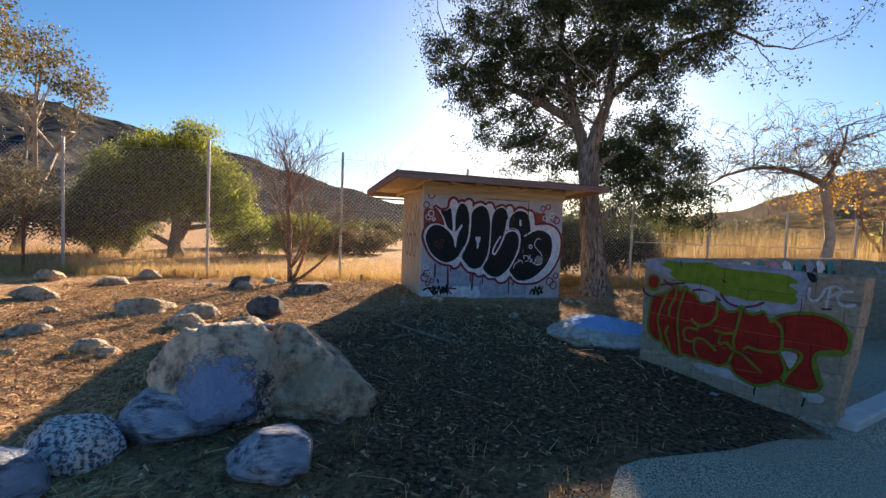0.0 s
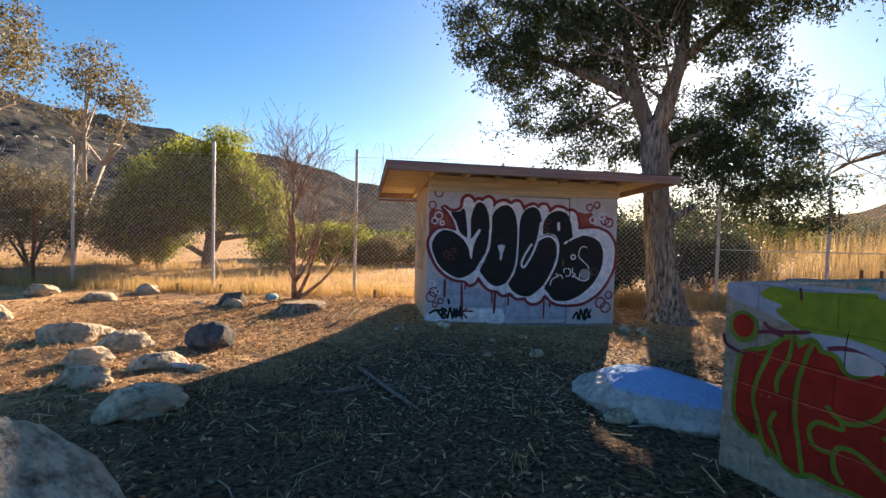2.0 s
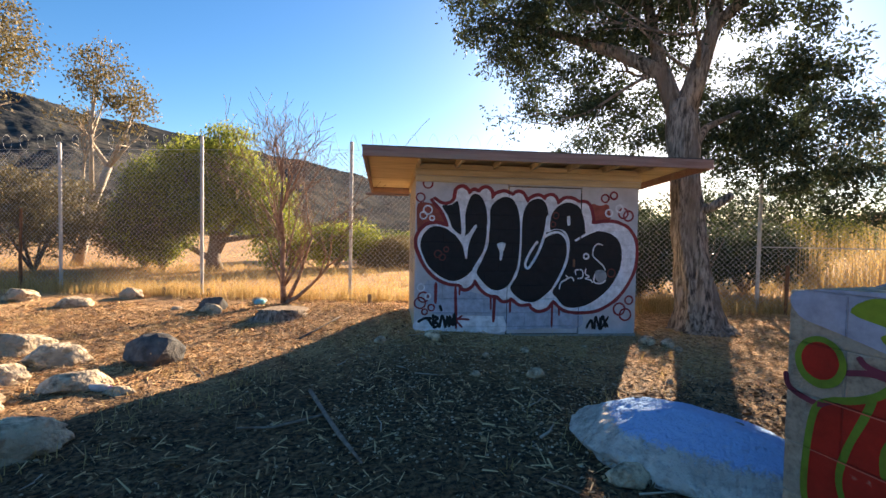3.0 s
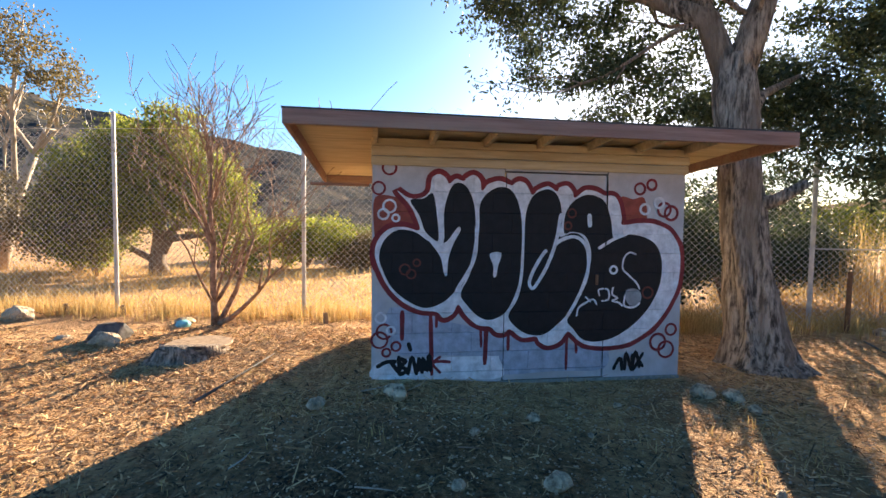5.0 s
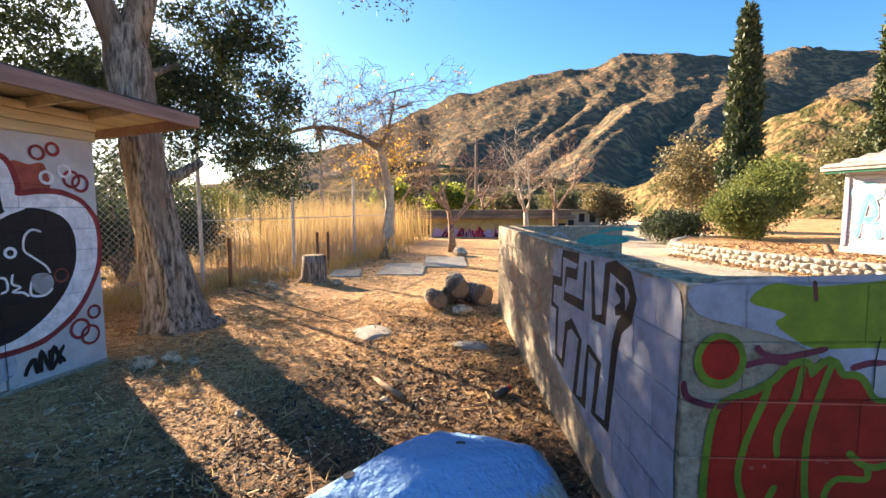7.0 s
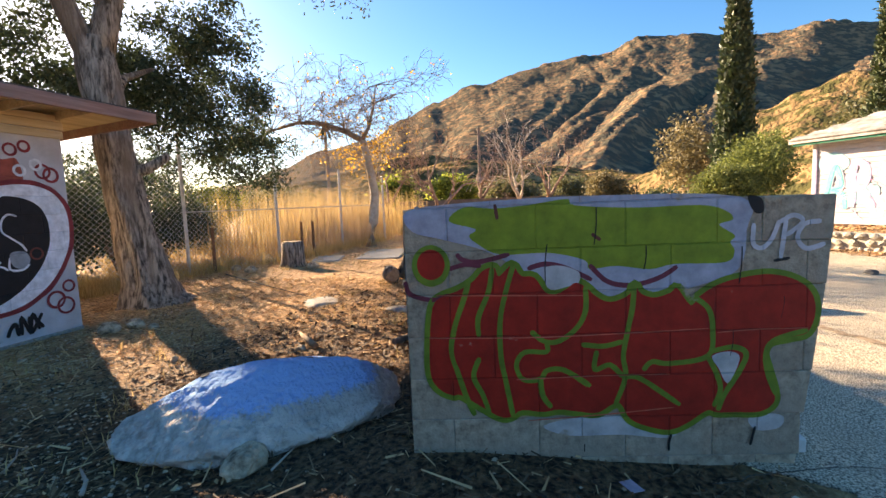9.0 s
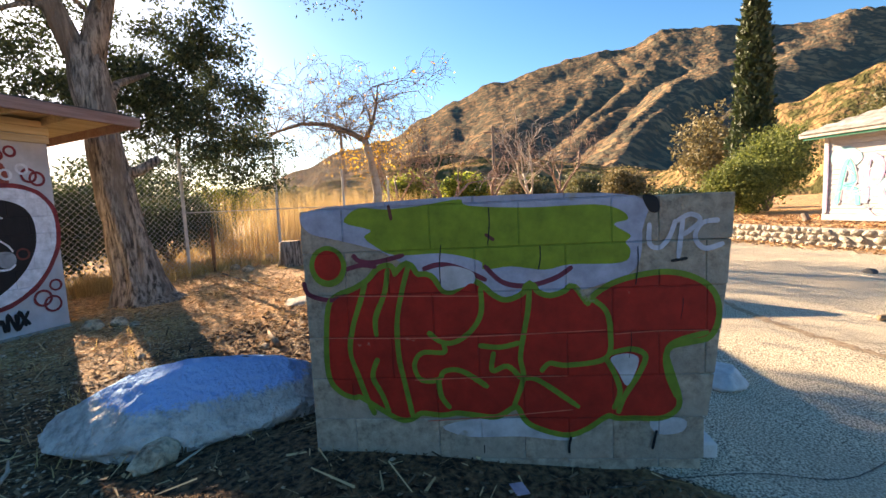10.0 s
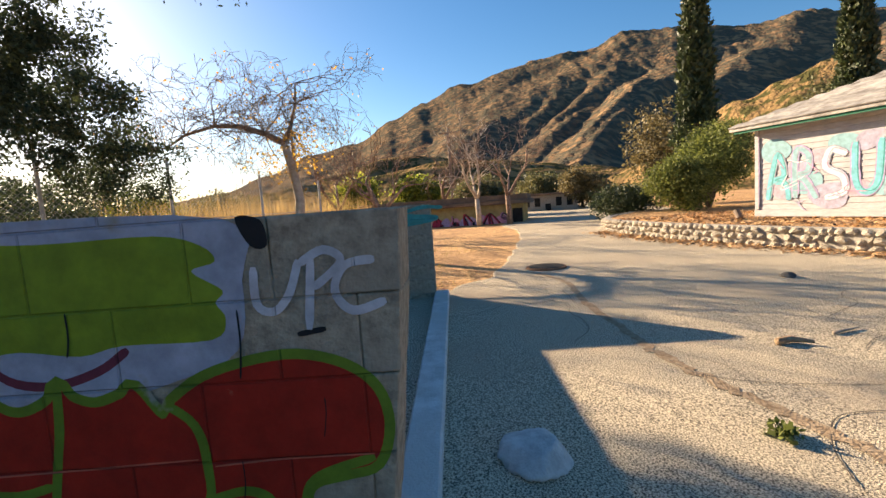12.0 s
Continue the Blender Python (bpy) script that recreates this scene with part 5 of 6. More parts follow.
    p.finish()


def build_mural_building():
    b = thing("building", pose(24.2, 3.2, -0.85, 0, 0, -90), "long low ochre building with red graffiti and brown roof", "building")
    length = 8.8
    part("wall", box(length, 4, 1.75, 0.01, (length / 2, 2, 0)), M_MURAL, b)
    part("roof", box(length + 0.8, 4.8, 0.2, 0.02, (length / 2, 2, 1.75), turn=None), M_BROWNROOF, b, "brown overhanging roof edge")
    part("roof", box(length + 0.4, 4.4, 0.28, 0.02, (length / 2, 2.1, 1.95)), M_BROWNROOF, b)
    part("door", box(0.5, 0.03, 1.5, 0, (length - 0.32, -0.012, 0.02)), M_DARKHOLE, b, "dark open doorway")
    part("window", box(0.9, 0.03, 0.5, 0, (1.0, -0.012, 0.9)), M_DARKHOLE, b, "dark window opening")
    p = Paint(b, 0)
    r2 = random.Random(2)
    for k in range(13):
        x = 1.9 + k * 0.47
        q = [(x + r2.uniform(-0.15, 0.55), r2.uniform(0.15, 1.35)) for _ in range(6)]
        p.fill(r2.choice(("mural_red", "pink", "mural_red", "lilac")), 1 + k * 0.3, [(x + 0.36 * math.cos(i * 1.05) * r2.uniform(0.6, 1.2), 0.72 + 0.5 * math.sin(i * 1.05) * r2.uniform(0.7, 1.2)) for i in range(6)])
        p.stroke("mural_red" if k % 3 else "pink", 6 + 0.2 * k, 0.1, q)
        p.stroke("black", 9 + 0.1 * k, 0.05, [(u + 0.05, v) for u, v in q])
    p.finish()


def build_far_building():
    b = thing("building", pose(39, -4.4, -0.3, 0, 0, -90), "far low grey building with dark openings", "building")
    part("wall", box(4.6, 3, 1.5, 0.01, (2.3, 1.5, 0)), M_CONCRETE, b)
    part("roof", box(5.2, 3.6, 0.18, 0.02, (2.3, 1.5, 1.5)), M_BROWNROOF, b)
    for k in range(5):
        part("window", box(0.45, 0.03, 0.7, 0, (0.6 + k * 0.85, -0.012, 0.6 if k != 2 else 0.1)), M_DARKHOLE, b, "dark opening")


def leaf_drift(path):
    """Fallen leaves on the terrace and drifted along the foot of its wall."""
    r2 = random.Random(52)
    verts, faces = [], []
    for k in range(7000):
        i = r2.randrange(18, len(path) - 1)
        p = path[i].lerp(path[i + 1], r2.random())
        foot = k % 3 == 0
        d = -abs(r2.gauss(0.1, 0.3)) if foot else 0.25 + 3.5 * r2.random()
        q = p + V(0.25, -0.97, 0) * d
        z = ground_z(q.x, q.y) + 0.018 if foot else GZ + 0.375 + 0.05 * noise.noise(V(q.x, q.y, 1))
        a, l = r2.uniform(0, 6.28), r2.uniform(0.03, 0.075)
        u, w = V(math.cos(a), math.sin(a), r2.gauss(0, 0.3)) * l, V(-math.sin(a), math.cos(a), r2.gauss(0, 0.3)) * l * 0.5
        o, j = V(q.x, q.y, z + 0.01), len(verts)
        verts += [tuple(o - u), tuple(o + w), tuple(o + u), tuple(o - w)]
        faces.append((j, j + 1, j + 2, j + 3))
    tagged(raw("fallen_leaves", verts, faces, M_BRONZE), "dry brown leaves drifted along the stone wall", "litter", kind="stuff")


def build_terrace():
    """The raised ground before the house and the rough stone wall that holds it."""
    line = [V(20.0, -10.2, 0), V(17.9, -9.1, 0), V(16.5, -8.62, 0), V(15.5, -8.6, 0), V(14.3, -8.95, 0), V(13.0, -9.45, 0), V(11.7, -10.05, 0), V(10.5, -10.75, 0), V(9.2, -11.6, 0), V(7.8, -12.5, 0), V(6.0, -13.5, 0)]
    path = []
    for a, b in zip(line, line[1:]):
        path += [a.lerp(b, s / 6) for s in range(6)]
    path.append(line[-1])
    h = 0.42
    verts, faces, rows = [], [], 14
    for p in path:
        for j in range(rows + 1):
            q = p + V(0.25, -0.97, 0) * (0.12 + 14 * (j / rows) ** 1.5)
            verts.append((q.x, q.y, GZ + h - 0.05 + 0.05 * noise.noise(V(q.x, q.y, 1)) if j else GZ + h - 0.06))
    w = rows + 1
    faces = [(i * w + j, (i + 1) * w + j, (i + 1) * w + j + 1, i * w + j + 1) for i in range(len(path) - 1) for j in range(rows)]
    faces = [f[::-1] for f in faces]
    tagged(raw("terrace", verts, faces, M_GROUND, smooth=True), "raised dry ground strewn with leaves before the house", "ground", kind="structure")
    wall = thing("wall_stone", pose(0, 0, 0), "low rough stone retaining wall with pale mortar", "wall", kind="structure")
    verts, faces = [], []
    for p in path:
        for dx, z in ((0.0, GZ - 0.1), (0.0, GZ + h - 0.04), (0.2, GZ + h - 0.04), (0.2, GZ - 0.1)):
            q = p + V(0.25, -0.97, 0) * (dx + 0.012)
            verts.append((q.x, q.y, z))
    for i in range(len(path) - 1):
        for k in range(3):
            faces.append((i * 4 + k, i * 4 + k + 1, (i + 1) * 4 + k + 1, (i + 1) * 4 + k))
    raw("mortar", verts, faces, M_CONCRETE, wall)
    leaf_drift(path)
    r2 = random.Random(44)
    meshes = []
    for k in range(8):
        bm = blob(None, 1, (1, 1, 1), 0.35, 1.4, 0.4, k * 2.2 + 1)
        me = bpy.data.meshes.new("stone")
        bm.to_mesh(me)
        bm.free()
        me.materials.append(M_WALLSTONE)
        meshes.append(me)
    for row in range(3):
        d = 0.0
        seg = 0
        total = [0]
        for a, b in zip(path, path[1:]):
            total.append(total[-1] + (b - a).length)
        while d < total[-1] - 0.2:
            s = r2.uniform(0.06, 0.17)
            while total[seg + 1] < d:
                seg += 1
            p = path[seg].lerp(path[seg + 1], (d - total[seg]) / (total[seg + 1] - total[seg]))
            ob = new("stone", r2.choice(meshes))
            ob.parent = wall
            ob.matrix_basis = Matrix.LocRotScale((p.x, p.y, GZ + 0.05 + row * 0.14 + r2.gauss(0, 0.012)), Euler((r2.uniform(-0.2, 0.2), r2.uniform(-0.35, 0.35), math.atan2(-0.45, -0.9) + r2.gauss(0, 0.2))), (s, 0.075, r2.uniform(0.068, 0.09)))
            d += s * 1.72


# ---- things on and by the drive ----
def crack(pts, width, material, label, seed):
    """A band of dirt lying in a crack of the asphalt."""
    r2 = random.Random(seed)
    line = smooth_line(pts, False, 14)
    verts, faces = [], []
    for i, p in enumerate(line):
        d = (line[min(i + 1, len(line) - 1)] - line[max(i - 1, 0)]).normalized()
        w = width * (0.6 + 0.5 * r2.random()) * (1 if 0 < i < len(line) - 1 else 0.2)
        j = V(r2.gauss(0, width * 0.25), r2.gauss(0, width * 0.25), 0)
        for s in (-1, 1):
            q = p + j + V(-d.y, d.x, 0) * w * s
            verts.append((q.x, q.y, ground_z(q.x, q.y) + 0.017))
    faces = [(2 * i, 2 * i + 1, 2 * i + 3, 2 * i + 2) for i in range(len(line) - 1)]
    tagged(raw("road_crack", verts, faces, material), label, "crack", "road cracks", "structure")


def build_cracks():
    crack([(8.3, -6.6), (7.3, -7.12), (6.0, -7.3), (4.8, -7.58), (4.3, -7.7), (3.77, -7.9), (3.2, -8.2), (2.7, -8.45), (1.9, -8.7)], 0.05, M_SOILCRACK, "brown dirt filling a long crack in the asphalt", 1)
    r2 = random.Random(12)
    for k in range(22):
        x, y = r2.uniform(1.8, 12), r2.uniform(-11, -6.9)
        a, q = r2.uniform(0, 6.28), []
        for i in range(6):
            q.append((x, y))
            a += r2.gauss(0, 0.6)
            x, y = x + math.cos(a) * 0.35, y + math.sin(a) * 0.35
        crack(q, r2.uniform(0.002, 0.005), M_DARKCRACK, "thin dark crack in the asphalt", 30 + k)


def build_details():
    x, y = 8.7, -6.85
    hole = thing("manhole", pose(x, y, ground_z(x, y) + 0.012), "dark round manhole set in the asphalt", "manhole")
    v, f = tube([V(0, 0, 0), V(0, 0, 0.03)], [0.36, 0.34], 24)
    raw("rim", v, f, M_RUST, hole)
    v, f = tube([V(0, 0, 0.02), V(0, 0, 0.034)], [0.3, 0.3], 24)
    raw("cover", v, f, M_DARKHOLE, hole)
    can = thing("spray_can", pose(3.22, -4.0, ground_z(3.22, -4.0) + 0.035, 90, 0, 60), "black spray can lying among dead leaves", "can")
    v, f = tube([V(0, 0, -0.09), V(0, 0, 0.07), V(0, 0, 0.085)], [0.033, 0.033, 0.02], 14)
    raw("body", v, f, M_DARKROCK, can)
    v, f = tube([V(0, 0, 0.085), V(0, 0, 0.12)], [0.024, 0.024], 12)
    raw("cap", v, f, PAINT_MATS.get("x") or paint_mat("deep_red", 0), can, "red cap")
    can = thing("spray_can", pose(-2.9, -2.05, ground_z(-2.9, -2.05) + 0.035, 90, 0, 80), "pale spray can lying on the soil", "can")
    v, f = tube([V(0, 0, -0.1), V(0, 0, 0.07), V(0, 0, 0.085)], [0.033, 0.033, 0.02], 14)
    raw("body", v, f, paint_mat("pale_grey", 0), can)
    v, f = tube([V(0, 0, 0.085), V(0, 0, 0.12)], [0.022, 0.022], 12)
    raw("cap", v, f, paint_mat("pink", 0), can, "pink cap")
    ob = link("card", box(0.09, 0.06, 0.004, 0.001), paint_mat("haze_pink", 0), None, "", False)
    ob.matrix_basis = pose(1.2, -5.75, ground_z(1.2, -5.75) + 0.012, 2, 3, 30)
    tagged(ob, "small pale pink card lying on the soil", "card")
    # pale slabs in the distance
    for k, (x, y, sx, sy, a) in enumerate(((10.6, -0.9, 2.2, 1.1, 12), (12.4, -1.6, 2.4, 1.2, 12), (9.6, 0.2, 1.2, 0.7, 20))):
        ob = link("slab", box(sx, sy, 0.07, 0.02), M_CONCRETE)
        ob.matrix_basis = pose(x, y, GZ - 0.045, 0, 0, a)
        tagged(ob, "old flat concrete slab in the dry grass", "slab", "concrete slabs")
    ob = link("footing", box(5.0, 0.19, 0.15, 0.012), M_PALECONCRETE)
    ob.matrix_basis = ENC @ pose(2.6, -1.815, GZ - 0.06)
    tagged(ob, "pale concrete edge of the walled bay's floor", "slab")
    post = thing("stump", pose(12.3, -11.2, 0.24, 0, 18, 30), "small dark stump leaning on the terrace", "tree stump")
    v, f = tube([V(0, 0, 0), V(0.02, 0, 0.15), V(0.06, 0, 0.34)], [0.12, 0.08, 0.07], 10, lump=0.3)
    raw("trunk", v, f, M_GREYTWIG, post)
    pole = thing("utility_pole", pose(39.5, 1.3, -0.2), "dark wooden utility pole with a crossarm", "pole")
    v, f = tube([V(0, 0, 0), V(0, 0, 7.8)], [0.16, 0.11], 8)
    raw("pole", v, f, M_GREYTWIG, pole)
    part("crossarm", box(0.12, 1.6, 0.12, 0.01, (0, 0, 7.2)), M_GREYTWIG, pole)
    bag = blob(None, 2, (0.13, 0.1, 0.07), 0.5, 2.2, 0.2, 3.3)
    ob = link("bag", bag, paint_mat("cyan", 0), None, "", True)
    ob.matrix_basis = pose(-2.9, 3.05, ground_z(-2.9, 3.05) + 0.05)
    tagged(ob, "crumpled pale blue plastic bag on the grass", "bag")
    x, y = 3.04, -8.05
    weed = thing("weed", pose(x, y, ground_z(x, y)), "small green weed growing in an asphalt crack", "weed")
    r2 = random.Random(9)
    leaves("leaves", [V(r2.gauss(0, 0.03), r2.gauss(0, 0.03), abs(r2.gauss(0.03, 0.015))) for _ in range(90)], 0.045, M_SHRUB, weed, r2, 0.35, -0.4)



# ---- paint on the walls ----
from mathutils import geometry
PAINTS = {
    "pale_blue": (0.40, 0.44, 0.53), "off_white": (0.76, 0.76, 0.79), "brick_red": (0.34, 0.075, 0.05), "dark_red": (0.25, 0.03, 0.035), "black": (0.012, 0.012, 0.014),
    "grey": (0.30, 0.32, 0.34), "rust_red": (0.14, 0.04, 0.03), "slate_blue": (0.36, 0.38, 0.46), "pale_grey": (0.46, 0.46, 0.46), "leaf_green": (0.20, 0.28, 0.02),
    "olive_green": (0.13, 0.22, 0.02), "deep_red": (0.40, 0.018, 0.008), "maroon": (0.17, 0.03, 0.05), "chalk_white": (0.52, 0.52, 0.56), "faded_orange": (0.55, 0.19, 0.09),
    "teal": (0.03, 0.30, 0.28), "cyan": (0.16, 0.52, 0.60), "pink": (0.62, 0.30, 0.45), "mural_red": (0.50, 0.04, 0.09), "mural_yellow": (0.55, 0.42, 0.10), "lilac": (0.45, 0.36, 0.58),
    "worn_red": (0.62, 0.13, 0.08), "haze_cyan": (0.26, 0.48, 0.54), "haze_pink": (0.52, 0.40, 0.48), "haze_lilac": (0.42, 0.40, 0.52),
}
PAINT_MATS = {}


def paint_mat(key, blocks):
    """Sprayed paint over blocks: mottled, with the joints showing as grooves."""
    if (key, blocks) in PAINT_MATS:
        return PAINT_MATS[key, blocks]
    c = PAINTS[key]
    m = mat(key + "_paint", [v * 0.72 for v in c], [min(1, v * 1.16) for v in c], 9, 0.62, 0.25, 110, (0.33, 0.29, 0.24) if blocks > 0.15 else None, 4.5, 0.69, patch_soft=0.02, depth=0.004)
    if blocks:
        n, l = m.node_tree.nodes, m.node_tree.links
        b = n["Principled BSDF"]
        co = n.new("ShaderNodeTexCoord")
        sp = n.new("ShaderNodeSeparateXYZ")
        cm = n.new("ShaderNodeCombineXYZ")
        ad = n.new("ShaderNodeMath")
        ad.inputs[1].default_value = blocks
        l.new(co.outputs["Object"], sp.inputs[0])
        l.new(sp.outputs[0], cm.inputs[0])
        l.new(sp.outputs[2], ad.inputs[0])
        l.new(ad.outputs[0], cm.inputs[1])
        br = n.new("ShaderNodeTexBrick")
        br.inputs["Scale"].default_value, br.inputs["Mortar Size"].default_value, br.inputs["Mortar Smooth"].default_value = 1, 0.004, 0.6
        br.inputs["Brick Width"].default_value, br.inputs["Row Height"].default_value = 0.4, 0.2
        br.inputs["Color1"].default_value = br.inputs["Color2"].default_value = (1, 1, 1, 1)
        br.inputs["Mortar"].default_value = (0, 0, 0, 1)
        l.new(cm.outputs[0], br.inputs["Vector"])
        bp = n.new("ShaderNodeBump")
        bp.inputs["Strength"].default_value, bp.inputs["Distance"].default_value = 1.0, 0.012
        l.new(br.outputs["Color"], bp.inputs["Height"])
        l.new(b.inputs["Normal"].links[0].from_socket, bp.inputs["Normal"])
        l.new(bp.outputs[0], b.inputs["Normal"])
    PAINT_MATS[key, blocks] = m
    return m


def smooth_line(pts, closed, steps=4):
    """A Catmull-Rom curve through the points."""
    v = [Vector((*p, 0)) for p in pts]
    n, out = len(v), []
    for i in range(n if closed else n - 1):
        a, b, c, d = (v[(i + k) % n] if closed else v[min(max(i + k, 0), n - 1)] for k in (-1, 0, 1, 2))
        for s in range(steps):
            t = s / steps
            out.append(0.5 * (2 * b + (c - a) * t + (2 * a - 5 * b + 4 * c - d) * t * t + (3 * b - a - 3 * c + d) * t ** 3))
    if not closed:
        out.append(v[-1])
    return out


class Paint:
    """Flat paint on a wall whose face lies on y = 0 of its own frame; each shape is a part of its own."""

    def __init__(self, parent, blocks, back=0.0):
        self.parent, self.blocks, self.back, self.coats = parent, blocks, back, []

    def coat(self, colour, level):
        self.coats.append((colour, bmesh.new()))
        return self.coats[-1][1]

    def depth(self, level):
        y = 0.0022 + 0.0007 * level + 0.000012 * (len(self.coats) % 30)      # no two coats in one plane
        return self.back + y if self.back else -y

    def poly(self, bm, pts, level):
        n = len(pts)
        flat = geometry.delaunay_2d_cdt([Vector((p.x, p.y)) for p in pts], [(i, (i + 1) % n) for i in range(n)], [], 1, 1e-5)
        verts = [bm.verts.new((p.x, self.depth(level), p.y)) for p in flat[0]]
        for f in flat[2]:
            bm.faces.new([verts[i] for i in f])

    def fill(self, colour, level, pts, inset=0.0):
        line = smooth_line(pts, True)
        if inset:
            area = sum(a.x * b.y - b.x * a.y for a, b in zip(line, line[1:] + line[:1]))
            side = 1 if area > 0 else -1
            moved = []
            for i, p in enumerate(line):
                d = line[(i + 1) % len(line)] - line[i - 1]
                moved.append(p + Vector((-d.y, d.x, 0)).normalized() * inset * side)
            line = moved
        self.poly(self.coat(colour, level), line, level)

    def stroke(self, colour, level, width, pts, closed=False, sharp=False):
        bm, line = self.coat(colour, level), [Vector((*p, 0)) for p in pts] if sharp else smooth_line(pts, closed, 5)
        n, left, right = len(line), [], []
        for i, p in enumerate(line):
            a, b = (line[i - 1], line[(i + 1) % n]) if closed else (line[max(i - 1, 0)], line[min(i + 1, n - 1)])
            d = (b - a).normalized()
            w = width / 2 * (1 + 0.18 * noise.noise(Vector((p.x * 9, p.y * 9, level))))
            if not closed and i in (0, n - 1):
                w *= 0.6
            y = self.depth(level) + (1 if self.back else -1) * 0.00012 * i / n
            left.append(bm.verts.new((p.x - d.y * w, y, p.y + d.x * w)))
            right.append(bm.verts.new((p.x + d.y * w, y, p.y - d.x * w)))
        for i in range(n if closed else n - 1):
            k = (i + 1) % n
            bm.faces.new((left[i], right[i], right[k], left[k]))

    def ring(self, colour, level, width, x, z, r):
        self.stroke(colour, level, width, [(x + r * math.cos(k * 0.785), z + r * math.sin(k * 0.785)) for k in range(8)], True)

    def disc(self, colour, level, x, z, r):
        self.fill(colour, level, [(x + r * math.cos(k * 0.785), z + r * 1.1 * math.sin(k * 0.785)) for k in range(8)])

    def finish(self):
        for colour, bm in self.coats:
            part("graffiti", bm, paint_mat(colour, self.blocks), self.parent, colour.replace("_", " ") + " sprayed paint")


walls = {o.name: o for o in scene.objects}
shed_paint, front_paint, side_paint, back_paint = Paint(shed, 0.12), Paint(walls["wall_front"], 0.19), Paint(walls["wall_side"], 0.19), Paint(walls["wall_back"], 0.19)
shed_paint.fill("pale_blue", 1, [(0.18, 0.74), (0.80, 0.58), (1.39, 0.45), (2.00, 0.34), (2.43, 0.30), (2.43, 0.06), (1.88, 0.05), (1.31, 0.04), (1.29, 0.20), (0.74, 0.25), (0.24, 0.29)])
shed_paint.fill("off_white", 2, [(0.46, 0.23), (1.21, 0.23), (1.29, 0.20), (1.31, 0.00), (0.75, 0.01), (0.04, 0.03), (0.04, 0.18), (0.24, 0.20)])
shed_paint.fill("brick_red", 1, [(0.03, 1.81), (0.22, 1.82), (0.36, 1.75), (0.43, 1.54), (0.31, 1.54), (0.17, 1.53), (0.05, 1.40), (0.02, 1.53)])
shed_paint.fill("brick_red", 1, [(2.56, 1.86), (2.70, 1.85), (2.83, 1.86), (2.85, 1.61), (2.60, 1.59)])
OUTLINE = [(0.24, 1.88), (0.36, 1.81), (0.49, 1.82), (0.56, 1.89), (0.58, 2.01), (0.65, 2.05), (0.72, 2.01), (0.75, 1.96), (0.82, 2.01), (0.89, 1.99), (0.94, 2.03), (1.00, 2.05), (1.06, 2.00), (1.08, 1.90), (1.15, 1.97), (1.26, 2.00), (1.35, 1.97), (1.39, 1.96), (1.45, 2.00), (1.53, 1.98), (1.60, 1.87), (1.66, 1.92), (1.77, 1.96), (1.86, 1.91), (1.89, 1.95), (1.97, 1.97), (2.03, 1.91), (2.06, 1.85), (2.17, 1.93), (2.29, 1.92), (2.38, 1.88), (2.48, 1.88), (2.54, 1.81), (2.58, 1.66), (2.59, 1.58), (2.78, 1.60), (2.97, 1.59), (3.14, 1.51), (3.25, 1.34), (3.27, 1.12)] + [(3.23, 0.88), (3.08, 0.61), (2.89, 0.43), (2.66, 0.32), (2.37, 0.30), (2.18, 0.34), (2.06, 0.44), (2.01, 0.46), (1.93, 0.36), (1.81, 0.32), (1.72, 0.36), (1.67, 0.42), (1.53, 0.41), (1.40, 0.50), (1.34, 0.47), (1.26, 0.47), (1.19, 0.53), (1.06, 0.55), (0.94, 0.65), (0.86, 0.76), (0.80, 0.67), (0.71, 0.63), (0.64, 0.69), (0.48, 0.71), (0.31, 0.79), (0.17, 0.93), (0.08, 1.10), (0.03, 1.26), (0.06, 1.40), (0.17, 1.51), (0.31, 1.53), (0.46, 1.50), (0.43, 1.62), (0.36, 1.75)]
shed_paint.stroke("dark_red", 3, 0.101, OUTLINE, True)
shed_paint.fill("off_white", 4, OUTLINE)
shed_paint.fill("black", 5, [(0.37, 1.79), (0.50, 1.81), (0.59, 1.86), (0.63, 1.66), (0.65, 1.41), (0.59, 1.42), (0.51, 1.50), (0.46, 1.64)])
shed_paint.fill("black", 5, [(0.07, 1.24), (0.12, 1.40), (0.25, 1.50), (0.42, 1.48), (0.56, 1.39), (0.70, 1.38), (0.70, 1.66), (0.74, 1.85), (0.80, 1.96), (0.89, 1.96), (0.96, 1.88), (1.01, 1.72), (1.02, 1.49), (0.99, 1.24), (0.91, 0.98), (0.83, 0.90), (0.71, 0.79), (0.54, 0.73), (0.37, 0.79), (0.20, 0.93), (0.11, 1.10)])
shed_paint.fill("black", 5, [(1.06, 1.55), (1.06, 1.75), (1.13, 1.87), (1.26, 1.94), (1.38, 1.91), (1.46, 1.78), (1.50, 1.56), (1.50, 1.27), (1.48, 0.98), (1.41, 0.78), (1.34, 0.67), (1.26, 0.62), (1.17, 0.60), (1.06, 0.64), (0.94, 0.76), (0.88, 0.87), (0.96, 1.04), (1.03, 1.27)])
shed_paint.fill("black", 5, [(1.53, 1.56), (1.55, 1.73), (1.62, 1.87), (1.76, 1.93), (1.86, 1.88), (1.91, 1.76), (1.92, 1.59), (1.90, 1.45), (2.04, 1.49), (2.15, 1.45), (2.22, 1.30), (2.20, 1.09), (2.11, 0.83), (2.01, 0.65), (1.90, 0.54), (1.78, 0.45), (1.66, 0.43), (1.53, 0.47), (1.41, 0.57), (1.38, 0.66), (1.47, 0.81), (1.52, 1.04), (1.53, 1.33)])
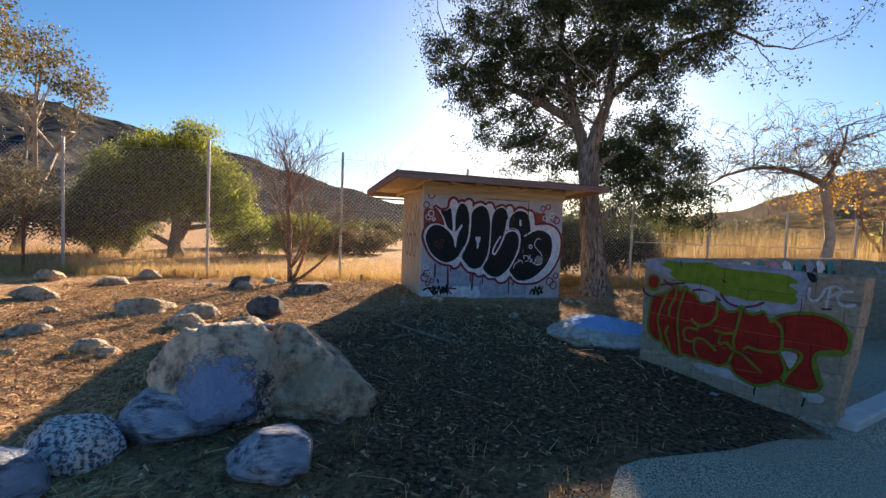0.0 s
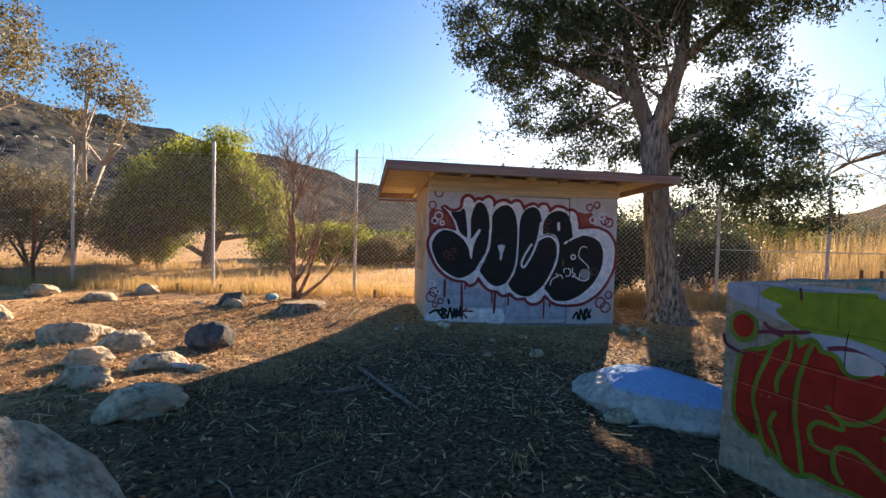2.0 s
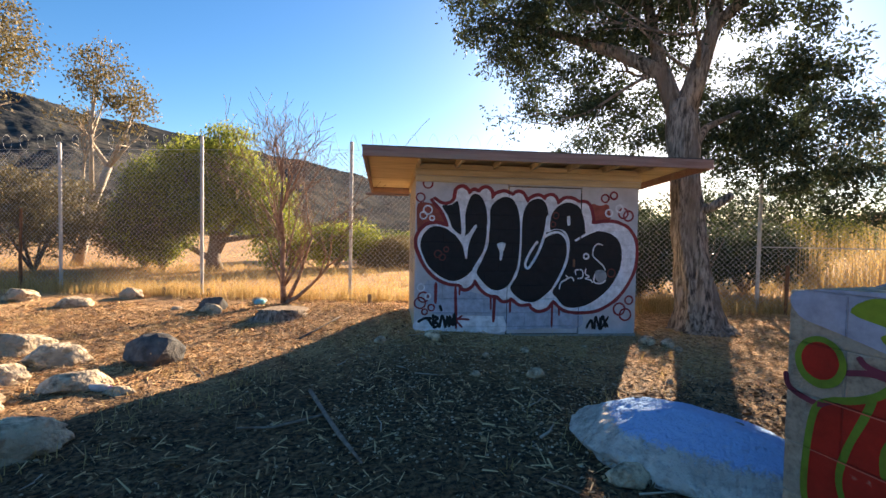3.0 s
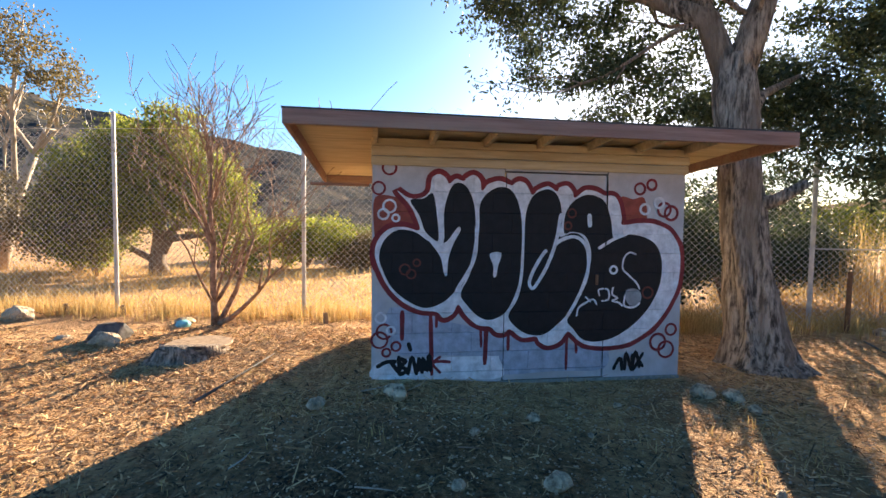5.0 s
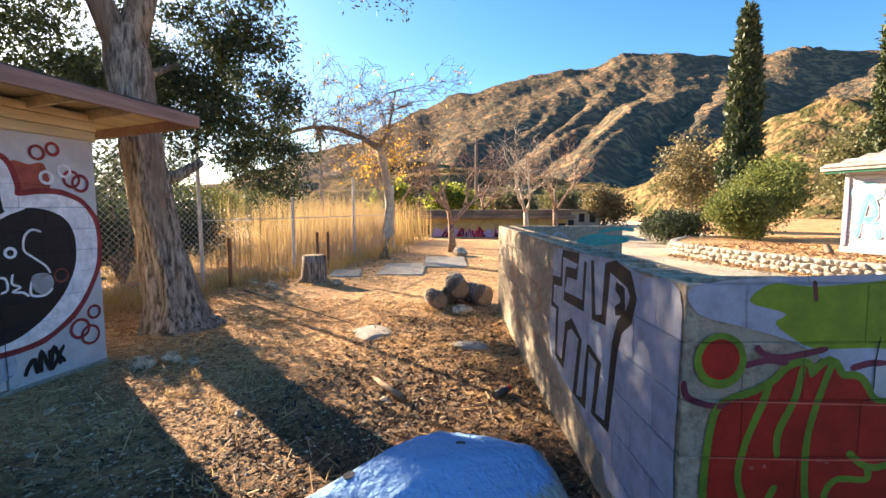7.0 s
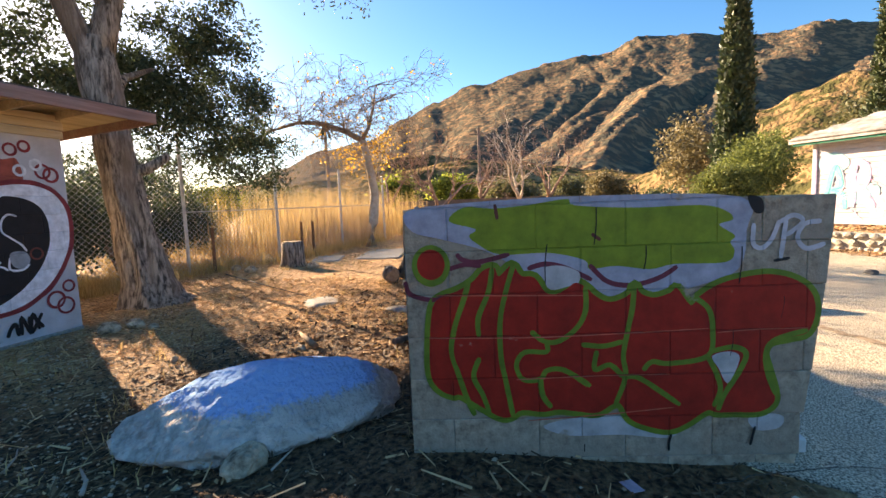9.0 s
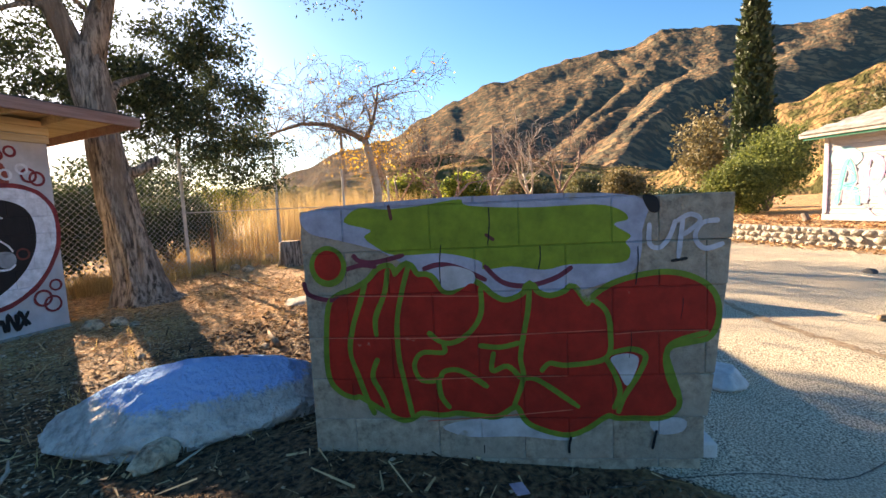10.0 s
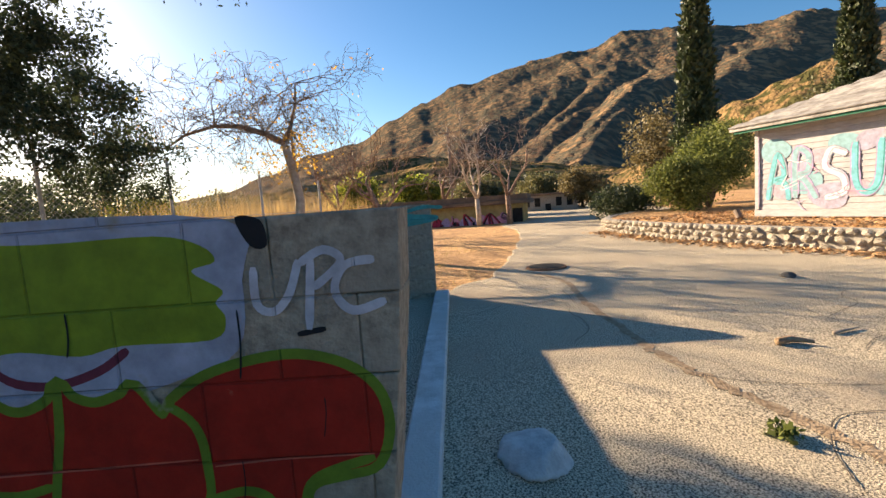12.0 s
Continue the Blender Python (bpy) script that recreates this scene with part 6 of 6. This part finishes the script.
shed_paint.fill("black", 5, [(1.96, 1.68), (2.04, 1.81), (2.17, 1.88), (2.29, 1.87), (2.39, 1.81), (2.46, 1.63), (2.49, 1.45), (2.56, 1.45), (2.68, 1.48), (2.85, 1.45), (2.98, 1.37), (3.05, 1.22), (3.05, 1.00), (2.99, 0.82), (2.88, 0.65), (2.72, 0.50), (2.53, 0.39), (2.34, 0.35), (2.18, 0.38), (2.07, 0.50), (2.01, 0.59), (2.12, 0.80), (2.23, 1.09), (2.25, 1.30), (2.18, 1.46), (2.04, 1.50), (1.95, 1.49)])
shed_paint.fill("off_white", 6, [(0.55, 1.41), (0.64, 1.38), (0.73, 1.39), (0.84, 1.53), (0.87, 1.50), (0.80, 1.37), (0.75, 1.21), (0.74, 1.06), (0.71, 1.07), (0.67, 1.24)])
shed_paint.fill("off_white", 6, [(1.17, 1.27), (1.29, 1.28), (1.26, 1.15), (1.24, 1.04), (1.21, 1.05), (1.21, 1.15)])
shed_paint.stroke("off_white", 6, 0.037, [(1.91, 1.69), (1.87, 1.42), (1.79, 1.18), (1.70, 1.01), (1.63, 0.92), (1.59, 0.98), (1.64, 1.12), (1.73, 1.27), (1.77, 1.31)])
shed_paint.stroke("off_white", 6, 0.036, [(1.84, 1.35), (1.93, 1.42), (2.06, 1.45), (2.16, 1.40), (2.22, 1.27), (2.21, 1.04), (2.11, 0.80), (2.00, 0.61)])
shed_paint.stroke("off_white", 6, 0.037, [(2.33, 1.33), (2.50, 1.43), (2.65, 1.49)])
shed_paint.stroke("off_white", 6, 0.035, [(1.03, 1.55), (1.03, 1.32), (0.99, 1.16), (0.89, 0.99), (0.83, 0.89)])
shed_paint.stroke("off_white", 6, 0.049, [(2.22, 1.69), (2.23, 1.55)])
shed_paint.stroke("off_white", 6, 0.019, [(2.76, 1.27), (2.68, 1.29), (2.62, 1.23), (2.61, 1.12), (2.68, 1.05), (2.77, 0.97), (2.81, 0.90)])
shed_paint.stroke("off_white", 6, 0.019, [(2.11, 0.62), (2.13, 0.71), (2.20, 0.76), (2.29, 0.80), (2.33, 0.74)])
shed_paint.stroke("off_white", 6, 0.018, [(2.20, 0.83), (2.26, 0.77)])
shed_paint.stroke("off_white", 6, 0.019, [(2.51, 0.93), (2.50, 0.85), (2.56, 0.81), (2.50, 0.78), (2.58, 0.76), (2.62, 0.72)])
shed_paint.stroke("off_white", 6, 0.019, [(2.36, 0.83), (2.35, 0.90), (2.45, 0.90), (2.46, 0.80), (2.38, 0.78)])
shed_paint.stroke("off_white", 6, 0.02, [(2.65, 0.85), (2.64, 0.73), (2.75, 0.71), (2.82, 0.76)])
shed_paint.ring("off_white", 6, 0.025, 2.506, 1.107, 0.038)
shed_paint.fill("grey", 6, [(2.65, 0.88), (2.73, 0.91), (2.81, 0.88), (2.83, 0.79), (2.76, 0.72), (2.67, 0.76)])
shed_paint.stroke("dark_red", 2, 0.044, [(0.30, 0.71), (0.30, 0.41)])
shed_paint.stroke("dark_red", 2, 0.045, [(0.58, 0.67), (0.60, 0.05)])
shed_paint.stroke("dark_red", 2, 0.047, [(1.15, 0.53), (1.14, 0.14)])
shed_paint.stroke("dark_red", 2, 0.029, [(0.64, 0.66), (0.64, 0.53)])
shed_paint.stroke("dark_red", 2, 0.029, [(1.09, 0.55), (1.10, 0.32)])
shed_paint.stroke("dark_red", 2, 0.03, [(1.38, 0.49), (1.38, 0.28)])
shed_paint.stroke("dark_red", 2, 0.032, [(2.01, 0.46), (2.01, 0.06)])
shed_paint.stroke("dark_red", 2, 0.031, [(2.11, 0.40), (2.12, 0.23)])
shed_paint.stroke("dark_red", 2, 0.029, [(0.60, 0.18), (0.69, 0.19), (0.79, 0.18)])
shed_paint.stroke("dark_red", 2, 0.029, [(0.69, 0.07), (0.61, 0.17), (0.69, 0.24)])
shed_paint.ring("dark_red", 2, 0.022, 0.166, 2.098, 0.065)
shed_paint.ring("dark_red", 2, 0.021, 0.065, 1.900, 0.059)
shed_paint.ring("dark_red", 2, 0.022, 0.124, 0.502, 0.071)
shed_paint.ring("dark_red", 2, 0.022, 0.241, 0.353, 0.044)
shed_paint.ring("dark_red", 2, 0.022, 0.147, 0.294, 0.039)
shed_paint.ring("dark_red", 2, 0.022, 0.080, 0.419, 0.077)
shed_paint.ring("dark_red", 2, 0.025, 2.775, 1.958, 0.057)
shed_paint.ring("dark_red", 2, 0.026, 2.908, 2.003, 0.052)
shed_paint.ring("dark_red", 2, 0.026, 3.062, 1.745, 0.072)
shed_paint.ring("dark_red", 2, 0.027, 3.142, 1.710, 0.073)
shed_paint.ring("dark_red", 2, 0.027, 3.042, 0.330, 0.087)
shed_paint.ring("dark_red", 2, 0.026, 3.139, 0.247, 0.087)
shed_paint.ring("dark_red", 2, 0.026, 3.190, 0.462, 0.06)
shed_paint.ring("rust_red", 6, 0.017, 0.322, 1.114, 0.05)
shed_paint.ring("rust_red", 6, 0.017, 0.438, 1.180, 0.034)
shed_paint.ring("rust_red", 6, 0.016, 0.384, 1.069, 0.044)
shed_paint.ring("rust_red", 6, 0.019, 2.030, 1.691, 0.043)
shed_paint.ring("rust_red", 6, 0.019, 1.991, 1.562, 0.037)
shed_paint.ring("rust_red", 6, 0.02, 2.902, 0.864, 0.059)
shed_paint.ring("off_white", 3, 0.022, 0.169, 1.729, 0.06)
shed_paint.ring("off_white", 3, 0.021, 0.110, 1.651, 0.049)
shed_paint.ring("off_white", 3, 0.022, 0.230, 1.615, 0.033)
shed_paint.ring("off_white", 3, 0.022, 0.090, 0.637, 0.049)
shed_paint.ring("off_white", 3, 0.022, 0.190, 0.512, 0.038)
shed_paint.ring("off_white", 3, 0.026, 2.841, 1.747, 0.052)
shed_paint.ring("off_white", 3, 0.026, 3.000, 1.815, 0.052)
shed_paint.stroke("black", 3, 0.042, [(0.05, 0.15), (0.15, 0.20), (0.25, 0.20)])
shed_paint.stroke("black", 3, 0.042, [(0.19, 0.20), (0.25, 0.12), (0.30, 0.06)])
shed_paint.stroke("black", 3, 0.042, [(0.27, 0.26), (0.28, 0.08)])
shed_paint.stroke("black", 3, 0.042, [(0.28, 0.23), (0.34, 0.20), (0.29, 0.16), (0.35, 0.11), (0.29, 0.07)])
shed_paint.stroke("black", 3, 0.042, [(0.36, 0.06), (0.40, 0.24), (0.45, 0.06)])
shed_paint.stroke("black", 3, 0.042, [(0.47, 0.24), (0.46, 0.09)])
shed_paint.stroke("black", 3, 0.042, [(0.36, 0.39), (0.39, 0.30)])
shed_paint.stroke("black", 3, 0.042, [(0.50, 0.07), (0.51, 0.23), (0.55, 0.10), (0.57, 0.26), (0.59, 0.09)])
shed_paint.stroke("black", 3, 0.038, [(2.54, 0.04), (2.57, 0.11), (2.62, 0.16), (2.64, 0.03)])
shed_paint.stroke("black", 3, 0.038, [(2.67, 0.03), (2.68, 0.22), (2.75, 0.03), (2.75, 0.21)])
shed_paint.stroke("black", 3, 0.038, [(2.75, 0.03), (2.79, 0.23), (2.84, 0.05)])
shed_paint.stroke("black", 3, 0.038, [(2.78, 0.22), (2.88, 0.06)])
shed_paint.stroke("black", 3, 0.038, [(2.88, 0.22), (2.76, 0.02)])
front_paint.fill("slate_blue", 1, [(0.02, 1.20), (0.28, 1.23), (0.86, 1.24), (1.50, 1.21), (1.53, 1.06), (1.50, 0.89), (1.33, 0.82), (1.11, 0.77), (0.88, 0.78), (0.69, 0.83), (0.52, 0.92), (0.37, 1.01), (0.17, 1.07), (0.04, 1.11)])
front_paint.fill("pale_grey", 1, [(0.62, 0.17), (0.80, 0.21), (1.02, 0.21), (1.22, 0.15), (1.20, 0.10), (0.98, 0.12), (0.74, 0.12)])
front_paint.fill("pale_grey", 1, [(1.56, 0.19), (1.66, 0.21), (1.72, 0.19), (1.70, 0.14), (1.60, 0.13)])
front_paint.fill("leaf_green", 2, [(0.21, 1.15), (0.28, 1.21), (0.41, 1.20), (0.57, 1.21), (0.74, 1.23), (0.78, 1.20), (1.04, 1.18), (1.33, 1.18), (1.44, 1.15), (1.47, 1.11), (1.41, 1.09), (1.48, 1.04), (1.46, 1.01), (1.48, 0.97), (1.44, 0.92), (1.22, 0.92), (1.11, 0.90), (0.96, 0.92), (0.84, 0.91), (0.82, 0.95), (0.66, 0.99), (0.44, 0.99), (0.34, 1.04), (0.30, 1.08), (0.33, 1.11)])
LETTERS = [(0.10, 0.43), (0.10, 0.58), (0.12, 0.75), (0.16, 0.80), (0.24, 0.83), (0.31, 0.87), (0.36, 0.92), (0.41, 0.93), (0.43, 0.89), (0.49, 0.94), (0.53, 0.89), (0.59, 0.88), (0.64, 0.81), (0.69, 0.80), (0.73, 0.82), (0.78, 0.85), (0.83, 0.82), (0.86, 0.79), (0.91, 0.76), (0.96, 0.76), (1.02, 0.79), (1.04, 0.83), (1.07, 0.79), (1.13, 0.77), (1.20, 0.79), (1.23, 0.81)]
LETTERS += [(1.29, 0.73), (1.33, 0.77), (1.41, 0.82), (1.52, 0.85), (1.64, 0.86), (1.75, 0.83), (1.82, 0.77), (1.84, 0.68), (1.81, 0.59), (1.74, 0.57), (1.65, 0.55), (1.62, 0.50), (1.64, 0.42), (1.67, 0.32), (1.67, 0.26), (1.61, 0.22), (1.50, 0.22), (1.42, 0.22), (1.37, 0.23), (1.28, 0.17), (1.20, 0.14), (1.10, 0.16), (1.02, 0.20), (0.98, 0.27), (0.94, 0.27), (0.87, 0.23), (0.77, 0.24), (0.69, 0.25), (0.62, 0.24), (0.52, 0.25), (0.47, 0.22), (0.42, 0.22), (0.35, 0.26), (0.24, 0.33), (0.20, 0.33), (0.14, 0.36)]
front_paint.fill("olive_green", 3, LETTERS, -0.026)
front_paint.fill("deep_red", 4, LETTERS)
front_paint.stroke("olive_green", 5, 0.024, [(0.29, 0.87), (0.27, 0.80), (0.22, 0.66), (0.20, 0.54), (0.23, 0.43), (0.26, 0.33), (0.30, 0.23)])
front_paint.stroke("olive_green", 5, 0.024, [(0.40, 0.93), (0.38, 0.82), (0.33, 0.70), (0.33, 0.61)])
front_paint.stroke("olive_green", 5, 0.024, [(0.50, 0.95), (0.46, 0.82), (0.43, 0.68), (0.43, 0.51), (0.45, 0.39), (0.48, 0.22)])
front_paint.stroke("olive_green", 5, 0.024, [(0.33, 0.51), (0.30, 0.42), (0.34, 0.33), (0.37, 0.24)])
front_paint.stroke("olive_green", 5, 0.024, [(0.82, 0.83), (0.82, 0.72), (0.78, 0.64), (0.70, 0.58), (0.63, 0.58), (0.57, 0.63)])
front_paint.stroke("olive_green", 5, 0.024, [(0.64, 0.57), (0.64, 0.53), (0.54, 0.53), (0.50, 0.47), (0.53, 0.40), (0.61, 0.40), (0.64, 0.44), (0.72, 0.44), (0.84, 0.36)])
front_paint.stroke("olive_green", 5, 0.024, [(0.61, 0.40), (0.62, 0.32), (0.66, 0.26)])
front_paint.stroke("olive_green", 5, 0.024, [(1.04, 0.84), (1.03, 0.72), (1.01, 0.62), (0.99, 0.50), (1.00, 0.40), (0.95, 0.26)])
front_paint.stroke("olive_green", 5, 0.024, [(0.80, 0.56), (0.90, 0.55), (0.99, 0.57)])
front_paint.stroke("olive_green", 5, 0.024, [(0.87, 0.53), (0.86, 0.44), (0.93, 0.46), (0.99, 0.40)])
front_paint.stroke("olive_green", 5, 0.024, [(1.00, 0.40), (1.07, 0.39), (1.25, 0.26)])
front_paint.stroke("olive_green", 5, 0.024, [(1.08, 0.43), (1.12, 0.47), (1.20, 0.46), (1.37, 0.49), (1.39, 0.61), (1.37, 0.71), (1.30, 0.77)])
front_paint.stroke("olive_green", 5, 0.024, [(1.37, 0.49), (1.41, 0.41), (1.43, 0.33), (1.40, 0.25)])
front_paint.stroke("olive_green", 5, 0.024, [(1.38, 0.51), (1.48, 0.53), (1.54, 0.50), (1.52, 0.43), (1.45, 0.31), (1.42, 0.23)])
front_paint.stroke("olive_green", 5, 0.024, [(1.81, 0.60), (1.67, 0.56), (1.63, 0.50), (1.64, 0.40), (1.68, 0.30)])
front_paint.fill("pale_grey", 6, [(1.39, 0.49), (1.46, 0.51), (1.51, 0.49), (1.50, 0.43), (1.46, 0.36), (1.42, 0.43)])
front_paint.fill("pale_grey", 3.5, [(0.64, 0.92), (0.71, 0.93), (0.79, 0.90), (0.79, 0.85), (0.73, 0.83), (0.67, 0.82), (0.64, 0.85)])
front_paint.disc("olive_green", 5, 0.121, 0.949, 0.088)
front_paint.disc("deep_red", 6, 0.121, 0.954, 0.064)
front_paint.stroke("maroon", 2.5, 0.022, [(0.24, 1.00), (0.27, 0.97), (0.34, 0.96), (0.48, 0.99)])
front_paint.stroke("maroon", 2.5, 0.022, [(0.20, 0.93), (0.28, 0.95), (0.35, 0.94)])
front_paint.stroke("maroon", 2.5, 0.022, [(-0.00, 0.88), (0.02, 0.82), (0.12, 0.79), (0.20, 0.81)])
front_paint.stroke("maroon", 2.5, 0.022, [(0.56, 0.92), (0.64, 0.94), (0.73, 0.92), (0.85, 0.86)])
front_paint.stroke("maroon", 2.5, 0.022, [(0.84, 0.93), (0.92, 0.85), (1.03, 0.83), (1.15, 0.86), (1.23, 0.91)])
front_paint.stroke("rust_red", 2.6, 0.016, [(0.42, 1.22), (0.43, 1.15)])
front_paint.stroke("rust_red", 2.6, 0.016, [(0.85, 1.07), (0.89, 1.04)])
front_paint.fill("black", 3, [(1.53, 1.21), (1.59, 1.20), (1.60, 1.14), (1.56, 1.14)])
front_paint.stroke("chalk_white", 3, 0.021, [(1.56, 1.09), (1.56, 1.00), (1.60, 0.98), (1.64, 1.02), (1.67, 1.10)])
front_paint.stroke("chalk_white", 3, 0.021, [(1.70, 1.11), (1.68, 0.93)])
front_paint.stroke("chalk_white", 3, 0.021, [(1.67, 1.09), (1.73, 1.12), (1.77, 1.09), (1.70, 1.03)])
front_paint.stroke("chalk_white", 3, 0.021, [(1.85, 1.09), (1.78, 1.08), (1.75, 1.02), (1.79, 0.97), (1.87, 0.99)])
front_paint.stroke("black", 3, 0.014, [(1.65, 0.92), (1.72, 0.93)])
# open joints in the block wall
front_paint.stroke("black", 7, 0.005, [(1.51, 0.99), (1.51, 0.91), (1.50, 0.82)])
front_paint.stroke("black", 7, 0.003, [(1.70, 0.76), (1.70, 0.72), (1.69, 0.66)])
front_paint.stroke("black", 7, 0.003, [(1.48, 0.61), (1.48, 0.55), (1.47, 0.49)])
front_paint.stroke("black", 7, 0.012, [(1.21, 0.12), (1.20, 0.08), (1.20, 0.04)])
front_paint.stroke("black", 7, 0.012, [(1.59, 0.15), (1.58, 0.11), (1.57, 0.06)])
front_paint.stroke("black", 7, 0.005, [(0.81, 0.08), (0.81, 0.07), (0.81, 0.04)])
front_paint.stroke("black", 7, 0.005, [(0.87, 1.19), (0.87, 1.11), (0.86, 1.02)])
front_paint.stroke("black", 7, 0.005, [(1.09, 1.01), (1.09, 0.95), (1.08, 0.90)])
front_paint.stroke("black", 7, 0.005, [(0.65, 1.03), (0.64, 0.94), (0.64, 0.85)])
# paint scraped thin along the courses
front_paint.stroke("worn_red", 6.5, 0.005, [(0.14, 0.81), (0.46, 0.80), (0.81, 0.79)])
front_paint.stroke("worn_red", 6.5, 0.005, [(0.10, 0.61), (0.64, 0.60), (1.37, 0.62)])
front_paint.stroke("worn_red", 6.5, 0.005, [(0.50, 0.40), (0.87, 0.41), (1.20, 0.41)])
front_paint.stroke("worn_red", 6.5, 0.005, [(1.41, 0.60), (1.59, 0.61), (1.81, 0.61)])
front_paint.stroke("worn_red", 6.5, 0.005, [(0.55, 0.20), (0.87, 0.22), (1.22, 0.25)])
side_paint.fill("pale_blue", 1, [(3.60, 1.15), (4.27, 1.18), (4.78, 1.18), (4.78, 0.94), (4.61, 0.71), (4.55, 0.39), (4.02, 0.30), (3.39, 0.39), (3.34, 0.88)])
side_paint.fill("slate_blue", 1.5, [(4.62, 1.18), (4.90, 1.19), (5.16, 1.18), (5.18, 0.90), (5.17, 0.60), (5.18, 0.30), (5.14, 0.12), (4.95, 0.07), (4.75, 0.12), (4.52, 0.10), (4.50, 0.35), (4.55, 0.60), (4.52, 0.90)])
side_paint.fill("slate_blue", 0.6, [(3.42, 1.16), (3.95, 1.19), (4.75, 1.19), (4.72, 0.8), (4.66, 0.3), (4.4, 0.2), (4.1, 0.27), (3.7, 0.33), (3.36, 0.36), (3.28, 0.6), (3.34, 0.9)])
side_paint.stroke("black", 2, 0.075, [(3.63, 1.15), (3.61, 0.96), (3.39, 0.94), (3.36, 0.76), (3.52, 0.76), (3.49, 0.42), (3.68, 0.41), (3.76, 0.69), (3.88, 0.74), (4.06, 0.69), (3.97, 0.32), (4.15, 0.34), (4.21, 0.70)], False, True)
side_paint.stroke("black", 2, 0.075, [(3.63, 1.16), (4.00, 1.16), (3.96, 1.06), (3.74, 1.05), (3.69, 0.88), (4.10, 0.90), (4.13, 1.16)], False, True)
side_paint.stroke("black", 2, 0.075, [(4.25, 1.18), (4.29, 0.88), (4.44, 0.90), (4.48, 1.17), (4.58, 1.18), (4.74, 1.15), (4.79, 1.08), (4.75, 0.99), (4.65, 0.92), (4.60, 0.81), (4.52, 0.38), (4.32, 0.36), (4.39, 0.66), (4.21, 0.69)], False, True)
side_paint.stroke("black", 2, 0.075, [(4.59, 1.10), (4.67, 1.08), (4.68, 1.01), (4.59, 0.98)], False, True)
side_paint.stroke("faded_orange", 2, 0.05, [(1.31, 0.89), (1.59, 0.60), (1.44, 0.32)], False, True)
side_paint.stroke("faded_orange", 2, 0.05, [(1.70, 0.89), (1.88, 0.65)], False, True)
side_paint.stroke("faded_orange", 2, 0.05, [(2.47, 0.84), (2.57, 0.71)], False, True)
side_paint.stroke("faded_orange", 2, 0.05, [(2.82, 0.84), (2.94, 0.72), (2.83, 0.58)], False, True)
side_paint.stroke("faded_orange", 2, 0.05, [(1.71, 0.25), (2.05, 0.21)], False, True)
side_paint.stroke("faded_orange", 2, 0.05, [(2.68, 0.35), (2.84, 0.32)], False, True)
side_paint.stroke("faded_orange", 2, 0.05, [(2.19, 0.70), (2.34, 0.50)], False, True)
for x, z0, z1 in ((1.33, 0.02, 2.09), (2.41, 0.05, 2.07)):
    shed_paint.stroke("black", 8, 0.008, [(x, z0), (x, (z0 + z1) / 2), (x, z1)])        # open joint beside the door
shed_paint.stroke("black", 8, 0.018, [(2.41, 1.35), (2.412, 1.7), (2.41, 2.03)])
shed_paint.stroke("black", 8, 0.005, [(1.33, 2.09), (1.9, 2.09), (2.41, 2.09)])
back_paint.fill("teal", 1, [(0.9, 1.02), (1.15, 1.1), (1.35, 1.08), (1.62, 1.05), (1.6, 0.98), (1.35, 0.94), (1.0, 0.92)])
back_paint.stroke("slate_blue", 1, 0.03, [(0.3, 1.05), (0.42, 1.12), (0.5, 1.02), (0.62, 1.12), (0.75, 1.04)])
back_paint.stroke("teal", 2, 0.05, [(1.2, 1.12), (1.45, 1.17), (1.7, 1.15)])
# the bay's inner side of the long wall
inner_paint = Paint(walls["wall_side"], 0.19, 0.2)
r2 = random.Random(31)
for k in range(12):
    x = 0.4 + k * 0.38
    c = ("teal", "off_white", "slate_blue", "teal", "off_white", "pink")[k % 6]
    inner_paint.fill(c, 1 + 0.2 * k, [(x, 0.55), (x + 0.05, 0.95), (x + 0.2, 1.15), (x + 0.42, 1.16), (x + 0.5, 0.9), (x + 0.4, 0.6)])
    inner_paint.stroke("black", 5 + 0.1 * k, 0.05, [(x, 0.6), (x + 0.1, 1.1 + r2.uniform(-0.1, 0.05)), (x + 0.3, 0.8), (x + 0.45, 1.12)])
inner_paint.finish()
for painted in (shed_paint, front_paint, side_paint, back_paint):
    painted.finish()
# thin black scrawls down the tan side wall
bm = bmesh.new()
rnd = random.Random(5)
for k in range(7):
    y0, z0, h = 0.25 + k * 0.17, rnd.uniform(1.55, 2.0), rnd.uniform(0.5, 0.9)
    q = [Vector((-0.003, y0 + 0.07 * math.sin(i * 1.1 + k), z0 - h * i / 9)) for i in range(10)]
    for a, b in zip(q, q[1:]):
        bm.faces.new([bm.verts.new(v) for v in (a, a + Vector((0, 0.022, 0)), b + Vector((0, 0.022, 0)), b)])
for k in range(3):
    c, r = Vector((-0.003, 0.55 + 0.3 * k, 1.05)), 0.13
    for i in range(14):
        a, b = (Vector((0, math.cos(w) * r, math.sin(w) * r * 2.0)) for w in (i * 0.449, (i + 1) * 0.449))
        bm.faces.new([bm.verts.new(v) for v in (c + a, c + a * 0.86, c + b * 0.86, c + b)])
part("scrawl", bm, paint_mat("black", 0), shed, "thin black scrawled lines")

build_house()
build_mural_building()
build_far_building()
build_terrace()
build_cracks()
build_details()
